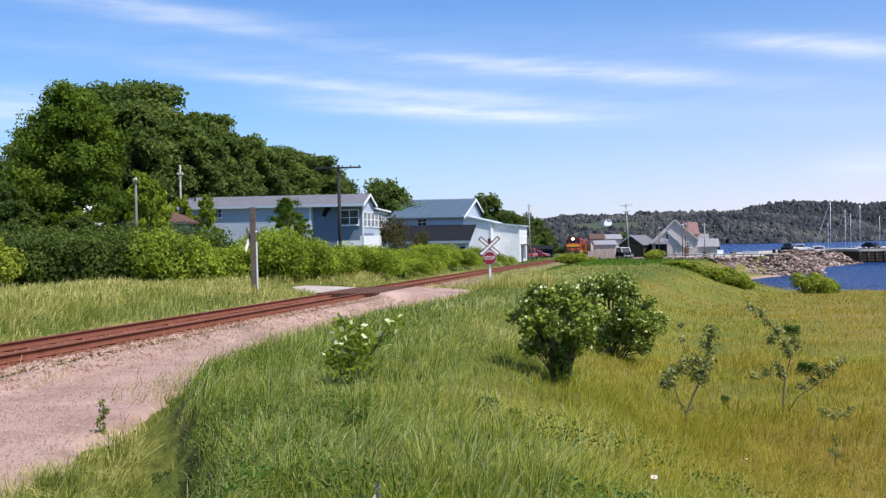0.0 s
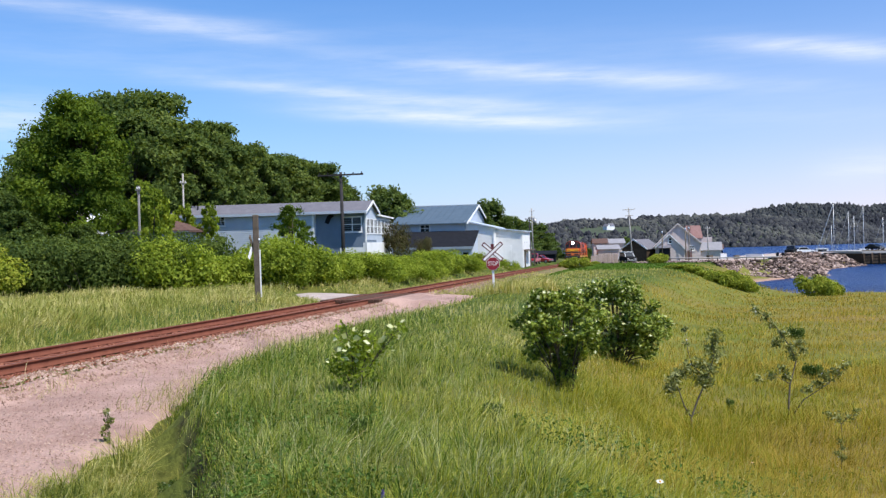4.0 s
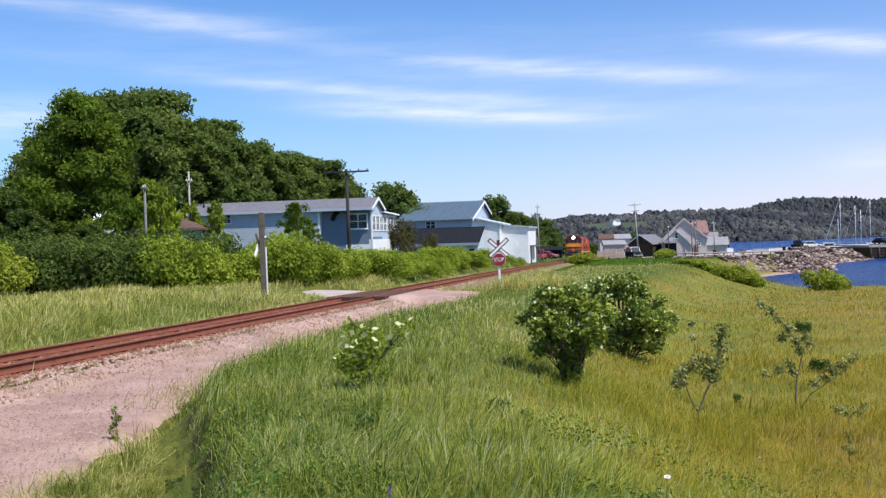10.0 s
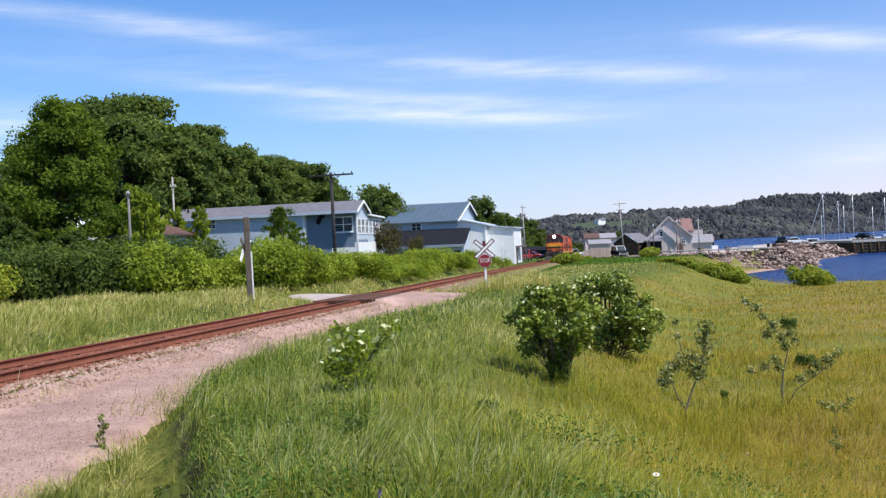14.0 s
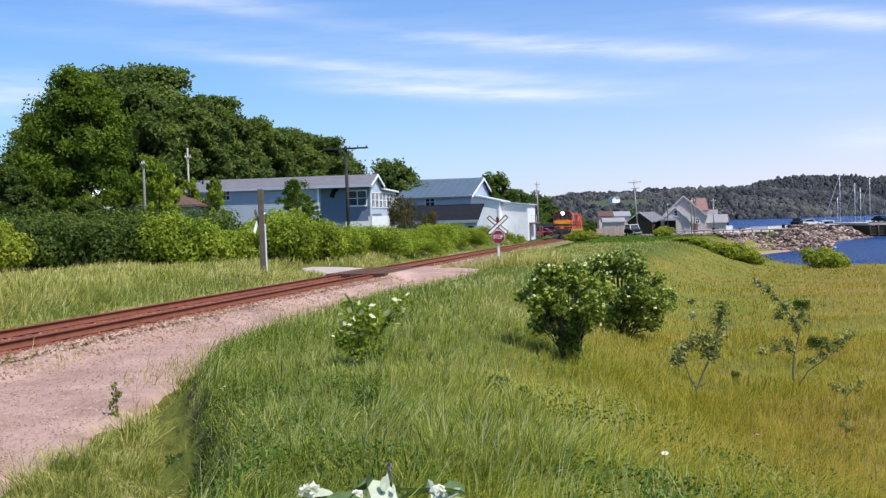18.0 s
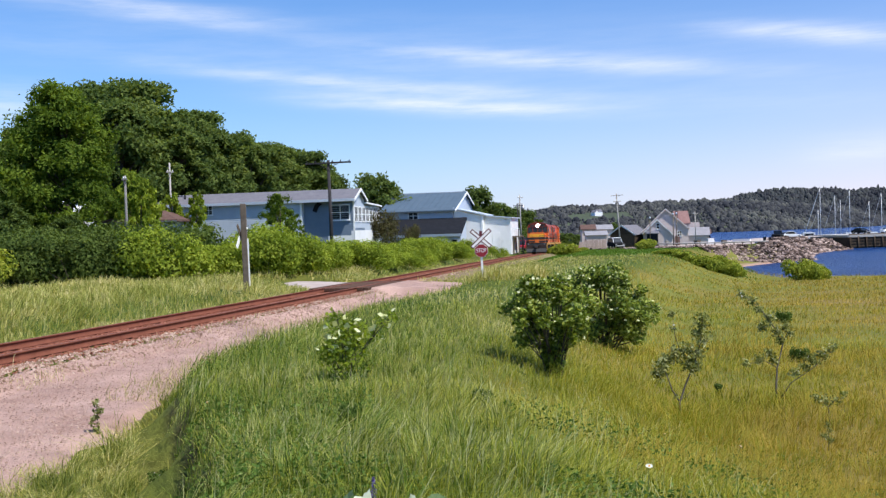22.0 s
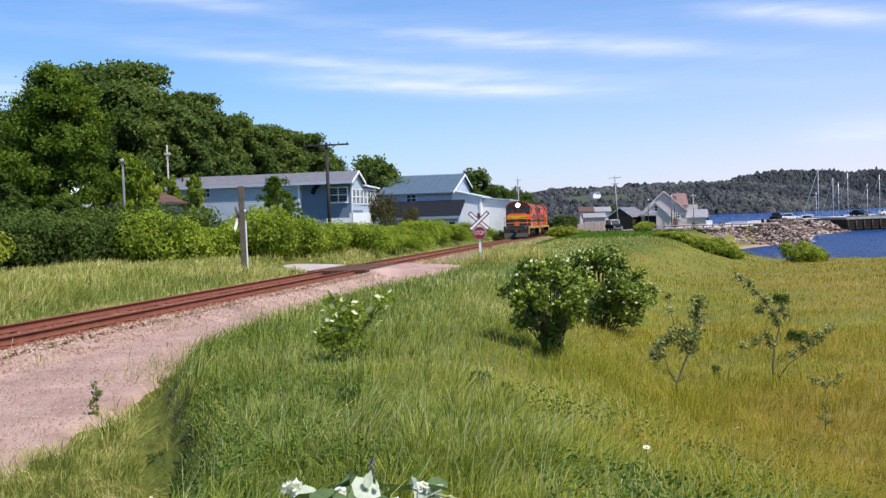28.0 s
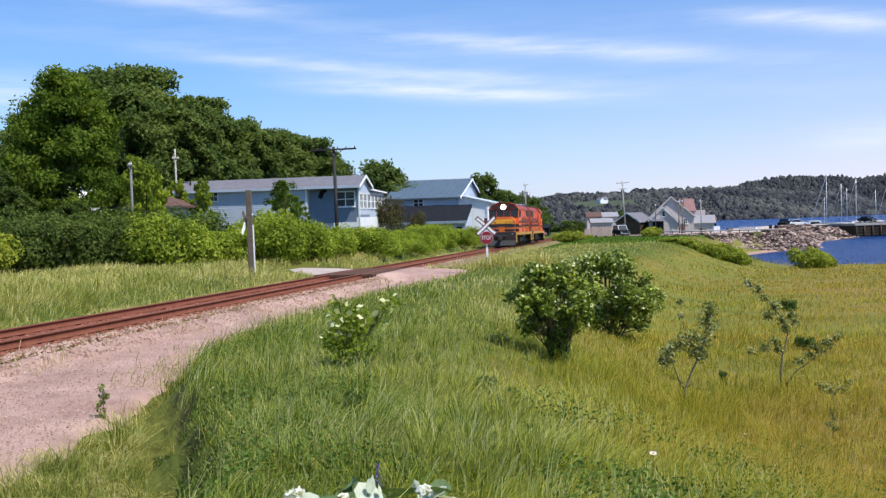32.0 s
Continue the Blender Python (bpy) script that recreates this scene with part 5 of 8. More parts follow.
def make_saplings():
    a = make_sapling("sapling", [([(0, -0.1), (0.02, 0.3), (0.12, 0.62), (0.30, 0.95), (0.42, 1.3), (0.47, 1.75)], 0.022), ([(0.02, 0.3), (-0.12, 0.52), (-0.22, 0.82), (-0.33, 1.02)], 0.016),
                                 ([(0.30, 0.95), (0.05, 1.2), (-0.05, 1.5), (-0.07, 1.9)], 0.010), ([(0.02, 0.33), (0.15, 0.4), (0.22, 0.5)], 0.008)],
                     [(0.47, 1.72, 0.16), (0.4, 1.5, 0.18), (0.5, 1.38, 0.13), (0.35, 1.12, 0.2), (0.2, 0.98, 0.18), (0.12, 1.2, 0.17), (-0.05, 1.15, 0.15), (-0.3, 0.95, 0.2), (-0.36, 0.8, 0.15), (-0.2, 1.05, 0.15),
                      (-0.07, 1.85, 0.07), (-0.06, 1.6, 0.08), (0.3, 0.88, 0.12), (-0.06, 0.4, 0.06)],
                     0.068, 1500, "thin grey-leaved sapling with forked stem in the meadow", 3, 14)
    a.matrix_world = pose(4.16, 17.2, ground_z(4.16, 17.2) - 0.08, 0, 0, 6)
    b = make_sapling("sapling", [([(0, -0.1), (0.02, 0.4), (0.03, 0.7), (0.16, 1.15), (0.02, 1.45), (-0.25, 1.85), (-0.6, 2.15)], 0.022), ([(0.03, 0.72), (-0.2, 0.85), (-0.55, 0.78)], 0.009), ([(0.16, 1.15), (0.28, 1.5)], 0.008),
                                 ([(0.1, 0.12), (0.3, 0.42), (0.7, 0.7), (1.12, 1.05)], 0.014)],
                     [(-0.6, 2.13, 0.1), (-0.42, 2.0, 0.13), (-0.28, 1.85, 0.11), (-0.1, 1.66, 0.15), (-0.22, 1.5, 0.14), (0.05, 1.42, 0.13), (0.2, 1.5, 0.13), (0.28, 1.36, 0.1), (0.12, 1.22, 0.1), (-0.1, 1.0, 0.12), (-0.3, 0.88, 0.13),
                      (-0.55, 0.8, 0.09), (-0.02, 0.85, 0.1), (0.35, 0.62, 0.11), (0.55, 0.72, 0.11), (0.72, 0.86, 0.14), (0.9, 0.95, 0.14), (1.08, 1.08, 0.1), (0.62, 0.92, 0.1)],
                     0.066, 1500, "crooked thin sapling with sparse grey-green leaves", 4, 16)
    b.matrix_world = pose(6.45, 19, ground_z(6.45, 19) - 0.02, 0, 0, -5)
    c = make_sapling("sapling", [([(0, -0.1), (0, 0.15), (-0.2, 0.35)], 0.008), ([(0, 0.15), (0.22, 0.36)], 0.008)], [(-0.2, 0.33, 0.1), (-0.05, 0.25, 0.12), (0.12, 0.28, 0.1), (0.25, 0.36, 0.08)], 0.05, 220, "low straggling sapling in the meadow", 5, 1)
    c.matrix_world = pose(6.45, 16.4, ground_z(6.45, 16.4) + 0.2)
    d = make_sapling("sapling", [([(0, -0.1), (0.02, 0.3), (-0.02, 0.55)], 0.008)], [(0, 0.5, 0.08), (0.05, 0.36, 0.09), (-0.05, 0.25, 0.1), (0.05, 0.15, 0.08)], 0.05, 240, "small upright leafy seedling in the meadow", 6, 1)
    d.matrix_world = pose(5.6, 14.3, ground_z(5.6, 14.3) + 0.12) @ Matrix.Scale(0.68, 4)
    w = make_sapling("weed", [([(0, -0.05), (0.01, 0.3), (0.0, 0.52)], 0.008)], [(0, 0.46, 0.06), (0.03, 0.34, 0.08), (-0.04, 0.24, 0.08), (0.0, 0.12, 0.08)], 0.05, 200, "small leafy weed growing at the edge of the gravel lane", 8, 1)
    w.matrix_world = pose(-4.35, 12.6, ground_z(-4.35, 12.6))
    return a, b


SAPS = make_saplings()


# ---- broad-leaved white-flowered plant close to the camera ----
def make_broad_plant():
    r = np.random.default_rng(12)
    ob = thing("broadleaf_plant", pose(-0.35, 5.05, ground_z(-0.35, 5.05)), "broad-leaved weed with pale leaf undersides and white flower heads", "plant")
    top = 5.62 - ground_z(-0.35, 5.05)

    def blade(x, y, z, s, tilt, turn, roll, mat, name="leaf"):
        out = [(0, -0.5), (0.28, -0.42), (0.46, -0.12), (0.36, 0.2), (0.2, 0.32), (0.06, 0.56), (-0.10, 0.34), (-0.34, 0.24), (-0.48, -0.1), (-0.26, -0.44)]
        bm = bmesh.new()
        ring = [bm.verts.new((a * (1 + r.uniform(-0.1, 0.1)), b, 0.14 * abs(a) + 0.05 * math.sin(9 * b + 5 * a))) for a, b in out]
        mid = [bm.verts.new((v.co.x * 0.45, v.co.y * 0.5, v.co.z * 0.4)) for v in ring]
        core = bm.verts.new((0, 0, -0.03))
        for j in range(len(ring)):
            k = (j + 1) % len(ring)
            bm.faces.new((ring[j], ring[k], mid[k], mid[j]))
            bm.faces.new((mid[j], mid[k], core))
        for f in bm.faces:
            f.smooth = True
        o = part(name, bm, mat, ob)
        o.matrix_local = Matrix.Translation((x, y, z)) @ pose(0, 0, 0, tilt, roll, turn) @ Matrix.Diagonal((s * (0.62 if name == "upturned_leaf" else 1.0), s, s, 1))
        return o
    stalks = bmesh.new()
    for k in range(36):
        x, y = r.uniform(-0.48, 0.42), r.uniform(-0.25, 0.3)
        z = top * r.uniform(0.72, 1.02) - 0.12 * abs(x)
        blade(x, y, z, r.uniform(0.11, 0.19), r.uniform(-30, 45), r.uniform(0, 360), r.uniform(-25, 25), M["leaf_under"] if k % 4 == 0 else M["leaf_broad"])
        rod(stalks, (x * 0.4, y * 0.4, -0.1), (x, y, z), 0.007, 0.004, 5)
    for x, z, s, tn in ((-0.03, top + 0.04, 0.09, 10), (0.01, top + 0.01, 0.06, 60), (0.20, top + 0.02, 0.08, 200), (0.27, top - 0.02, 0.06, 150), (-0.2, top - 0.03, 0.06, 300)):
        o = blade(x, -0.02, z, s, 78, tn, 15, M["leaf_under"], "upturned_leaf")
        tagged(o, "upturned leaf showing its pale underside")
    part("stalks", stalks, M["stalk"], ob)
    for x, y, z, q in ((-0.42, 0.0, top - 0.01, 0.055), (0.24, -0.05, top + 0.0, 0.035), (0.10, -0.12, top - 0.08, 0.06), (-0.17, -0.05, top - 0.02, 0.035), (-0.46, -0.15, top - 0.1, 0.05)):
        n = 90
        d = unit(r.normal(size=(n, 3)) + np.array([0, 0, 0.5])) * np.array([1, 1, 0.75])
        pts = np.array([x, y, z]) + d * q * r.uniform(0.5, 1.0, (n, 1))
        fl = new("flower_head", quads(leaf_quads(pts, 0.032, 0.8, 0.8), M["petal"], "flower_head"))
        fl.parent = ob
        tagged(fl, "white flower head")
    return ob


M["leaf_broad"] = leafy("leaf_broad", [(0.045, 0.09, 0.028), (0.085, 0.14, 0.045), (0.13, 0.19, 0.075)], 4.0, 0.3, 0.6, 0.3)
M["leaf_under"] = leafy("leaf_under", [(0.42, 0.47, 0.33), (0.62, 0.65, 0.52)], 4.0, 0.35)
M["stalk"] = surface("stalk", (0.10, 0.14, 0.04), (0.16, 0.2, 0.06), 6, 0.7, 0.1)
PLANT = make_broad_plant()


# ---- grass ----
def grass(name, x, y, h, w, mat, label, bend=0.45, wind=(0.22, 0.10), kind="stuff", tuft=0.42):
    """Blades that taper and bend over; each has three joints."""
    n = len(x)
    # gather most blades into tussocks that spread outwards
    cell = tuft
    ci, cj = np.floor(x / cell), np.floor(y / cell)
    h1, h2, h3 = (np.modf(np.abs(np.sin(ci * p + cj * q) * 4373.7))[0] for p, q in ((12.99, 78.23), (39.35, 11.14), (73.16, 52.24)))
    cx, cy = (ci + 0.2 + 0.6 * h1) * cell, (cj + 0.2 + 0.6 * h2) * cell
    join = (rng.uniform(0, 1, n) < 0.4) & (np.hypot(x, y) < rng.uniform(20, 45, n))
    x, y = np.where(join, cx + (x - cx) * 0.62, x), np.where(join, cy + (y - cy) * 0.62, y)
    h = np.where(join, h * (0.5 + 1.0 * h3), h * 0.85)
    out = np.where(join[:, None], np.stack([x - cx, y - cy, 0 * x], -1) / cell, 0.0)
    z = land(x, y) - 0.02
    a = rng.uniform(0, 2 * np.pi, n)
    side = np.stack([np.cos(a), np.sin(a), np.zeros(n)], -1) * w[:, None] * 0.5
    tip = np.stack([np.cos(a + 1.57), np.sin(a + 1.57), np.zeros(n)], -1) * rng.normal(0, bend, (n, 1)) * h[:, None]
    gust = 0.6 + 0.8 * patchy(x, y, 1.1, 7.0)
    tip += np.array([wind[0], wind[1], 0]) * (h * gust)[:, None] * rng.uniform(0.2, 1.6, (n, 1))
    tip += out * h[:, None] * 0.8
    lay = 9.4 * patchy(x, y, 1.5, 11.0)
    tip += np.stack([np.cos(lay), np.sin(lay), 0 * lay], -1) * (h * rng.uniform(0.0, 0.85, n))[:, None]
    base = np.stack([x, y, z], -1)
    over = np.minimum(np.linalg.norm(tip, axis=1) / h, 1.2)[:, None]
    up = np.array([0, 0, 1.0]) * h[:, None] * (1.0 - 0.28 * over)
    one, two, top = base + up * 0.45 + tip * 0.14, base + up * 0.84 + tip * 0.52, base + up * (1.0 - 0.12 * over) + tip
    near = np.hypot(x, y) < 26
    far = ~near
    v7 = np.stack([base - side, base + side, one + side * 0.9, one - side * 0.9, two + side * 0.6, two - side * 0.6, top], 1)[near]
    v5 = np.stack([base - side, base + side, two + side * 0.8, two - side * 0.8, top], 1)[far]
    k7, k5 = np.arange(len(v7))[:, None] * 7, np.arange(len(v5))[:, None] * 5 + 7 * len(v7)
    f = np.concatenate([np.concatenate([k7 + [0, 1, 2, 3], k7 + [3, 2, 4, 5], k7 + [5, 4, 6]], 1).reshape(-1), np.concatenate([k5 + [0, 1, 2, 3], k5 + [3, 2, 4]], 1).reshape(-1)])
    tot = np.concatenate([np.tile([4, 4, 3], len(v7)), np.tile([4, 3], len(v5))])
    v = np.concatenate([v7.reshape(-1, 3), v5.reshape(-1, 3)])
    ob = new(name, raw_mesh(name, v.reshape(-1, 3), f, tot, mat))
    return tagged(ob, label, "grass", kind=kind)


def scatter(n, near, far, spread=0.62):
    """Places thinning out with the distance from the spot where one stands."""
    d = near * (far / near) ** rng.uniform(0, 1, n)
    b = rng.uniform(-spread, spread, n)
    return b * d, d


def patchy(x, y, s, seed=0.0):
    """Smooth uneven patches between 0 and 1."""
    def value(px, py, k):
        ix, iy = np.floor(px), np.floor(py)
        fx, fy = px - ix, py - iy
        fx, fy = fx * fx * (3 - 2 * fx), fy * fy * (3 - 2 * fy)

        def h(a, b):
            return np.modf(np.abs(np.sin(a * 127.1 + b * 311.7 + k * 74.7) * 43758.5))[0]
        return (h(ix, iy) * (1 - fx) + h(ix + 1, iy) * fx) * (1 - fy) + (h(ix, iy + 1) * (1 - fx) + h(ix + 1, iy + 1) * fx) * fy
    v = 0.62 * value(x * s * 0.6, y * s * 0.6, seed) + 0.38 * value(x * s * 1.5 + 9, y * s * 1.5, seed + 1)
    return np.clip((v - 0.5) * 1.7 + 0.5, 0, 1)


def make_grass():
    x, y = scatter(235000, 3.6, 128)
    nx, ny = scatter(130000, 4.2, 30)
    x, y = np.concatenate([x, nx]), np.concatenate([y, ny])
    u = (x - track_x(y)) * 0.982
    d = np.hypot(x, y)
    edge = bank_edge(y)
    lane_r, foot = lane_edge(y), bank_foot(y)
    rag = lane_r - 0.05 + 0.10 * np.sin(y * 2.3) + 0.07 * np.sin(y * 5.9 + 1) + np.abs(rng.normal(0, 0.22, len(x)))
    ok = shore_distance(x, y) > 1.0
    w = np.maximum(0.0056, 0.00050 * d)
    bank = ok & (u > rag) & (u < edge + 2.6 + rng.normal(0, 1.2, len(x))) & ~((y > 104) & (u > 3) & (u < 26))
    clump = patchy(x, y, 1.6, 0.3) * 0.55 + patchy(x, y, 5.3, 1.0) * 0.45
    h = (0.09 + 0.34 * clump ** 1.3) * rng.uniform(0.45, 1.3, len(x)) * np.interp(d, [4, 7, 14, 40, 90], [0.75, 0.88, 1.0, 1.0, 0.9])
    low = bank & (u < foot + 0.1) & (y < 15)              # trampled strip between the lane and the bank
    bare = bank & (np.abs(u - foot - 0.1) < 0.22) & (y < 13.4) & (rng.uniform(0, 1, len(x)) < 0.6)
    h *= np.interp(u - foot, [0, 0.5, 1.2], [0.85, 1.1, 1.0]) * np.where((x > 0.2) & (x < 6) & (y > 12) & (y < 23), 0.72, 1.0)
    mead = ok & (u >= edge + 1.2) & ~bank & (y < 126)
    left = ok & (u < -1.9 - 0.3 * np.sin(y)) & (u > -17) & ~((y > 45) & (y < 60.5) & (u > -7.2) & (y > 43.5 - u * 1.4) & (y < 52 - 1.3 * u))
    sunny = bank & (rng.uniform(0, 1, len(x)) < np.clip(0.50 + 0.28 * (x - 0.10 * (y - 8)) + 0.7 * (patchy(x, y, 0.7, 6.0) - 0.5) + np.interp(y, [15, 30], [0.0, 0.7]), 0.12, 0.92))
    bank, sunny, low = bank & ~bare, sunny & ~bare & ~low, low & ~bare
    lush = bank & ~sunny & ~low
    grass("trampled_grass", x[low], y[low], 0.12 + h[low] * 0.95, w[low] * 1.25, M["grass_low"], "low trampled yellow-green grass beside the lane", 0.95, (0.1, -0.35))
    pale = sunny & (rng.uniform(0, 1, len(x)) < np.interp(d, [7, 14, 28], [0.0, 0.10, 0.85]))
    sunny = sunny & ~pale
    grass("bank_grass", x[pale], y[pale], h[pale] * 1.15, w[pale], M["grass_left"], "pale seeding grass along the crest of the bank", 0.7)
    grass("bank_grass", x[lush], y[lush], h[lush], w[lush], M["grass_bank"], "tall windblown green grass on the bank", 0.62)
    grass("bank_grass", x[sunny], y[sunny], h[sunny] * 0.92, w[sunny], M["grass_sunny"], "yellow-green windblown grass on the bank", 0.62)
    hm = (0.10 + 0.14 * patchy(x, y, 0.8, 2.0) + 0.14 * patchy(x, y, 0.22, 5.0)) * rng.uniform(0.6, 1.3, len(x))
    dry = mead & (rng.uniform(0, 1, len(x)) < np.clip(1.5 * (patchy(x, y, 0.35, 12.0) - 0.42) + 0.045 * (x - 6), 0.0, 0.8))
    mead = mead & ~dry
    grass("meadow_grass", x[dry], y[dry], hm[dry] * 1.1, w[dry], M["grass_rust"], "rusty orange flowering meadow grass")
    grass("meadow_grass", x[mead], y[mead], hm[mead], w[mead] * 1.05, M["grass_meadow"], "yellowish olive salt meadow grass")
    hl = (0.28 + 0.40 * patchy(x, y, 0.9, 4.0)) * rng.uniform(0.6, 1.25, len(x)) * np.interp(-u, [1.9, 3.4], [0.5, 1.0])
    grass("verge_grass", x[left], y[left], hl[left], w[left] * 0.9, M["grass_left"], "pale seeding grass along the far side of the track", 0.75)
    # more of it along the far verge
    s = 10 * (75 / 10) ** rng.uniform(0, 1, 45000)
    uu = -2.0 - rng.uniform(0, 1, 45000) ** 1.3 * 14
    gx, gy = track_x(s) + uu * 0.982, s - uu * 0.187
    m = ~((s > 45) & (s < 60.5) & (uu > -7.2) & (s > 43.5 - uu * 1.4) & (s < 52 - 1.3 * uu))
    gx, gy = gx[m], gy[m]
    gh = (0.28 + 0.42 * patchy(gx, gy, 0.9, 4.0)) * rng.uniform(0.6, 1.25, len(gx)) * np.interp(-uu[m], [2.0, 3.4], [0.5, 1.0])
    grass("verge_grass", gx, gy, gh, np.maximum(0.008, 0.00052 * gy), M["grass_left"], "pale seeding grass along the far side of the track", 0.75)
    # dry stalks beside the lane and on the verges
    s = 16 + rng.uniform(0, 1, 7000) ** 1.1 * 34
    uu = lane_edge(s) + rng.normal(-0.05, 0.38, 7000)
    gx, gy = track_x(s) + uu * 0.982, s - uu * 0.187
    grass("dry_stalks", gx, gy, rng.uniform(0.10, 0.42, 7000), np.full(7000, 0.011), M["grass_straw"], "dry straw-coloured grass along the lane", 0.7)
    k = rng.uniform(0, 1, len(x)) < 0.03 + 0.05 * (d < 40) * (patchy(x, y, 0.9, 3.3) > 0.45)
    k &= bank | left
    grass("seed_heads", x[k], y[k], h[k] * 1.25 + 0.08, w[k] * 0.8, M["seed"], "dry seed stalks standing above the grass", 0.2)
    # tufts over the verge beyond the crossing
    s = 54 + rng.uniform(0, 1, 9000) ** 1.4 * 60
    uu = np.where(rng.uniform(0, 1, 9000) < 0.6, 1.5 + rng.uniform(0, 1, 9000) ** 0.7 * 2.0, -1.6 - rng.uniform(0, 1, 9000) * 1.2)
    gx, gy = track_x(s) + uu * 0.982, s - uu * 0.187
    m = patchy(gx, gy, 0.8, 8.0) > 0.35
    grass("verge_grass", gx[m], gy[m], rng.uniform(0.12, 0.42, m.sum()), np.full(m.sum(), 0.035), M["grass_left"], "pale grass encroaching on the track beyond the crossing", 0.6)
    # tussocks on the shoulder of the ballast
    s = 9 * (60 / 9) ** rng.uniform(0, 1, 5200)
    uu = rng.normal(2.35, 0.28, 5200)
    gx, gy = track_x(s) + uu * 0.982, s - uu * 0.187
    m = (patchy(gx, gy, 2.1, 5.0) > 0.55)
    grass("shoulder_grass", gx[m], gy[m], rng.uniform(0.08, 0.3, m.sum()), np.full(m.sum(), 0.012), M["grass_straw"], "thin dry grass on the ballast shoulder")
    # rank grass round the foot of the crossing sign
    n = 2600
    gx, gy = rng.uniform(1.3, 4.8, n), rng.uniform(42.0, 45.8, n)
    grass("bank_grass", gx, gy, rng.uniform(0.35, 0.95, n), np.full(n, 0.022), M["grass_left"], "pale tall grass round the foot of the sign", 0.5)
    # low broad-leaved weeds among the blades
    n = 46000
    wx, wy = scatter(n * 2, 4.0, 40)
    wu = (wx - track_x(wy)) * 0.982
    wl = np.maximum(lane_edge(wy), bank_foot(wy) - 0.6)
    wk = (wu > wl + 0.7) & (wu < bank_edge(wy) - 0.3) & (patchy(wx, wy, 1.3, 9.0) > 0.62)
    wk |= (wx > 0.6) & (wy < 14) & (patchy(wx, wy, 1.1, 4.0) > 0.60)
    wx, wy = wx[wk], wy[wk]
    pts = np.stack([wx, wy, land(wx, wy) + rng.uniform(0.04, 0.20, len(wx))], -1)
    ob = new("low_weeds", quads(leaf_quads(pts, 0.040, 0.5, 0.9), M["weed_leaf"], "low_weeds"))
    tagged(ob, "low leafy weeds between the grass", "weeds", kind="stuff")
    # mown lawn in the distance
    n = 26000
    gx, gy = rng.uniform(8, 42, n), rng.uniform(103, 178, n)
    uu = (gx - track_x(gy)) * 0.982
    m = (uu > 3) & (uu < 27) & (shore_distance(gx, gy) > 2)
    grass("lawn", gx[m], gy[m], rng.uniform(0.08, 0.2, m.sum()), np.full(m.sum(), 0.12), M["lawn"], "bright green mown lawn near the village", 0.5)
    # everywhere round the place where one stands
    n = 26000
    gx, gy = rng.uniform(-14, 26, n), rng.uniform(-22, 4.5, n)
    uu = (gx - track_x(gy)) * 0.982
    m = (uu > 7.4)
    grass("bank_grass", gx[m], gy[m], rng.uniform(0.15, 0.5, m.sum()), np.full(m.sum(), 0.012), M["grass_bank"], "tall windblown green grass on the bank")


M["seed"] = leafy("seed", [(0.26, 0.30, 0.09), (0.40, 0.41, 0.17), (0.52, 0.51, 0.30)], 0.6, 0.35, 0.6, 0.1)
M["weed_leaf"] = leafy("weed_leaf", [(0.04, 0.085, 0.014), (0.095, 0.165, 0.028), (0.19, 0.27, 0.06)], 0.8, 0.34, 0.6, 0.1)
make_grass()


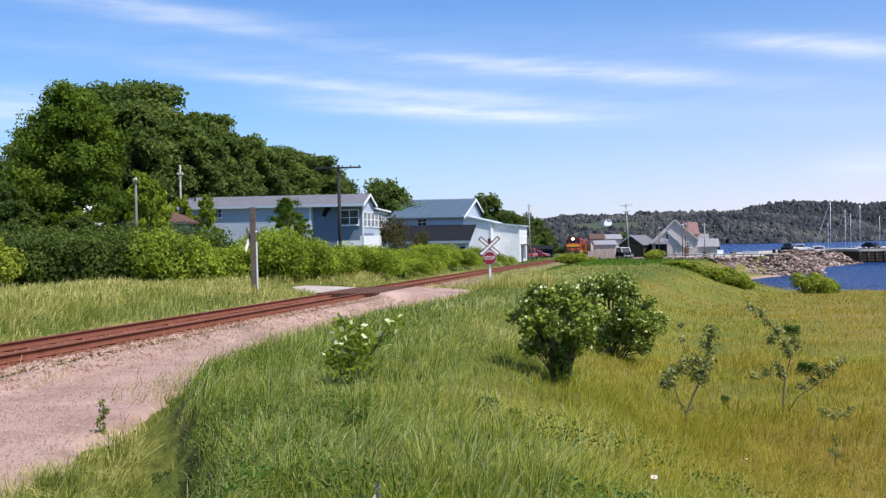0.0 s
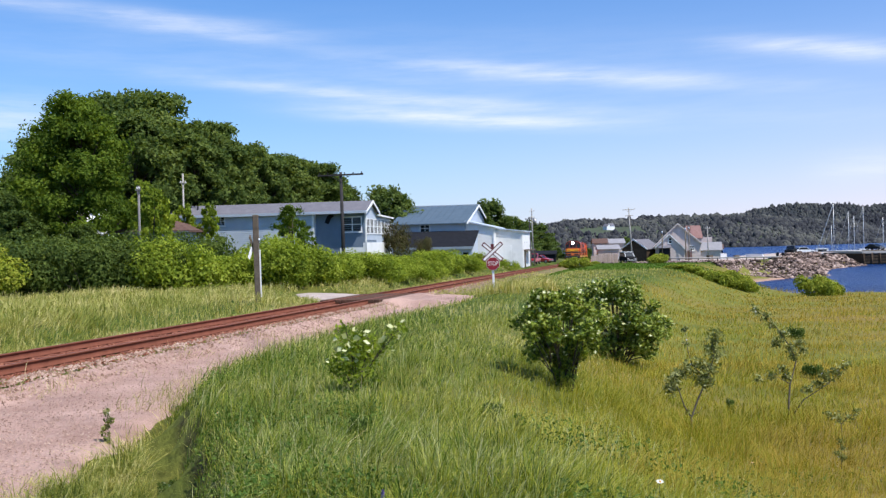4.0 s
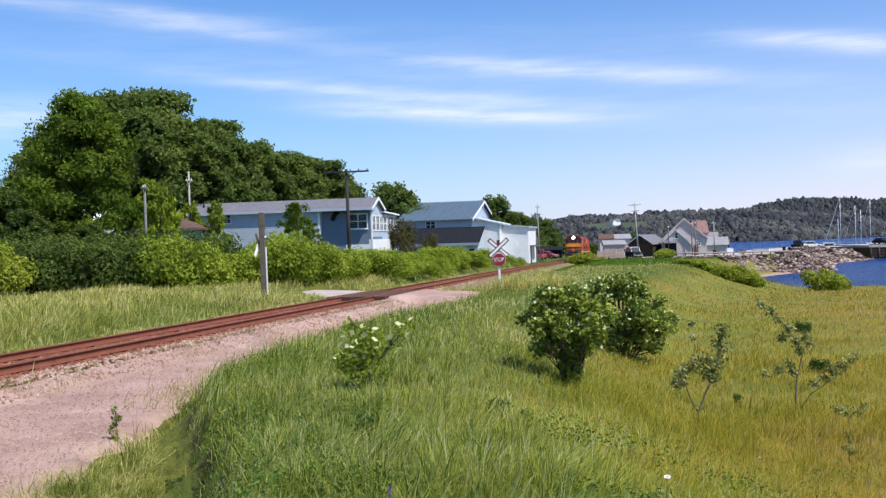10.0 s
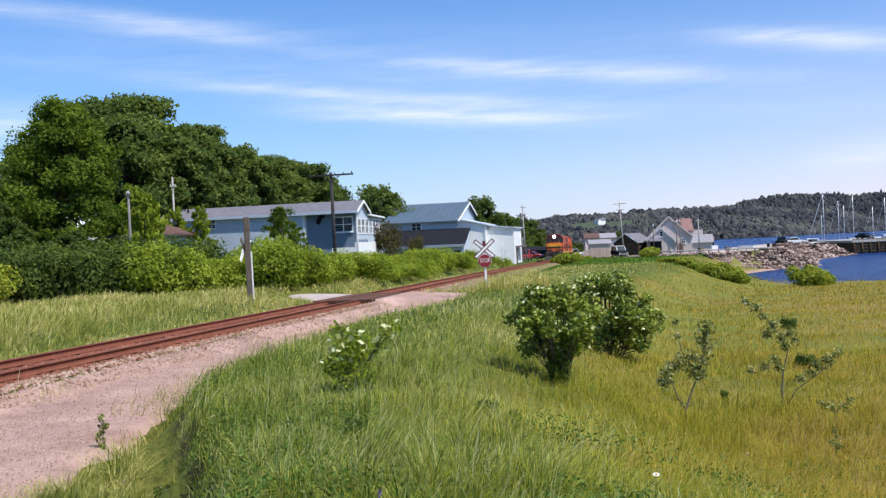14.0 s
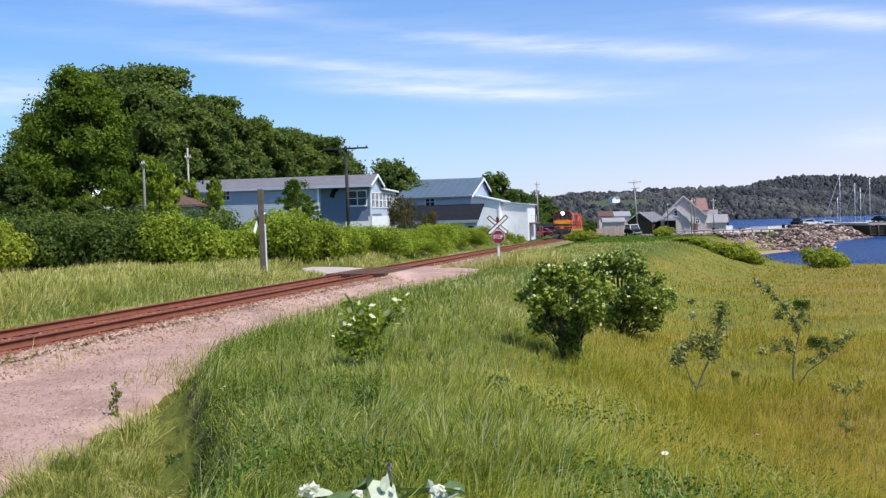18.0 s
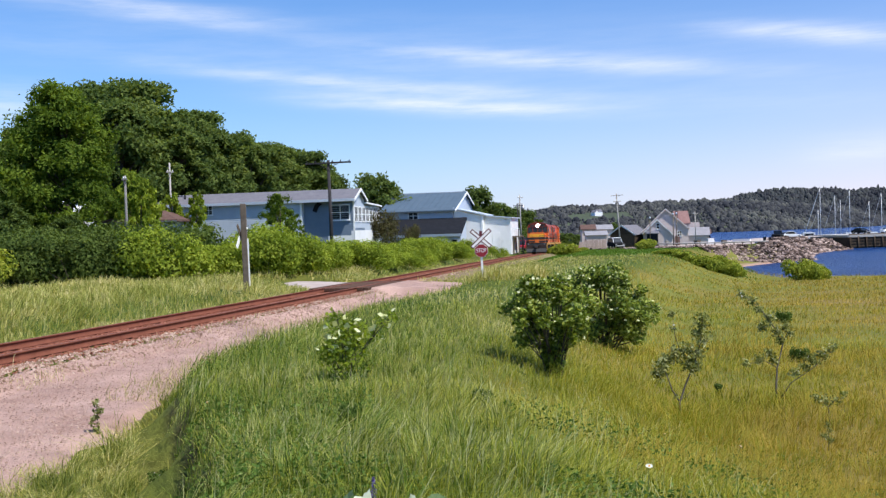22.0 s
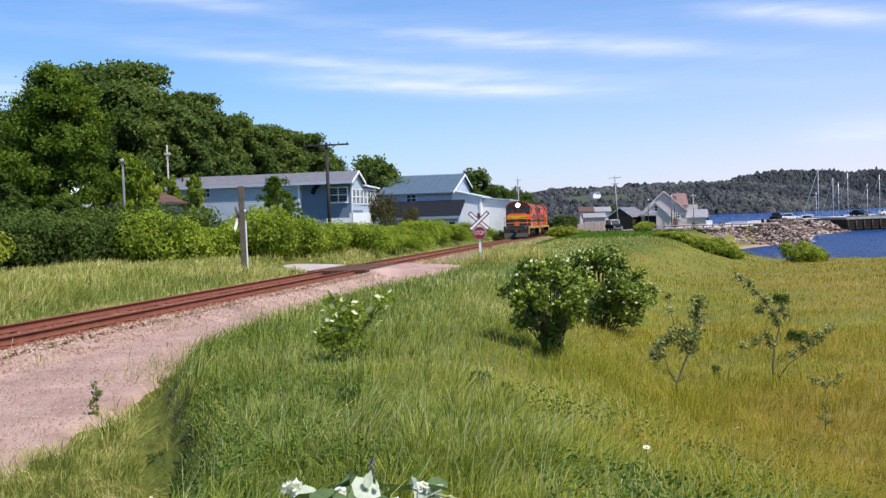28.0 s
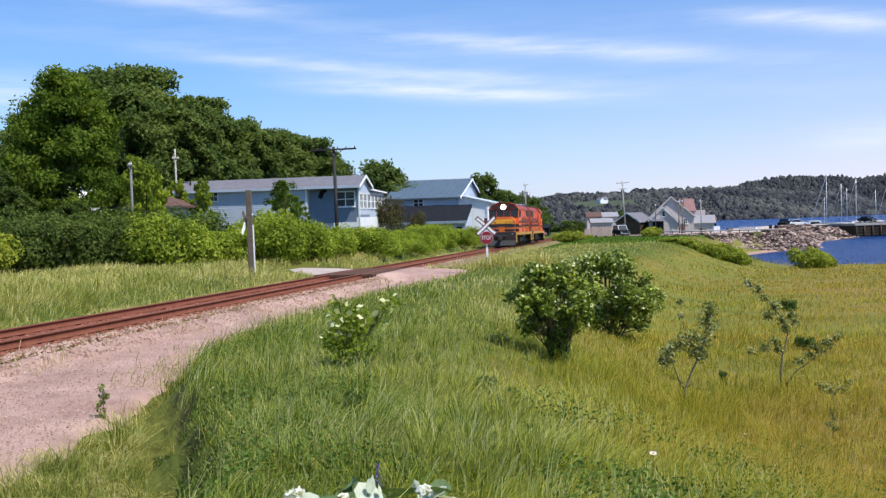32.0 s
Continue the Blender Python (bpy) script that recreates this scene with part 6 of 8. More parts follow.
def make_flowers():
    """Lupin spikes and a few daisies in the grass."""
    def spike():
        ob = thing("lupin", Matrix(), "purple lupin spike in the long grass", "flower", "lupins on the bank")
        r = np.random.default_rng(17)
        part("stem", bars(((0, 0, -0.05), (0.02, 0, 0.55), 0.005, 0.003), n=5), M["stalk"], ob)
        z = np.repeat(np.linspace(0.36, 0.62, 22), 5)
        a = r.uniform(0, 6.28, len(z))
        q = 0.035 * (1.1 - (z - 0.36) / 0.3)
        fl = new("blossom_spike", quads(leaf_quads(np.stack([np.cos(a) * q + 0.02, np.sin(a) * q, z], -1), 0.022, 0.6), M["lupin"], "blossom_spike"))
        fl.parent = ob
        lv = new("foliage", quads(leaf_quads(r.normal(size=(40, 3)) * 0.06 + np.array([0, 0, 0.26]), 0.07, 0.3), M["leaf_bush"], "foliage"))
        lv.parent = ob
        return ob
    a = spike()
    spots = [(-0.42, 5.9), (-0.36, 6.6), (0.28, 7.4)]
    for k, (x, y) in enumerate(spots):
        m = pose(x, y, ground_z(x, y) - 0.1, 3, 4 * math.sin(3 * k), 60 * k) @ Matrix.Scale((0.62, 0.55, 0.5)[k], 4)
        if k == 0:
            a.matrix_world = m
        else:
            copy_thing(a, m)
    d = thing("daisy", Matrix(), "small white daisy in the grass", "flower", "daisies on the bank")
    bm = bmesh.new()
    for k in range(10):
        t = k * math.tau / 10
        c, s = math.cos(t), math.sin(t)
        bm.faces.new([bm.verts.new((0.008 * c - 0.008 * s, 0.008 * s + 0.008 * c, 0.42)), bm.verts.new((0.035 * c - 0.007 * s, 0.035 * s + 0.007 * c, 0.425)),
                      bm.verts.new((0.035 * c + 0.007 * s, 0.035 * s - 0.007 * c, 0.425)), bm.verts.new((0.008 * c + 0.008 * s, 0.008 * s - 0.008 * c, 0.42))])
    part("petals", bm, M["petal"], d)
    part("eye", bars(((0, 0, 0.415), (0, 0, 0.43), 0.012, 0.008), n=8), M["yellow"], d)
    part("stem", bars(((0, 0, -0.05), (0, 0, 0.42), 0.003), n=5), M["stalk"], d)
    spots = [(1.36, 6.6), (2.95, 10.1), (-2.5, 8.2), (-2.65, 7.7), (2.2, 9.3), (1.0, 11), (-2.1, 9.4)]
    for k, (x, y) in enumerate(spots):
        m = pose(x, y, ground_z(x, y), 18, 10 * math.sin(2 * k), 50 * k) @ Matrix.Diagonal((0.7, 0.7, 0.85, 1))
        if k == 0:
            d.matrix_world = m
        else:
            copy_thing(d, m)


make_flowers()


# ---- buildings ----
def clad(x0, x1, z0, z1, y, step_=0.2, face=-1):
    """Lapped siding boards on a wall that faces -y (or +y): one mesh."""
    bm = bmesh.new()
    n = max(1, round((z1 - z0) / step_))
    h = (z1 - z0) / n
    for k in range(n):
        z = z0 + k * h
        vs = [bm.verts.new(p) for p in ((x0, y + face * 0.03, z), (x1, y + face * 0.03, z), (x1, y + face * 0.006, z + h), (x0, y + face * 0.006, z + h))]
        bm.faces.new(vs if face < 0 else vs[::-1])
        ws = [bm.verts.new(p) for p in ((x0, y, z), (x1, y, z), (x1, y + face * 0.03, z), (x0, y + face * 0.03, z))]
        bm.faces.new(ws)
    return bm


def clad_x(y0, y1, z0, z1, x, step_=0.2):
    """The same on a wall that faces +x."""
    bm = clad(y0, y1, z0, z1, 0, step_, -1)
    bmesh.ops.transform(bm, matrix=Matrix.Translation((x, 0, 0)) @ Matrix.Rotation(radians(90), 4, "Z"), verts=bm.verts)
    return bm


def window(parent, m, w, h, cols, rows, mat="white", bar=0.11, sill=True):
    """A framed window; its place m has the outside at -y."""
    fr = bmesh.new()
    loop = lambda e, y: [fr.verts.new(p) for p in ((-w / 2 - e, y, -e), (w / 2 + e, y, -e), (w / 2 + e, y, h + e), (-w / 2 - e, y, h + e))]
    rings = [loop(bar, -0.05), loop(0, -0.05), loop(0, 0.06), loop(bar, 0.06)]
    for a, b in zip(rings, rings[1:] + rings[:1]):
        for k in range(4):
            fr.faces.new((a[k], a[(k + 1) % 4], b[(k + 1) % 4], b[k]))
    bmesh.ops.recalc_face_normals(fr, faces=fr.faces)
    wn = part("window", fr, M[mat], parent, "white window frame")
    wn.matrix_local = m
    for k in range(1, cols):
        part("glazing_bar", B((-w / 2 + w * k / cols - bar * 0.4, -0.035, 0, -w / 2 + w * k / cols + bar * 0.4, 0.04, h)), M[mat], wn)
    for k in range(1, rows):
        part("glazing_bar", B((-w / 2, -0.033, h * k / rows - bar * 0.4, w / 2, 0.038, h * k / rows + bar * 0.4)), M[mat], wn)
    for c in range(cols):
        for r in range(rows):
            part("pane", B((-w / 2 + w * c / cols + 0.02, -0.006, h * r / rows + 0.02, -w / 2 + w * (c + 1) / cols - 0.02, 0.004, h * (r + 1) / rows - 0.02)), M["glass"], wn)
    if sill:
        part("sill", B((-w / 2 - bar - 0.04, -0.11, -bar - 0.05, w / 2 + bar + 0.04, 0.02, -bar)), M[mat], wn)
    return wn


def roof_slab(points, thick, mat, parent, name="roof", label=""):
    """A roof plane from four corners, with thickness downwards."""
    bm = bmesh.new()
    a = [bm.verts.new(p) for p in points]
    b = [bm.verts.new((p[0], p[1], p[2] - thick)) for p in points]
    bm.faces.new(a)
    bm.faces.new(b[::-1])
    for i in range(4):
        bm.faces.new((a[i], b[i], b[(i + 1) % 4], a[(i + 1) % 4]))
    bmesh.ops.recalc_face_normals(bm, faces=bm.faces)
    return part(name, bm, mat, parent, label)


FACE_X = Matrix.Rotation(radians(90), 4, "Z")     # turns a window so that it looks towards +x


def make_long_house():
    x0, y0 = -7.75, 95.0
    gz = ground_z(x0, y0) - 0.3
    h = thing("house", pose(x0, y0, 0, 0, 0, TRACK_TURN), "long low grey-blue clapboard house with a shingled roof", "house")
    L, W, e, rdg = 20.2, 4.4, 10.5, 11.45
    # left wing stands forward; the end bay under the same roof lies back, its siding darkened for eaves shade
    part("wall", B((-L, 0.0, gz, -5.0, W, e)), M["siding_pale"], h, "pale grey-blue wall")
    part("wall", B((-5.0, 0.55, gz, 0.0, W, e)), M["siding_dark_shaded"], h, "blue wall darkened for the shade of its eaves")
    part("siding", clad(-L, -5.05, gz + 1, e, 0.0), M["siding_pale"], h)
    part("siding", clad(-5.0, 0.0, gz + 1, e, 0.55), M["siding_dark_shaded"], h)
    part("siding", clad_x(0.55, W, 7.6, e, 0.0), M["siding_pale"], h)
    part("gable", prism([(0.0, e), (W, e), (W / 2, rdg - 0.06)], -0.12, 0.0, "x"), M["siding_pale"], h, "pale gable with siding")
    part("corner_trim", B((-5.22, -0.05, gz + 2, -5.02, 0.1, e), bevel=0.01), M["white"], h, "white corner board")
    part("corner_trim", B((-0.1, 0.50, gz + 2, 0.05, 0.62, e), bevel=0.01), M["white"], h, "white corner board")
    roof_slab([(-L - 0.35, -0.35, e - 0.12), (0.3, -0.35, e - 0.12), (0.3, W / 2, rdg), (-L - 0.35, W / 2, rdg)], 0.14, M["roof_grey"], h, "roof", "grey shingled roof")
    roof_slab([(-L - 0.35, W + 0.35, e - 0.12), (-L - 0.35, W / 2, rdg), (0.3, W / 2, rdg), (0.3, W + 0.35, e - 0.12)], 0.14, M["roof_grey"], h, "roof", "grey shingled roof")
    part("fascia", B((-L - 0.35, -0.40, e - 0.34, 0.3, -0.36, e - 0.10)), M["siding_pale"], h, "pale fascia board")
    for a, b in (((-0.35, e - 0.14), (W / 2, rdg + 0.02)), ((W + 0.35, e - 0.14), (W / 2, rdg + 0.02))):
        roof_slab([(0.31, a[0], a[1]), (0.37, a[0], a[1]), (0.37, b[0], b[1]), (0.31, b[0], b[1])], 0.26, M["white"], h, "bargeboard", "white bargeboard")
    # glazed porch beyond the gable
    py0, py1, pz = W, 10.2, 9.85
    part("porch_wall", B((-5.0, py0, gz, 0.0, py1, pz)), M["siding_pale"], h, "pale porch wall")
    roof_slab([(-5.2, py0 - 0.1, 10.15), (0.35, py0 - 0.1, 10.15), (0.35, py1 + 0.35, pz + 0.1), (-5.2, py1 + 0.35, pz + 0.1)], 0.16, M["white"], h, "porch_roof", "white-edged porch roof")
    part("skirt", B((-0.3, 0.5, gz, 0.06, py1 + 0.02, 7.35)), M["white"], h, "white painted basement wall")
    part("skirt", B((-2.6, 0.5, gz, -0.3, 0.58, 6.9)), M["white"], h, "white painted basement wall")
    n = 7
    for k in range(n):
        y = 1.15 + (py1 - 1.6) * k / (n - 1)
        window(h, Matrix.Translation((0.03, y, 8.25)) @ FACE_X, 0.95, 1.35, 2, 2, bar=0.09, sill=False)
    window(h, Matrix.Translation((-1.35, 0.53, 8.45)), 1.75, 1.35, 2, 2, bar=0.09)
    window(h, Matrix.Translation((-14.55, -0.02, 9.35)), 0.75, 0.85, 2, 2, bar=0.06)
    part("shutter_sign", prism([(-4.1, 9.35), (-3.7, 9.2), (-3.45, 9.75), (-3.1, 10.0), (-3.55, 10.15), (-3.85, 9.95)], 0.44, 0.5), M["roof_dark"], h, "dark ornament on the wall")
    part("vent_pipe", bars(((-17.5, 1.2, rdg - 0.6), (-17.5, 1.2, rdg - 0.05), 0.08)), M["roof_dark"], h)
    # low connecting roof behind
    part("lean_to", B((-3.0, py1, gz, -0.6, py1 + 4, 8.6)), M["siding_dark_shaded"], h, "dark lean-to")
    roof_slab([(-3.2, py1, 9.3), (-0.4, py1, 9.3), (-0.4, py1 + 4.2, 8.6), (-3.2, py1 + 4.2, 8.6)], 0.12, M["roof_grey"], h, "lean_to_roof")


def make_shop():
    x0, y0, k0 = 2.74, 141.5, 1.22
    gz = (ground_z(x0, y0) - 0.3 - 7) / k0 + 7
    h = thing("house", Matrix.Translation((x0, y0, 7 - 7 * k0)) @ pose(0, 0, 0, 0, 0, TRACK_TURN) @ Matrix.Scale(k0, 4), "large blue-roofed building with white annexes beside the track", "house")
    L, W, e, rdg = 8.6, 18.0, 9.55, 11.85
    part("wall", B((-L, 0, gz, 0, W, e)), M["siding_pale"], h, "pale grey-blue wall")
    part("siding", clad(-L, 0, gz + 2, e, 0.0, 0.22), M["siding_pale"], h)
    part("gable", prism([(0, e), (W, e), (W / 2, rdg - 0.06)], -0.12, 0.0, "x"), M["siding_pale"], h, "pale grey-blue gable")
    part("siding", clad_x(0, W, gz + 2, e, 0.0, 0.22), M["siding_blue"], h)
    roof_slab([(-L - 0.3, -0.4, e - 0.1), (0.3, -0.4, e - 0.1), (0.3, W / 2, rdg), (-L - 0.3, W / 2, rdg)], 0.14, M["roof_blue"], h, "roof", "blue metal roof")
    roof_slab([(-L - 0.3, W + 0.4, e - 0.1), (-L - 0.3, W / 2, rdg), (0.3, W / 2, rdg), (0.3, W + 0.4, e - 0.1)], 0.14, M["roof_blue"], h, "roof", "blue metal roof")
    for k in range(12):
        x = -L + 0.2 + k * (L / 11.5)
        roof_slab([(x, -0.4, e - 0.06), (x + 0.05, -0.4, e - 0.06), (x + 0.05, W / 2, rdg + 0.04), (x, W / 2, rdg + 0.04)], 0.05, M["roof_blue"], h, "roof_seam")
    part("ridge_cap", B((-L - 0.3, W / 2 - 0.15, rdg - 0.02, 0.3, W / 2 + 0.15, rdg + 0.08)), M["siding_pale"], h, "pale ridge cap")
    for a in (-0.4, W + 0.4):
        roof_slab([(0.31, a, e - 0.08), (0.38, a, e - 0.08), (0.38, W / 2, rdg + 0.04), (0.31, W / 2, rdg + 0.04)], 0.26, M["white"], h, "bargeboard", "white bargeboard")
    window(h, Matrix.Translation((-4.75, -0.03, 8.53)), 1.08, 0.76, 2, 2, bar=0.09)
    # lean-to with a dark roof towards the camera
    ly = -4.2
    part("lean_to", prism([(0, gz), (ly, gz), (ly, 6.7), (0, 8.35)], -L - 0.4, 1.5, "x"), M["siding_pale"], h, "pale lean-to wall")
    roof_slab([(-L - 0.6, ly - 0.35, 6.7), (1.65, ly - 0.35, 6.7), (1.65, 0.0, 8.55), (-L - 0.6, 0.0, 8.55)], 0.16, M["roof_dark"], h, "lean_to_roof", "dark shingled lean-to roof")
    part("eaves_board", B((-L - 0.6, ly - 0.41, 6.4, 1.65, ly - 0.36, 6.7)), M["siding_blue"], h)
    window(h, Matrix.Translation((0.75, ly - 0.03, 5.55)), 0.7, 0.5, 1, 1, bar=0.06)
    # white annexes along the track side
    part("annex", prism([(0.02, gz), (3.3, gz), (3.3, 8.75), (0.02, 9.5)], 0.6, 8.6), M["white"], h, "white annex with a sloping roof")
    roof_slab([(-0.1, 0.35, 9.72), (3.6, 0.35, 8.85), (3.6, 8.8, 8.85), (-0.1, 8.8, 9.72)], 0.14, M["siding_pale"], h, "annex_roof", "pale annex roof")
    part("annex_corner", B((3.2, 0.52, gz, 3.36, 0.66, 8.7)), M["white"], h)
    part("annex", prism([(3.32, gz), (6.4, gz), (6.4, 8.3), (3.32, 8.6)], 2.6, 11.0), M["white"], h, "white low annex")
    roof_slab([(3.3, 2.35, 8.78), (6.62, 2.35, 8.42), (6.62, 11.2, 8.42), (3.3, 11.2, 8.78)], 0.14, M["siding_pale"], h, "annex_roof", "pale annex roof")
    part("annex_door", B((4.2, 2.56, gz + 0.3, 5.1, 2.62, gz + 2.6), bevel=0.01), M["white"], h)
    part("deck", B((6.4, 4.0, 6.0, 7.3, 9.0, 6.15), (6.45, 4.1, gz, 6.6, 4.25, 6.0), (7.1, 4.1, gz, 7.25, 4.25, 6.0), (7.1, 8.7, gz, 7.25, 8.85, 6.0)), M["old_wood"], h, "weathered raised deck")
    bm = bmesh.new()
    for k in range(5):
        rod(bm, (6.5 + k * 0.19, 4.1, 6.15), (6.5 + k * 0.19, 4.1, 7.05), 0.02, n=4)
    rod(bm, (6.4, 4.1, 7.05), (7.28, 4.1, 7.05), 0.035, n=6)
    part("deck_railing", bm, M["white"], h, "white deck railing")


def shed(name, x, y, turn, L, W, eave, ridge, wall, roof, label, windows=(), z=None):
    """A plain gabled building; ridge along its local x, the front at -y."""
    gz = (ground_z(x, y) if z is None else z) - 0.3
    h = thing(name, pose(x, y, 0, 0, 0, turn), label, "building")
    part("wall", B((-L / 2, 0, gz, L / 2, W, eave)), wall, h)
    part("siding", clad(-L / 2, L / 2, gz + 0.4, eave, 0.0, 0.25), wall, h)
    for s in (-1, 1):
        part("gable", prism([(0, eave), (W, eave), (W / 2, ridge - 0.05)], s * L / 2 - 0.06, s * L / 2 + 0.06, "x"), wall, h)
    roof_slab([(-L / 2 - 0.25, -0.3, eave - 0.1), (L / 2 + 0.25, -0.3, eave - 0.1), (L / 2 + 0.25, W / 2, ridge), (-L / 2 - 0.25, W / 2, ridge)], 0.14, roof, h)
    roof_slab([(-L / 2 - 0.25, W + 0.3, eave - 0.1), (-L / 2 - 0.25, W / 2, ridge), (L / 2 + 0.25, W / 2, ridge), (L / 2 + 0.25, W + 0.3, eave - 0.1)], 0.14, roof, h)
    for wx, wz, ww, wh in windows:
        window(h, Matrix.Translation((wx, -0.03, wz)), ww, wh, 2, 2, bar=0.11)
    return h


def make_village():
    sh = shed
    c = thing("cottage", pose(-25.6, 87.0, 0, 0, 0, -6), "small cottage with a weathered brown hipped roof behind the hedge", "building")
    part("wall", B((-2.8, 0.3, ground_z(-25.6, 87) - 0.3, 2.8, 5.0, 8.75)), M["siding_pale"], c, "pale wall under deep eaves")
    bm = bmesh.new()
    lo = [bm.verts.new(p) for p in ((-3.4, -0.3, 8.6), (3.4, -0.3, 8.6), (3.4, 5.6, 8.6), (-3.4, 5.6, 8.6))]
    mid = [bm.verts.new((v.co.x, v.co.y, 8.78)) for v in lo]
    top = [bm.verts.new((-0.9, 2.65, 9.95)), bm.verts.new((0.4, 2.65, 9.95))]
    bm.faces.new(lo[::-1])
    for k in range(4):
        bm.faces.new((lo[k], lo[(k + 1) % 4], mid[(k + 1) % 4], mid[k]))
    for f in ((mid[0], mid[1], top[1], top[0]), (mid[1], mid[2], top[1]), (mid[2], mid[3], top[0], top[1]), (mid[3], mid[0], top[0])):
        bm.faces.new(f)
    part("roof", bm, M["roof_brown"], c, "brown hipped roof")
    part("gutter", B((-3.4, -0.38, 8.58, 3.4, -0.3, 8.68)), M["steel"], c, "grey gutter")
    sh("cottage", -33.8, 93.5, 0, 3.0, 4.0, 10.0, 11.2, M["white"], M["white"], "small white shed half hidden by trees")
    sh("storage_shed", 21.2, 213, -8, 4.4, 4.0, 4.5, 5.1, M["roof_dark"], M["roof_dark"], "low dark brown storage shed beside the track")
    sh("storage_shed", 17.6, 216, -8, 3.0, 4.0, 4.8, 5.5, M["roof_brown"], M["roof_dark"], "small dark shed beside the track")
    sh("boat_shed", 36.0, 232, -4, 3.2, 5.0, 6.5, 7.5, M["shingle_tan"], M["roof_brown"], "grey shingled boat shed with a low dark roof")
    sh("boat_shed", 40.0, 236, -4, 4.6, 6.0, 6.4, 7.4, M["shingle_tan"], M["roof_pale"], "low shed with a pale metal roof")
    sh("boat_shed", 36.2, 222, -4, 4.6, 4.0, 5.2, 6.0, M["shingle_tan"], M["roof_pale"], "low grey waterside shed with a pale roof")
    # dark barn with its gable to the lawn
    b = shed("barn", 42.9, 206, 50, 6.0, 5.6, 5.2, 7.1, M["wharf_timber"], M["roof_grey"], "weathered dark barn with a grey roof and white bargeboards")
    for y0 in (-0.3, 5.9):
        part("bargeboard", prism([(y0, 4.9), (y0, 5.15), (2.8, 7.18), (2.8, 6.9)], -3.34, -3.26, "x"), M["white"], b, "white bargeboard")
    # gabled shingle house by the revetment: two gables side by side
    h = thing("house", pose(46.2, 199, 0, 0, 0, -12), "pinkish shingled house with two steep gables beside the harbour", "house")
    gz = ground_z(46.3, 199) - 0.3
    part("wall", prism([(-4.3, gz), (4.6, gz), (4.6, 6.2), (0.2, 10.0), (-4.3, 5.8)], 1.6, 9.0), M["shingle_tan"], h, "tan shingled wall")
    roof_slab([(-4.7, 1.3, 5.55), (0.2, 1.3, 10.2), (0.2, 9.2, 10.2), (-4.7, 9.2, 5.55)], 0.18, M["roof_grey"], h, "roof", "grey steep roof")
    roof_slab([(0.2, 1.3, 10.2), (4.9, 1.3, 6.05), (4.9, 9.2, 6.05), (0.2, 9.2, 10.2)], 0.18, M["roof_grey"], h, "roof", "grey steep roof")
    part("siding", clad(-4.3, 4.6, gz + 0.4, 5.8, 1.6, 0.24), M["shingle_tan"], h)
    part("wall", prism([(-4.0, gz), (1.4, gz), (1.4, 4.9), (-1.5, 7.85), (-4.0, 5.6)], 0.0, 1.6), M["shingle_pale"], h, "pale shingled gable bay")
    roof_slab([(-4.4, -0.25, 5.35), (-1.5, -0.25, 8.1), (-1.5, 1.7, 8.1), (-4.4, 1.7, 5.35)], 0.16, M["white"], h, "bay_roof", "white-edged bay roof")
    roof_slab([(-1.5, -0.25, 8.1), (1.8, -0.25, 4.7), (1.8, 1.7, 4.7), (-1.5, 1.7, 8.1)], 0.16, M["roof_grey"], h, "bay_roof")
    for x0, x1, z0, z1 in ((-4.7, 0.2, 5.55, 10.2), (4.9, 0.2, 6.05, 10.2)):
        part("bargeboard", prism([(x0, z0 - 0.3), (x0, z0), (x1, z1), (x1, z1 - 0.32)], 1.2, 1.29), M["shingle_pale"], h, "pale bargeboard")
    for x0, x1, z0, z1 in ((-4.4, -1.5, 5.35, 8.1), (1.8, -1.5, 4.7, 8.1)):
        part("bargeboard", prism([(x0, z0 - 0.25), (x0, z0), (x1, z1), (x1, z1 - 0.27)], -0.34, -0.26), M["white"], h, "white bargeboard")
    window(h, Matrix.Translation((-1.35, -0.03, 6.15)), 0.55, 1.0, 1, 2, bar=0.11)
    window(h, Matrix.Translation((2.9, 1.57, 4.6)), 0.7, 0.9, 2, 2, bar=0.11)
    part("rear_wing", prism([(2.2, gz), (7.2, gz), (7.2, 7.2), (2.2, 7.2)], 9.0, 14.0), M["shingle_tan"], h, "tan rear wing")
    roof_slab([(2.0, 8.7, 7.1), (5.4, 8.7, 7.1), (5.0, 11.5, 9.7), (2.0, 11.5, 9.7)], 0.16, M["roof_russet"], h, "rear_roof", "russet shingled rear roof")
    roof_slab([(2.0, 14.3, 7.1), (2.0, 11.5, 9.7), (5.0, 11.5, 9.7), (5.4, 14.3, 7.1)], 0.16, M["roof_russet"], h, "rear_roof", "russet shingled rear roof")
    part("annex", B((4.6, 2.4, gz, 8.6, 8.0, 4.7)), M["shingle_tan"], h, "low shingled annex")
    roof_slab([(4.5, 2.1, 4.6), (8.9, 2.1, 4.6), (8.9, 5.0, 6.2), (4.5, 5.0, 6.2)], 0.15, M["roof_pale"], h, "annex_roof", "pale grey annex roof")
    roof_slab([(4.5, 8.2, 4.6), (4.5, 5.0, 6.2), (8.9, 5.0, 6.2), (8.9, 8.2, 4.6)], 0.15, M["roof_pale"], h, "annex_roof", "pale grey annex roof")
    part("lower_shed", B((-3.6, -1.6, gz, -1.4, 0.0, 5.3)), M["roof_dark"], h, "dark open shed front")
    roof_slab([(-3.8, -1.9, 5.3), (-1.2, -1.9, 5.3), (-1.2, 0.05, 5.75), (-3.8, 0.05, 5.75)], 0.12, M["roof_grey"], h, "shed_roof")
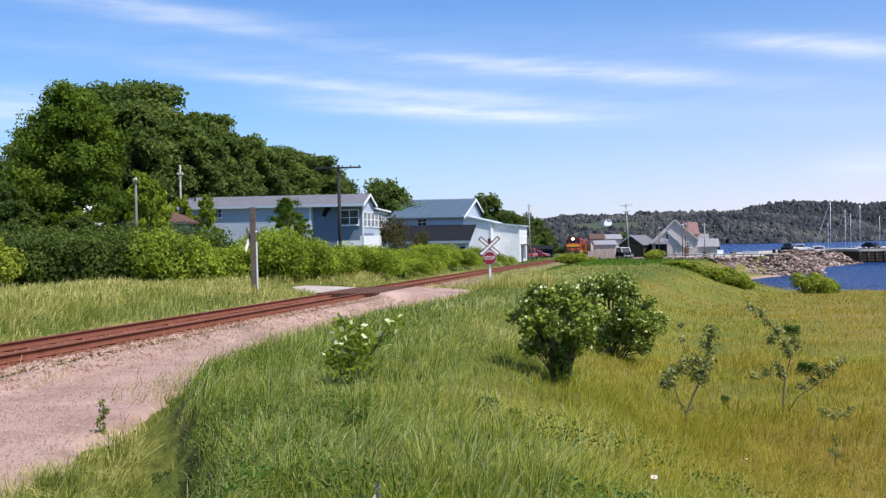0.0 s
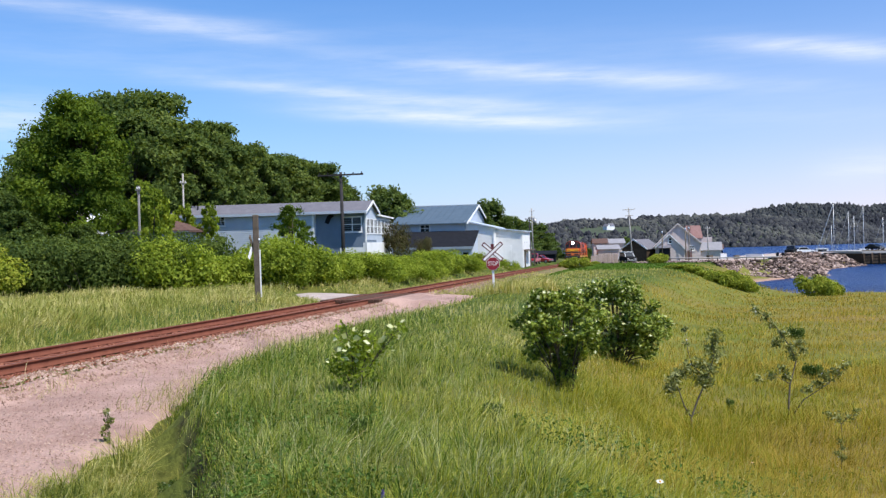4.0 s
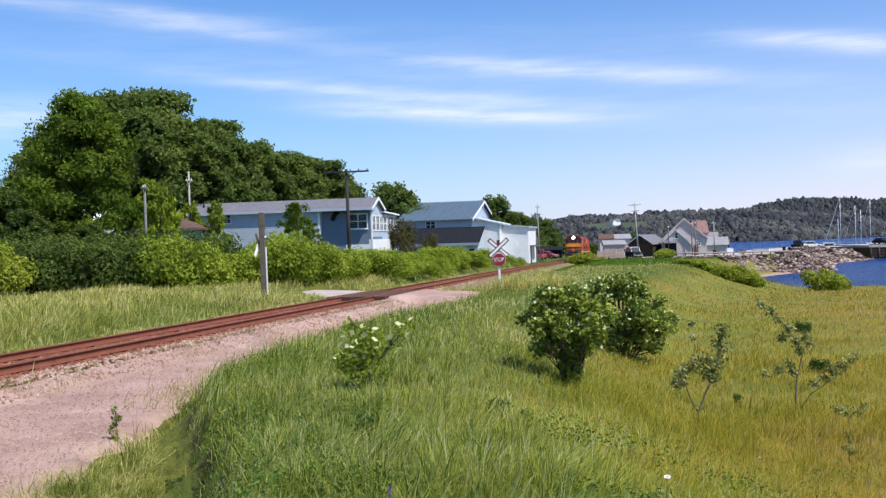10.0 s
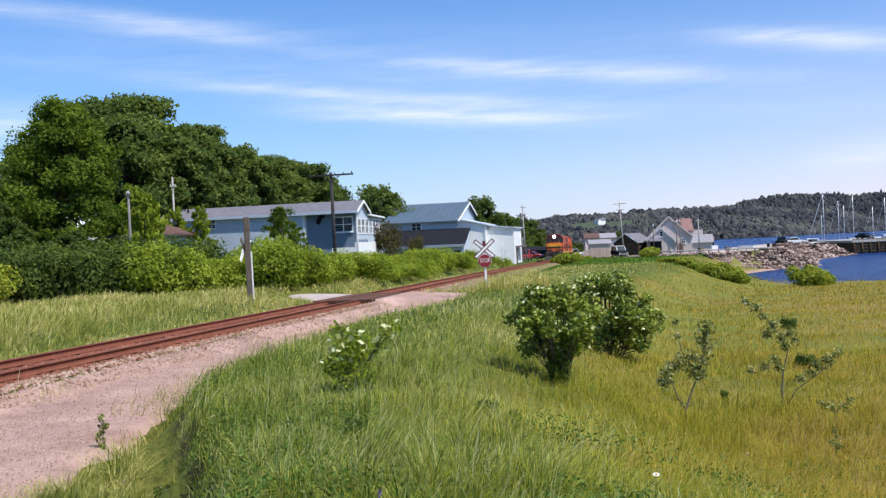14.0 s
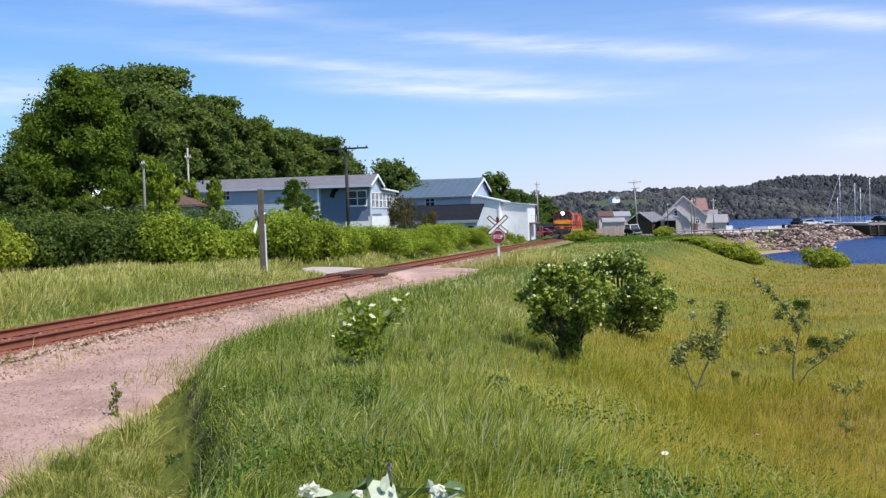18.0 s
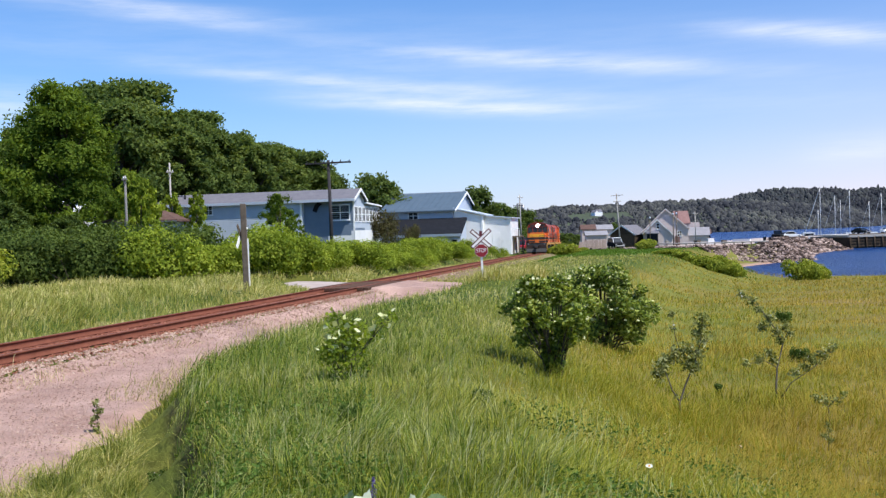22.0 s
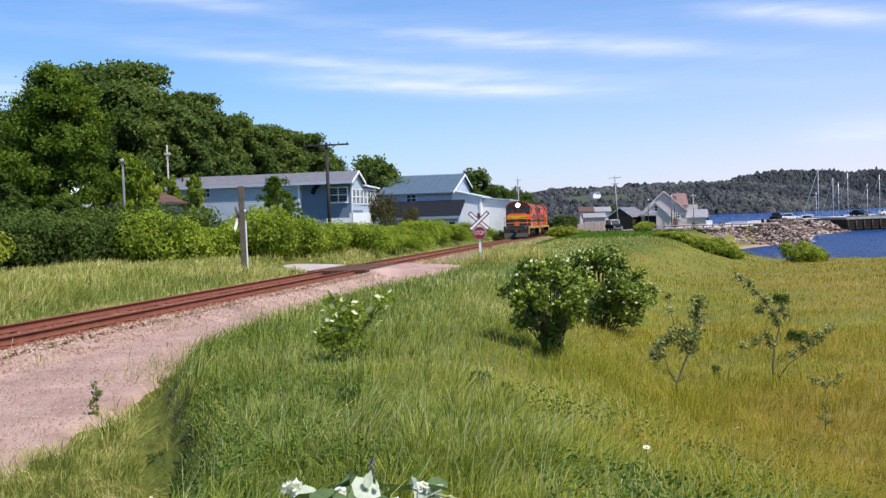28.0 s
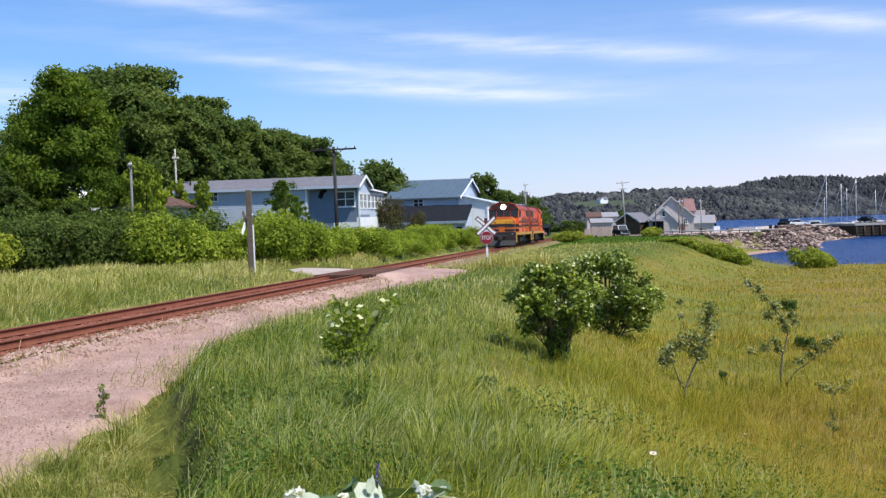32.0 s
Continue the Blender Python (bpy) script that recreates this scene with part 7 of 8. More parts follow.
    part("door", B((2.0, 1.5, gz + 0.3, 2.9, 1.59, gz + 2.3), bevel=0.01), M["roof_russet"], h, "russet door")
    part("chimney", B((2.2, 5.4, 7.4, 2.8, 6.0, 9.6), bevel=0.03), M["roof_russet"], h, "russet brick chimney")
    for x, y, hh in ((43.0, 198, 8.6), (47.4, 197, 9.1), (48.2, 197.5, 9.3)):
        p = thing("mast_post", pose(x, y, ground_z(x, y)), "weathered timber post beside the shingled house", "post")
        part("post", bars(((0, 0, -0.2), (0, 0, hh - 3.0), 0.12, 0.09)), M["old_wood"], p)
        part("lamp_head", bars(((0, 0, hh - 3.0), (0, 0, hh - 2.6), 0.19, 0.14)), M["siding_pale"], p, "pale lamp head")
    sh("shed", 55.8, 206, -10, 2.8, 3.0, 4.9, 5.7, M["roof_dark"], M["roof_brown"], "small dark shed at the harbour edge")
    # far white farmhouse on its field
    f = shed("farmhouse", 134.7, 804, 30, 4.6, 4.6, 18.4, 20.2, M["white"], M["roof_grey"], "small white farmhouse with a grey roof on a green clearing", z=15.0)
    f.location.z = 0.6
    part("wing", prism([(-6.6, 14), (-2.4, 14), (-2.4, 17.9), (-4.5, 19.6), (-6.6, 17.9)], -1.2, 4.2), M["white"], f, "white gabled wing")
    for x0, z0 in ((-6.9, 17.7), (-2.1, 17.7)):
        roof_slab([(x0, -1.5, z0), (-4.5, -1.5, 19.75), (-4.5, 4.4, 19.75), (x0, 4.4, z0)] if x0 < -4.5 else [(-4.5, -1.5, 19.75), (x0, -1.5, z0), (x0, 4.4, z0), (-4.5, 4.4, 19.75)], 0.14, M["roof_grey"], f, "wing_roof")


M["roof_pale"] = surface("roof_pale", (0.22, 0.215, 0.23), (0.31, 0.30, 0.32), 1.0, 0.86, 0.1)
M["roof_russet"] = surface("roof_russet", (0.20, 0.11, 0.10), (0.30, 0.18, 0.165), 2.0, 0.85, 0.3)
M["shingle_pale"] = surface("shingle_pale", (0.58, 0.49, 0.47), (0.70, 0.61, 0.58), 2.0, 0.85, 0.3)
make_long_house()
make_shop()
make_village()


# ---- poles and signs ----
def make_utility_pole(x, y, h, mat, label, arms=((0.35, 1.25),), turn=0.0, lean=0.0, r0=0.15, glassy=4):
    p = thing("utility_pole", pose(x, y, ground_z(x, y), 0, lean, turn), label, "utility pole")
    part("pole", bars(((0, 0, -0.4), (0, 0, h), r0, r0 * 0.7), n=12), mat, p)
    for down, half in arms:
        z = h - down
        arm = part("crossarm", B((-half, -0.18, z - 0.06, half, -0.06, z + 0.06), bevel=0.01), mat, p)
        for k in range(glassy):
            x_ = -half + 0.12 + k * (2 * half - 0.24) / (glassy - 1)
            part("insulator", bars(((x_, -0.12, z + 0.06), (x_, -0.12, z + 0.2), 0.05, 0.03)), M["pole_wood"] if mat is M["pole_wood"] else M["white"], arm)
        part("brace", bars(((-half * 0.45, -0.15, z - 0.05), (0, -0.15, z - 0.5), 0.02), ((half * 0.45, -0.15, z - 0.05), (0, -0.15, z - 0.5), 0.02), n=5), mat, arm)
    return p


def make_poles():
    make_utility_pole(-7.72, 75, 12.62 - ground_z(-7.72, 75), M["pole_wood"], "dark wooden utility pole with one crossarm beside the house", ((0.22, 1.75),), -8, -0.6, 0.16, 6)
    make_utility_pole(35.5, 190, 13.15 - ground_z(35.5, 190), M["pale_pole"], "pale wooden utility pole with crossarms near the harbour", ((0.35, 1.25), (1.5, 0.8)), 10, -3.0, 0.15)
    make_utility_pole(14.6, 172, 11.4 - ground_z(14.6, 172), M["pole_wood"], "dark utility pole beside the track", ((0.4, 0.9),), 30, -1, 0.14)
    make_utility_pole(15.4, 176, 13.0 - ground_z(15.4, 176), M["pale_pole"], "pale utility pole with a transformer beside the track", ((0.5, 1.0), (1.6, 0.9)), 60, -2, 0.14)
    make_utility_pole(-22.9, 74.4, 11.9 - ground_z(-22.9, 74.4), M["grey_pole"], "grey utility pole standing among the trees", ((0.3, 0.2),), 0, 0, 0.12, 2)
    make_utility_pole(-25.9, 98.5, 14.6 - ground_z(-25.9, 98.5), M["pale_pole"], "pale utility pole in front of the wood", ((0.9, 0.35),), 20, 0, 0.12, 2)
    make_utility_pole(51.6, 196, 9.3 - ground_z(51.6, 196), M["pale_pole"], "pale short utility pole by the harbour house", ((0.4, 0.5),), 10, -1, 0.13, 2)
    make_utility_pole(26, 300, 8.5, M["pale_pole"], "distant grey utility pole beyond the track", ((0.4, 0.9),), 10, 0, 0.13)
    make_utility_pole(20, 285, 8.5, M["pale_pole"], "distant grey utility pole beyond the track", ((0.4, 0.9),), 10, 0, 0.13)
    t = thing("transformer", pose(15.75, 175.8, 10.6), "grey pole transformer can", "transformer")
    part("can", bars(((0, 0, -0.5), (0, 0, 0.5), 0.3), n=14), M["steel"], t)
    part("lid", bars(((0, 0, 0.5), (0, 0, 0.6), 0.31, 0.2), n=14), M["steel"], t)


def letters(text, size, mat, parent, m, label=""):
    cu = bpy.data.curves.new("lettering", "FONT")
    cu.body, cu.size, cu.align_x, cu.align_y, cu.extrude = text, size, "CENTER", "CENTER", 0.002
    tmp = bpy.data.objects.new("lettering", cu)
    me = bpy.data.meshes.new_from_object(tmp)
    bpy.data.objects.remove(tmp)
    me.materials.clear()
    me.materials.append(mat)
    ob = new("lettering", me)
    ob.parent = parent
    ob.matrix_local = m
    return tagged(ob, label) if label else ob


def crossbuck(parent, z, y, edge):
    """Two crossed white blades with a dark red border, facing -y."""
    for k, a in enumerate((42, -42)):
        turn = Matrix.Translation((0, y - 0.012 * k, z)) @ Matrix.Rotation(radians(a), 4, "Y")
        bl = part("blade", B((-0.60, -0.006, -0.10, 0.60, 0.006, 0.10), bevel=0.004), edge, parent, "white crossing blade with dark red border")
        bl.matrix_local = turn
        part("blade_face", B((-0.55, -0.010, -0.055, 0.55, -0.006, 0.055)), M["sign_white"], bl, "reflective white face")


def make_signs():
    x, y = 2.17, 46.0
    gz = ground_z(x, y)
    s = thing("crossing_sign", pose(x, y, gz, 0, -0.8, -3), "railway crossbuck over a red stop sign on a white post", "sign")
    z_c, z_s = 6.60 - gz, 6.05 - gz
    part("post", B((-0.05, 0.02, -0.5, 0.05, 0.12, z_c + 0.34), bevel=0.008), M["sign_white"], s, "white wooden post")
    part("post_cap", B((-0.07, 0.0, z_c + 0.14, 0.07, 0.14, z_c + 0.36), bevel=0.01), M["maroon"], s, "dark red post top")
    crossbuck(s, z_c, 0.0, M["maroon"])
    for r, y_, mt in ((0.30, -0.02, "sign_white"), (0.285, -0.03, "sign_red")):
        pts = [(r / math.cos(math.pi / 8) * math.cos(math.pi / 8 + k * math.pi / 4), z_s + r / math.cos(math.pi / 8) * math.sin(math.pi / 8 + k * math.pi / 4)) for k in range(8)]
        part("octagon", prism(pts, y_ - 0.006, y_ + 0.006), M[mt], s, "red octagonal stop plate" if mt == "sign_red" else "white border")
    letters("STOP", 0.27, M["sign_white"], s, Matrix.Translation((0, -0.040, z_s)) @ Matrix.Rotation(radians(90), 4, "X") @ Matrix.Diagonal((0.72, 1, 1, 1)), "white lettering")
    # the matching sign beyond the track, seen from behind and edge-on
    x, y = -8.35, 44.0
    gz = ground_z(x, y)
    p = thing("crossing_sign", pose(x, y, gz, 0, -0.6, 0), "weathered wooden post of a crossbuck seen from its edge", "sign")
    top = 8.5 - gz
    part("post", B((-0.135, -0.1, -0.4, 0.105, 0.1, top), bevel=0.015), M["old_wood"], p, "weathered grey timber post")
    # White strip added to paint in the sun on the post's right edge.
    part("reflector_strip", B((0.108, -0.05, 0.25, 0.150, 0.07, 2.35), bevel=0.004), M["sign_white"], p, "white strip standing in for the post's sunlit edge")
    bm = B((-0.60, -0.012, -0.10, 0.60, 0.012, 0.10), bevel=0.004)
    b = part("blade", bm, M["sign_white"], p, "white crossing blade seen nearly edge-on")
    b.matrix_local = Matrix.Translation((-0.20, 0.02, top - 1.45)) @ Matrix.Rotation(radians(74), 4, "Z") @ Matrix.Rotation(radians(-52), 4, "Y")
    b = part("blade", B((-0.60, -0.012, -0.10, 0.60, 0.012, 0.10), bevel=0.004), M["old_wood"], p, "grey back of the other blade")
    b.matrix_local = Matrix.Translation((-0.18, 0.06, top - 1.40)) @ Matrix.Rotation(radians(80), 4, "Z") @ Matrix.Rotation(radians(52), 4, "Y")
    part("bolt", bars(((0.1, -0.06, top - 1.1), (0.16, -0.06, top - 1.1), 0.05)), M["sign_white"], p, "small white reflector")


make_poles()
make_signs()


# ---- harbour ----
def rock_meshes(n=5):
    out = []
    r = np.random.default_rng(77)
    for k in range(n):
        bm = bmesh.new()
        for j in range(12):
            p = Vector(r.normal(size=3)).normalized() * r.uniform(0.42, 0.6)
            bm.verts.new((max(-0.36, min(0.36, p.x)) * 1.6, max(-0.32, min(0.32, p.y)), max(-0.24, min(0.24, p.z))))
        hull = bmesh.ops.convex_hull(bm, input=bm.verts)
        bmesh.ops.delete(bm, geom=[v for v in hull["geom_interior"] if isinstance(v, bmesh.types.BMVert)], context="VERTS")
        bmesh.ops.triangulate(bm, faces=bm.faces)
        out.append(mesh_of(bm, "rock", M["rock"]))
    return out


ROCKS = rock_meshes()


def make_breakwater():
    line = [(33.5, 168.5), (37.0, 161.5), (41.5, 158.5), (46.5, 160.5), (52, 164.5), (58, 168.0), (64, 173.5), (67.5, 186.5), (76.0, 206.5), (92.5, 226.5)]
    bw = thing("breakwater", Matrix(), "rough breakwater of piled reddish-grey boulders", "breakwater")
    r = np.random.default_rng(78)
    segs = [(Vector((*a, 0)), Vector((*b, 0))) for a, b in zip(line, line[1:])]
    places = []
    for a, b in segs:
        L = (b - a).length
        inward = Vector((-(b - a).y, (b - a).x, 0)).normalized()
        n = int(L * (70 if L < 10 else 34 if L < 20 else 24))
        for k in range(n):
            t, d = r.uniform(0, 1), (r.uniform(-3.2, 6.2) if L > 20 else r.uniform(-2.6, 3.6))
            p = a.lerp(b, t) + inward * d
            far = t if (b - a).length > 28 else 0.0
            rise = 2.6 + 0.6 * math.sin(p.y * 0.21 + 1) * (1 if p.x > 58 else 0.2)
            z = max(-0.15, ground_z(p.x, p.y) + 0.05, min(rise if L > 20 else (1.8 if p.x < 54 else 2.6), 0.1 + 0.55 * (d + 1.5)) + r.uniform(-0.25, 0.35))
            z = min(z, 3.3 - 1.0 * max(0.0, far - 0.75) * 4)
            s = r.uniform(0.5, 1.35) * (0.55 if L < 10 else 0.8 if L < 20 else 1.0)
            places.append((p.x, p.y, z, s, r.uniform(0, 360), r.uniform(-30, 30), int(r.integers(0, 5))))
    places.sort(key=lambda q: q[0] ** 2 + q[1] ** 2)
    for x, y, z, s, t, e, k in places[:300]:
        share("boulder", ROCKS[k], bw, pose(x, y, z, e, e * 0.7, t) @ Matrix.Scale(s, 4))
    rest = places[300:]
    bm = bmesh.new()
    V, Fc, Tt = [], [], []
    off = 0
    data = [(np.array([v.co[:] for v in m.vertices]), np.array([p.vertices[:] for p in m.polygons])) for m in ROCKS]
    bm.free()
    for x, y, z, s, t, e, k in rest:
        v, f = data[k]
        m = np.array(pose(x, y, z, e, e * 0.7, t) @ Matrix.Scale(s, 4))
        V.append(v @ m[:3, :3].T + m[:3, 3])
        Fc.append((f + off).reshape(-1))
        off += len(v)
    ob = new("boulder_pile", raw_mesh("boulder_pile", np.concatenate(V), np.concatenate(Fc), np.full(sum(len(q) for q in Fc) // 3, 3), M["rock_pile"]))
    ob.parent = bw
    tagged(ob, kind="stuff")


M["rock_pile"] = leafy("rock_pile", [(0.04, 0.027, 0.022), (0.165, 0.115, 0.096), (0.44, 0.335, 0.29)], 0.3, 0.0, 0.9, 0.2, 0.7)
make_breakwater()


def make_wharf():
    rows = [(38, 184, 39.5, 178), (46, 184, 45.5, 172.5), (53, 188, 51, 173), (58, 198, 57, 176.5), (61, 211, 61.5, 191), (71, 228, 71.2, 211), (90, 252, 92, 233.5)]
    v, f = [], []
    for i, (a, b, c, d) in enumerate(rows):
        for k in range(5):
            t = k / 4
            v.append((a + (c - a) * t, b + (d - b) * t, 3.02 + 0.02 * math.sin(3 * k + i)))
    for i in range(len(rows) - 1):
        for k in range(4):
            a = i * 5 + k
            f += [a, a + 1, a + 6, a + 5]
    ob = new("quay_road", raw_mesh("quay_road", v, f, np.full(len(f) // 4, 4), M["pale_gravel"], True))
    tagged(ob, "pale gravel road along the top of the breakwater", "road", kind="structure")
    w = thing("wharf", pose(96.5, 231, 0, 0, 0, 5.6), "long timber-faced wharf with a concrete deck", "wharf")
    part("deck", B((0, 0.1, 2.55, 142, 20, 3.1), bevel=0.03), M["concrete"], w, "pale concrete deck")
    part("core", B((0.2, 0.5, -1.5, 141.8, 19.5, 2.55)), M["wharf_timber"], w, "dark timber cribwork")
    me = mesh_of(bars(((0, 0, -1.5), (0, 0, 2.75), 0.19, 0.16), n=8), "pile", M["wharf_timber"])
    for k in range(70):
        share("pile", me, w, Matrix.Translation((0.4 + k * 2.0, 0.18, rng.uniform(-0.1, 0.15))))
    me = mesh_of(B((0, 0.32, -0.13, 8.0, 0.46, 0.13), bevel=0.01), "waler", M["wharf_timber"])
    for k in range(17):
        for z in (0.5, 1.2, 1.9, 2.35):
            share("waler", me, w, Matrix.Translation((0.3 + k * 8.2, 0, z)))
    part("bull_rail", B((0.2, 0.2, 3.1, 141.5, 0.45, 3.35), bevel=0.02), M["old_wood"], w, "timber bull rail")
    # low guard rail along the quay road
    g = thing("guard_rail", Matrix(), "low pale guard rail along the quay road", "guard rail")
    pts = [(40.5, 180.5), (46, 175), (52, 172.5), (58, 172.5)]
    for a, b in zip(pts, pts[1:]):
        n = 4
        for k in range(n):
            x, y = a[0] + (b[0] - a[0]) * k / n, a[1] + (b[1] - a[1]) * k / n
            part("post", B((x - 0.08, y - 0.08, 2.6, x + 0.08, y + 0.08, 3.55), bevel=0.01), M["old_wood"], g)
        part("rail", bars(((a[0], a[1], 3.5), (b[0], b[1], 3.5), 0.11), n=6), M["concrete"], g)


make_wharf()


def hull_mesh(L, W, H, keel=-0.5):
    """A boat hull along +y, bow at +y."""
    bm = bmesh.new()
    st = [(-0.5, 0.72, 0.95), (-0.3, 0.92, 0.9), (0.0, 1.0, 0.92), (0.25, 0.78, 1.0), (0.42, 0.36, 1.12), (0.5, 0.03, 1.2)]
    rings = []
    for s, w, h in st:
        y = s * L
        rings.append([bm.verts.new(p) for p in ((0, y, keel), (W / 2 * w * 0.6, y, keel * 0.4), (W / 2 * w, y, H * h), (-W / 2 * w, y, H * h), (-W / 2 * w * 0.6, y, keel * 0.4))])
    for a, b in zip(rings, rings[1:]):
        for k in range(5):
            bm.faces.new((a[k], a[(k + 1) % 5], b[(k + 1) % 5], b[k]))
    bm.faces.new(rings[0][::-1])
    bm.faces.new(rings[-1])
    bmesh.ops.recalc_face_normals(bm, faces=bm.faces)
    return bm


def make_boats():
    def sailer(x, y, turn, L, mast, label, cover="sail_blue", stay=0.025):
        b = thing("sailboat", pose(x, y, 0, 0, 0, turn), label, "sailboat")
        part("hull", hull_mesh(L, L * 0.31, 1.15), M["white"], b, "white hull")
        part("cabin", prism([(-0.8, 1.0), (0.8, 1.0), (0.62, 1.65), (-0.62, 1.65)], -L * 0.15, L * 0.2), M["white"], b, "white cabin top")
        part("cabin_window", B((-0.83, -L * 0.1, 1.2, 0.83, L * 0.14, 1.42)), M["glass"], b, "dark cabin windows")
        part("mast", bars(((0, L * 0.08, 1.0), (0, L * 0.08, mast), 0.085, 0.065), n=8), M["spar"], b, "pale alloy mast")
        part("boom", bars(((0, L * 0.08, 2.2), (0, -L * 0.36, 2.25), 0.06), n=6), M["spar"], b)
        part("furled_sail", bars(((0, L * 0.05, 2.38), (0, -L * 0.34, 2.38), 0.16, 0.11), n=8), M[cover], b, "furled sail under its cover")
        part("spreader", bars(((-0.7, L * 0.08, mast * 0.62), (0.7, L * 0.08, mast * 0.62), 0.03), n=5), M["spar"], b)
        part("forestay", bars(((0, L * 0.08, mast - 0.1), (0, L * 0.49, 1.4), stay), n=6), M["spar"], b, "furled jib on the forestay")
        part("backstay", bars(((0, L * 0.08, mast - 0.1), (0, -L * 0.49, 1.1), 0.012), n=4), M["steel"], b)
        for s in (-1, 1):
            part("shroud", bars(((0, L * 0.08, mast * 0.95), (s * L * 0.145, 0, 1.1), 0.018), n=4), M["steel"], b)
        return b
    sailer(103.8, 264, 62, 11.5, 15.5, "white sailing yacht with a tall mast moored behind the wharf", stay=0.07)
    sailer(103.6, 266, 75, 7.5, 9.6, "white sailboat moored beside the wharf", "white")
    sailer(107.9, 265, 80, 9.0, 13.2, "white sailboat with a blue sail cover", "sail_blue")
    sailer(110.5, 268, 85, 8.0, 12.0, "small white sailboat with a short mast", "sail_blue")
    sailer(114.8, 272, 95, 10.0, 14.7, "slender white sailboat at its mooring", "sail_green")
    sailer(119.6, 271, 70, 7.5, 11.5, "small sailboat behind the wharf", "sail_blue")
    sailer(119.9, 264, 80, 8.5, 13.6, "white sailboat at the far end of the moorings", "white")

    def cruiser(x, y, turn, label, z=0.0):
        b = thing("motorboat", pose(x, y, z, 0, 0, turn), label, "motorboat")
        part("hull", hull_mesh(8.5, 2.9, 1.5), M["white"], b, "white hull")
        part("cabin", prism([(-2.2, 1.4), (2.0, 1.4), (1.2, 2.5), (0.6, 3.3), (-1.8, 3.3)], -1.05, 1.05, "x"), M["white"], b, "white cabin")
        part("windscreen", prism([(1.42, 2.4), (0.8, 3.22), (0.7, 3.22), (1.3, 2.4)], -0.95, 0.95, "x"), M["glass"], b, "dark windscreen")
        part("side_window", B((-1.07, -1.5, 2.5, 1.07, 0.5, 3.05)), M["glass"], b, "dark side windows")
        part("rail", bars(((-0.9, 2.0, 2.0), (0, 4.0, 2.3), 0.03), ((0.9, 2.0, 2.0), (0, 4.0, 2.3), 0.03), ((0, 0.2, 3.3), (0, 0.2, 5.2), 0.04), n=5), M["steel"], b)
        return b
    cruiser(96.2, 257, 80, "white motor cruiser moored at the wharf").scale = (1.12, 1.12, 1.12)
    cruiser(107.5, 258, 85, "small white motorboat beside the wharf")
    cruiser(113, 258, 95, "small white motorboat beside the wharf")
    d = thing("dinghy", pose(57.5, 186, 3.25, 0, 12, 60), "overturned pale dinghy on the quay", "dinghy")
    part("hull", hull_mesh(3.2, 1.3, 0.5, -0.15), M["white"], d)


M["spar"] = surface("spar", (0.55, 0.55, 0.56), (0.68, 0.68, 0.68), 3, 0.4, 0.0, metal=0.3)
M["sail_blue"] = surface("sail_blue", (0.03, 0.07, 0.22), (0.05, 0.10, 0.28), 3, 0.8, 0.1)
M["sail_green"] = surface("sail_green", (0.02, 0.12, 0.10), (0.03, 0.16, 0.14), 3, 0.8, 0.1)
make_boats()


# ---- vehicles ----
def wheels_on(car, xs, ys, r=0.34):
    for x in xs:
        for y in ys:
            s = 1 if x > 0 else -1
            w = part("wheel", bars(((x - 0.1 * s, y, r), (x + 0.1 * s, y, r), r), n=18), M["rubber"], car, "black tyre")
            part("rim", bars(((x + 0.08 * s, y, r), (x + 0.115 * s, y, r), r * 0.6), n=14), M["steel"], w, "steel rim")


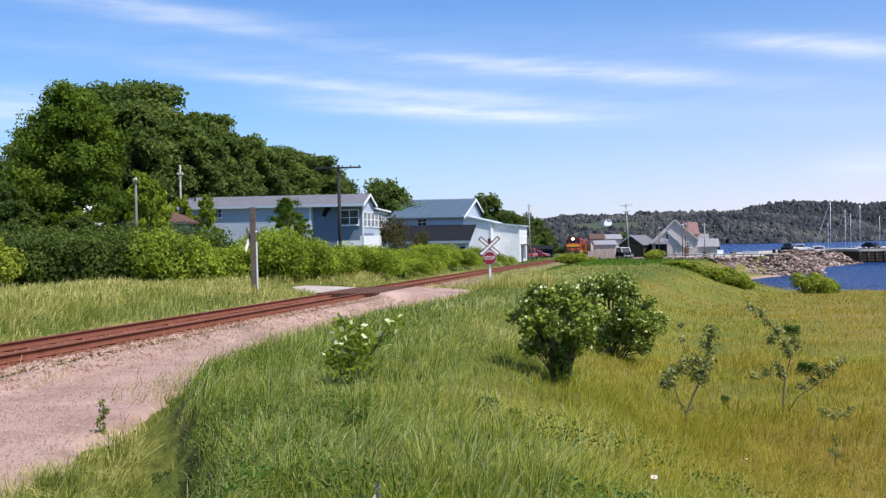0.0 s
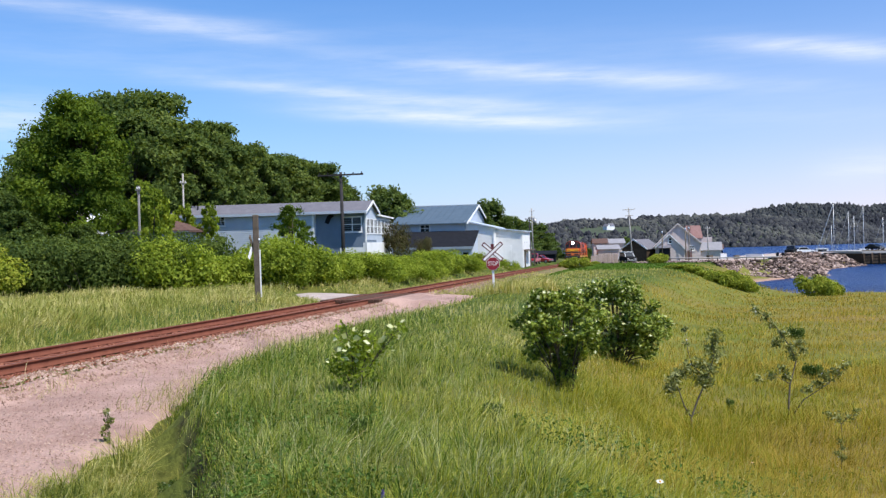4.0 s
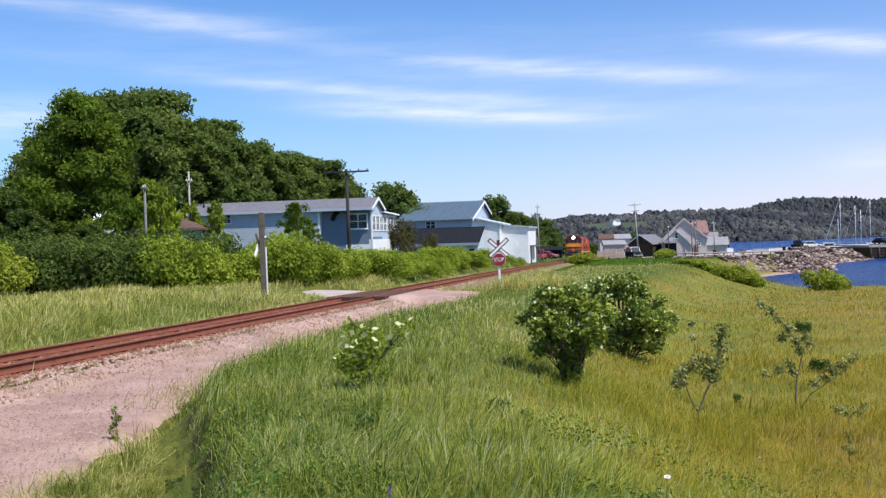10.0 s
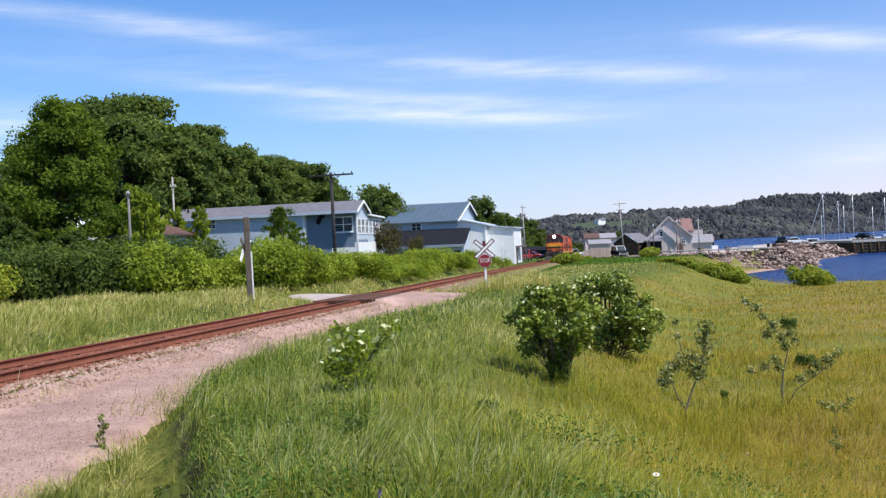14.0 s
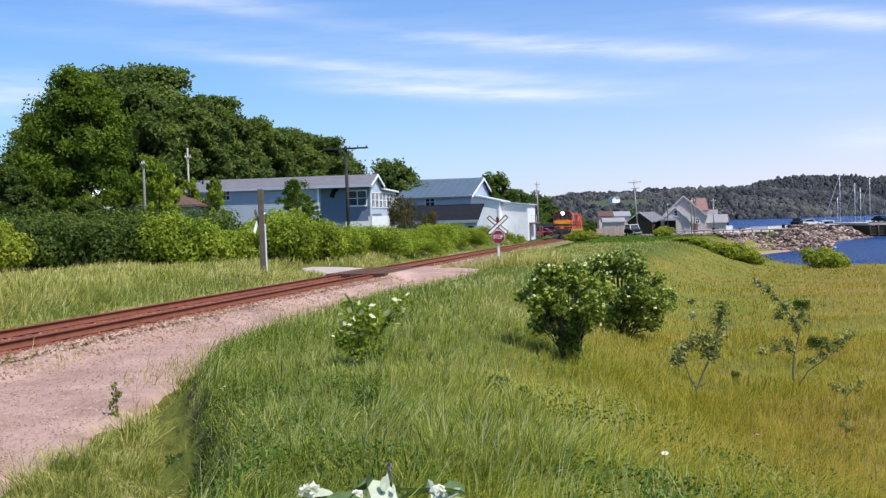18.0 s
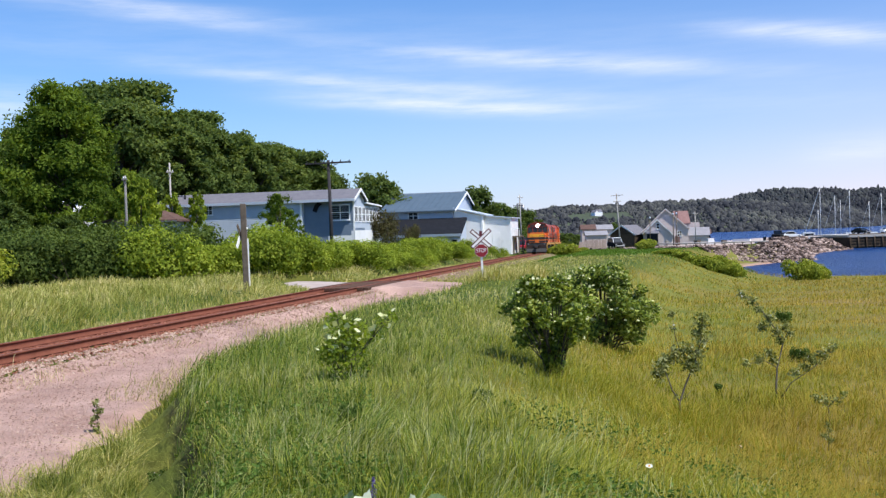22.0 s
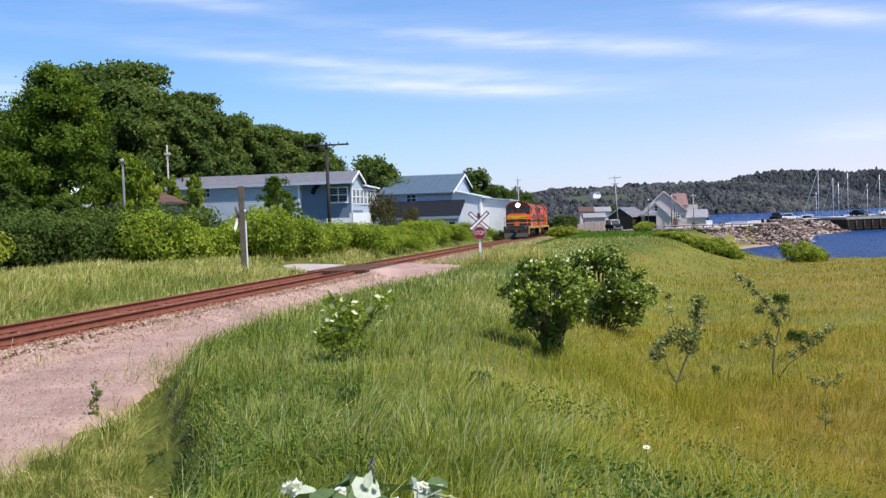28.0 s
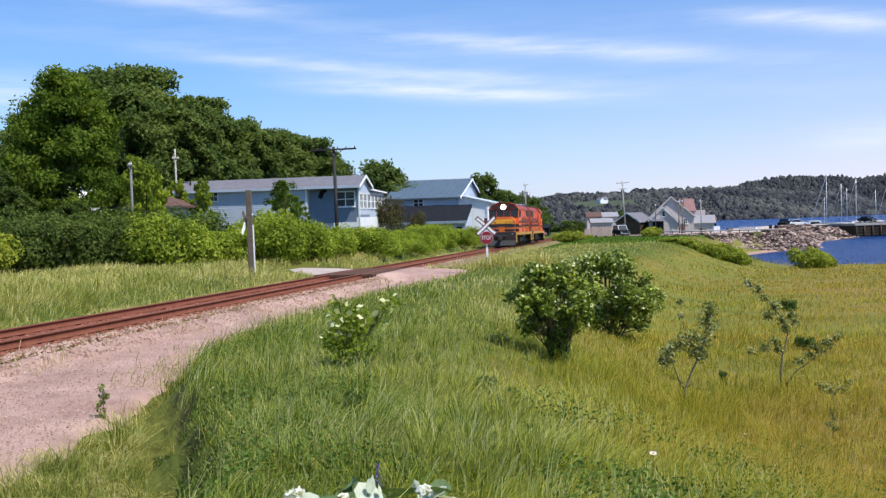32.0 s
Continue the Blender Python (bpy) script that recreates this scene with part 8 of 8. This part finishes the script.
def make_car(name, m, paint, label, kind="pickup", roof=None):
    """Front towards -y, on its wheels at z = 0."""
    c = thing(name, m, label, "car" if kind != "pickup" else "pickup truck")
    W = 0.92
    if kind == "pickup":
        low = [(-2.6, 0.45), (2.6, 0.45), (2.62, 1.0), (-0.9, 1.02), (-2.45, 0.98), (-2.65, 0.8)]
        top = [(-1.0, 1.02), (0.75, 1.02), (0.62, 1.72), (-0.35, 1.75)]
    elif kind == "van":
        low = [(-2.2, 0.45), (2.3, 0.45), (2.35, 1.15), (-1.2, 1.15), (-2.2, 1.0), (-2.3, 0.7)]
        top = [(-1.25, 1.15), (2.3, 1.15), (2.2, 1.95), (-0.6, 1.98)]
    else:
        low = [(-2.2, 0.35), (2.2, 0.35), (2.25, 0.9), (1.5, 0.95), (-1.1, 0.92), (-2.1, 0.78), (-2.25, 0.55)]
        top = [(-1.15, 0.92), (1.75, 0.94), (1.05, 1.42), (-0.35, 1.45)]
    body = prism(low, -W, W, "x")
    bmesh.ops.bevel(body, geom=list(body.edges), offset=0.05, segments=1, affect="EDGES")
    part("body", body, paint, c)
    cab = prism(top, -W * 0.86, W * 0.86, "x")
    bmesh.ops.bevel(cab, geom=list(cab.edges), offset=0.06, segments=1, affect="EDGES")
    cb = part("cabin", cab, M["glass"], c, "dark glazed cabin")
    ymax, ymin = max(p[0] for p in top[2:]), min(p[0] for p in top[2:])
    zt = max(p[1] for p in top)
    part("roof", B((-W * 0.82, ymin - 0.04, zt - 0.05, W * 0.82, ymax + 0.02, zt + 0.04), bevel=0.03), roof or paint, cb)
    for sx in (-1, 1):
        for (a, b) in ((top[0], top[3]), (top[1], top[2])):
            part("pillar", bars(((sx * W * 0.87, a[0], a[1]), (sx * W * 0.82, b[0], b[1]), 0.045), n=6), roof or paint, cb)
        part("headlight", B((sx * 0.66 - 0.16, low[-1][0] - 0.02, 0.68, sx * 0.66 + 0.16, low[-1][0] + 0.1, 0.84), bevel=0.02), M["steel"], c, "headlight")
        part("mirror", B((sx * 1.02 - 0.09, top[0][0] + 0.15, 1.05, sx * 1.02 + 0.09, top[0][0] + 0.25, 1.2), bevel=0.02), M["black"], c)
    part("bumper", B((-0.9, low[-1][0] - 0.1, 0.42, 0.9, low[-1][0] + 0.05, 0.6), bevel=0.03), M["steel"], c)
    if kind == "pickup":
        part("load_bed", B((-0.8, 0.9, 0.98, 0.8, 2.5, 1.05)), M["black"], c)
    wheels_on(c, (-0.82, 0.82), (-1.55, 1.5))
    return c


def make_vehicles():
    g = ground_z
    make_car("van", pose(32.6, 179, g(32.6, 179), 0, 0, 8), M["car_dark"], "dark parked van with a white roof", "van", M["car_white"])
    make_car("pickup_truck", pose(14.3, 164, g(14.3, 164), 0, 0, -14), M["car_red"], "red pickup truck parked beside the white annex")
    make_car("car", pose(17.3, 184, g(17.3, 184), 0, 0, 60), M["car_red"], "dark red car parked beside the track", "car")
    make_car("pickup_truck", pose(74.8, 216, 3.05, 0, 0, 150), M["car_dark"], "dark pickup truck parked on the quay")
    make_car("car", pose(78.2, 218, 3.05, 0, 0, 95), M["car_white"], "white car parked on the quay", "car")
    for k, x in enumerate((8, 16, 25, 34)):
        q = Matrix.Translation((96.5, 231, 0)) @ pose(0, 0, 0, 0, 0, 5.6)
        make_car("car", q @ pose(x, 9 + k % 2, 3.1, 0, 0, 90 if k % 2 else 20), (M["car_dark"], M["car_white"], M["car_white"], M["car_red"])[k],
                 ("dark car parked on the wharf", "white car parked on the wharf", "white car parked on the wharf", "red car parked on the wharf")[k], "car")
    return make_car("pickup_truck", Matrix(), M["car_white"], "white pickup truck driving past the sheds")


MOVER = make_vehicles()


def make_yard():
    """Fence, boulders, boxes and clutter round the sheds."""
    f = thing("wooden_fence", Matrix(), "weathered grey board fence in front of the sheds", "fence")
    a, b = Vector((26.4, 181, 0)), Vector((31.6, 183.5, 0))
    me = mesh_of(B((-0.099, -0.015, 0, 0.099, 0.015, 1.75), bevel=0.006), "board", M["fence_wood"])
    for k in range(28):
        p = a.lerp(b, k / 27)
        share("board", me, f, pose(p.x, p.y, ground_z(p.x, p.y) + rng.uniform(-0.05, 0.05), 0, rng.uniform(-1.5, 1.5), 26))
    for k in range(5):
        p = a.lerp(b, k / 4)
        part("post", B((p.x - 0.07, p.y + 0.05, ground_z(p.x, p.y) - 0.3, p.x + 0.07, p.y + 0.19, ground_z(p.x, p.y) + 1.9), bevel=0.01), M["old_wood"], f)
    for k, (x, y, s) in enumerate(((24.0, 170, 0.8), (25.6, 171, 0.6), (27.0, 171.5, 1.0), (28.4, 170.5, 0.7), (30.2, 169.5, 0.9), (33.0, 170, 0.7), (22.6, 168, 0.7), (35.5, 172, 1.0), (36.5, 170, 0.8), (21.2, 167, 0.5))):
        o = new("boulder", ROCKS[k % 5])
        o.matrix_world = pose(x, y, ground_z(x, y) + 0.12 * s, 0, 0, 50 * k) @ Matrix.Scale(s, 4)
        tagged(o, "single pale boulder at the edge of the lawn", "boulder", "boulders edging the lawn")
    for k, (x, y, w, d, h, mt, lb) in enumerate(((52.0, 187, 1.2, 0.6, 1.0, "white", "white wooden crate on the quay"), (54.2, 186, 0.9, 0.7, 0.6, "old_wood", "grey fish crate on the quay"),
                                                 (49.2, 186, 1.0, 0.8, 0.7, "old_wood", "grey fish crate on the quay"), (25.0, 186, 1.6, 1.2, 1.0, "white", "white covered crate behind the fence"),
                                                 (34.0, 181, 1.5, 1.0, 0.8, "old_wood", "stack of weathered timber near the shed"), (66.5, 200, 0.5, 0.5, 0.7, "roof_dark", "dark bollard box on the quay"), (68, 201, 0.4, 0.4, 0.6, "roof_dark", "dark bollard box on the quay"))):
        z = max(ground_z(x, y), 3.03 if x > 45 else 0)
        c = thing("crate", pose(x, y, z, 0, 0, 17 * k), lb, "crate")
        part("box", B((-w / 2, -d / 2, 0, w / 2, d / 2, h), bevel=0.03), M[mt], c)
        part("lid", B((-w / 2 - 0.03, -d / 2 - 0.03, h, w / 2 + 0.03, d / 2 + 0.03, h + 0.07), bevel=0.02), M[mt], c)
    t = thing("trestle_table", pose(41.5, 189, ground_z(41.5, 189), 0, 0, 10), "weathered work trestle beside the house", "table")
    part("tabletop", B((-1.2, -0.4, 0.8, 1.2, 0.4, 0.86), bevel=0.01), M["old_wood"], t)
    for x in (-1, 1):
        for y in (-0.3, 0.3):
            part("leg", B((x - 0.05, y - 0.05, 0, x + 0.05, y + 0.05, 0.8)), M["old_wood"], t)


make_yard()


def more_motions():
    """The white pickup crosses behind the lawn; bushes stir in the wind."""
    g = ground_z
    path = [(0, 38.8, 216, -82), (9.0, 38.8, 216, -82), (9.6, 38.0, 216, -82), (10, 36.9, 216, -82), (11, 35.3, 216, -82), (12, 34.2, 216, -82), (12.5, 33.2, 216, -82), (13, 32.1, 216, -82),
            (13.5, 31.0, 216, -82), (14, 29.6, 216.2, -84), (14.5, 28.2, 216.6, -90), (15.5, 25.2, 218.5, -105), (16.5, 22.2, 220.5, -100), (17.5, 21.0, 220.8, -96), (32, 21.0, 220.8, -96)]
    walk(MOVER, [(t, pose(x, y, g(x, y) + 0.02 + 0.24 * max(0.0, 1 - abs(x - track_x(y)) / 3.5), 0, 0, a)) for t, x, y, a in path])
    for ob, swing, speed in ((BUSHES[0], 0.35, 1.9), (BUSHES[1], 0.6, 2.3), (BUSHES[2], 1.3, 2.7), (SAPS[0], 0.9, 2.2), (SAPS[1], 0.9, 2.0), (PLANT, 1.1, 2.5)):
        m = ob.matrix_world.copy()
        rows = []
        for k in range(81):
            t = k * 0.4
            rows.append((t, m @ pose(0, 0, 0, swing * 0.6 * math.sin(speed * t * 0.8 + 1), swing * (math.sin(speed * t) + 0.5 * math.sin(speed * 1.7 * t + 2)), 0)))
        walk(ob, rows)


motions()
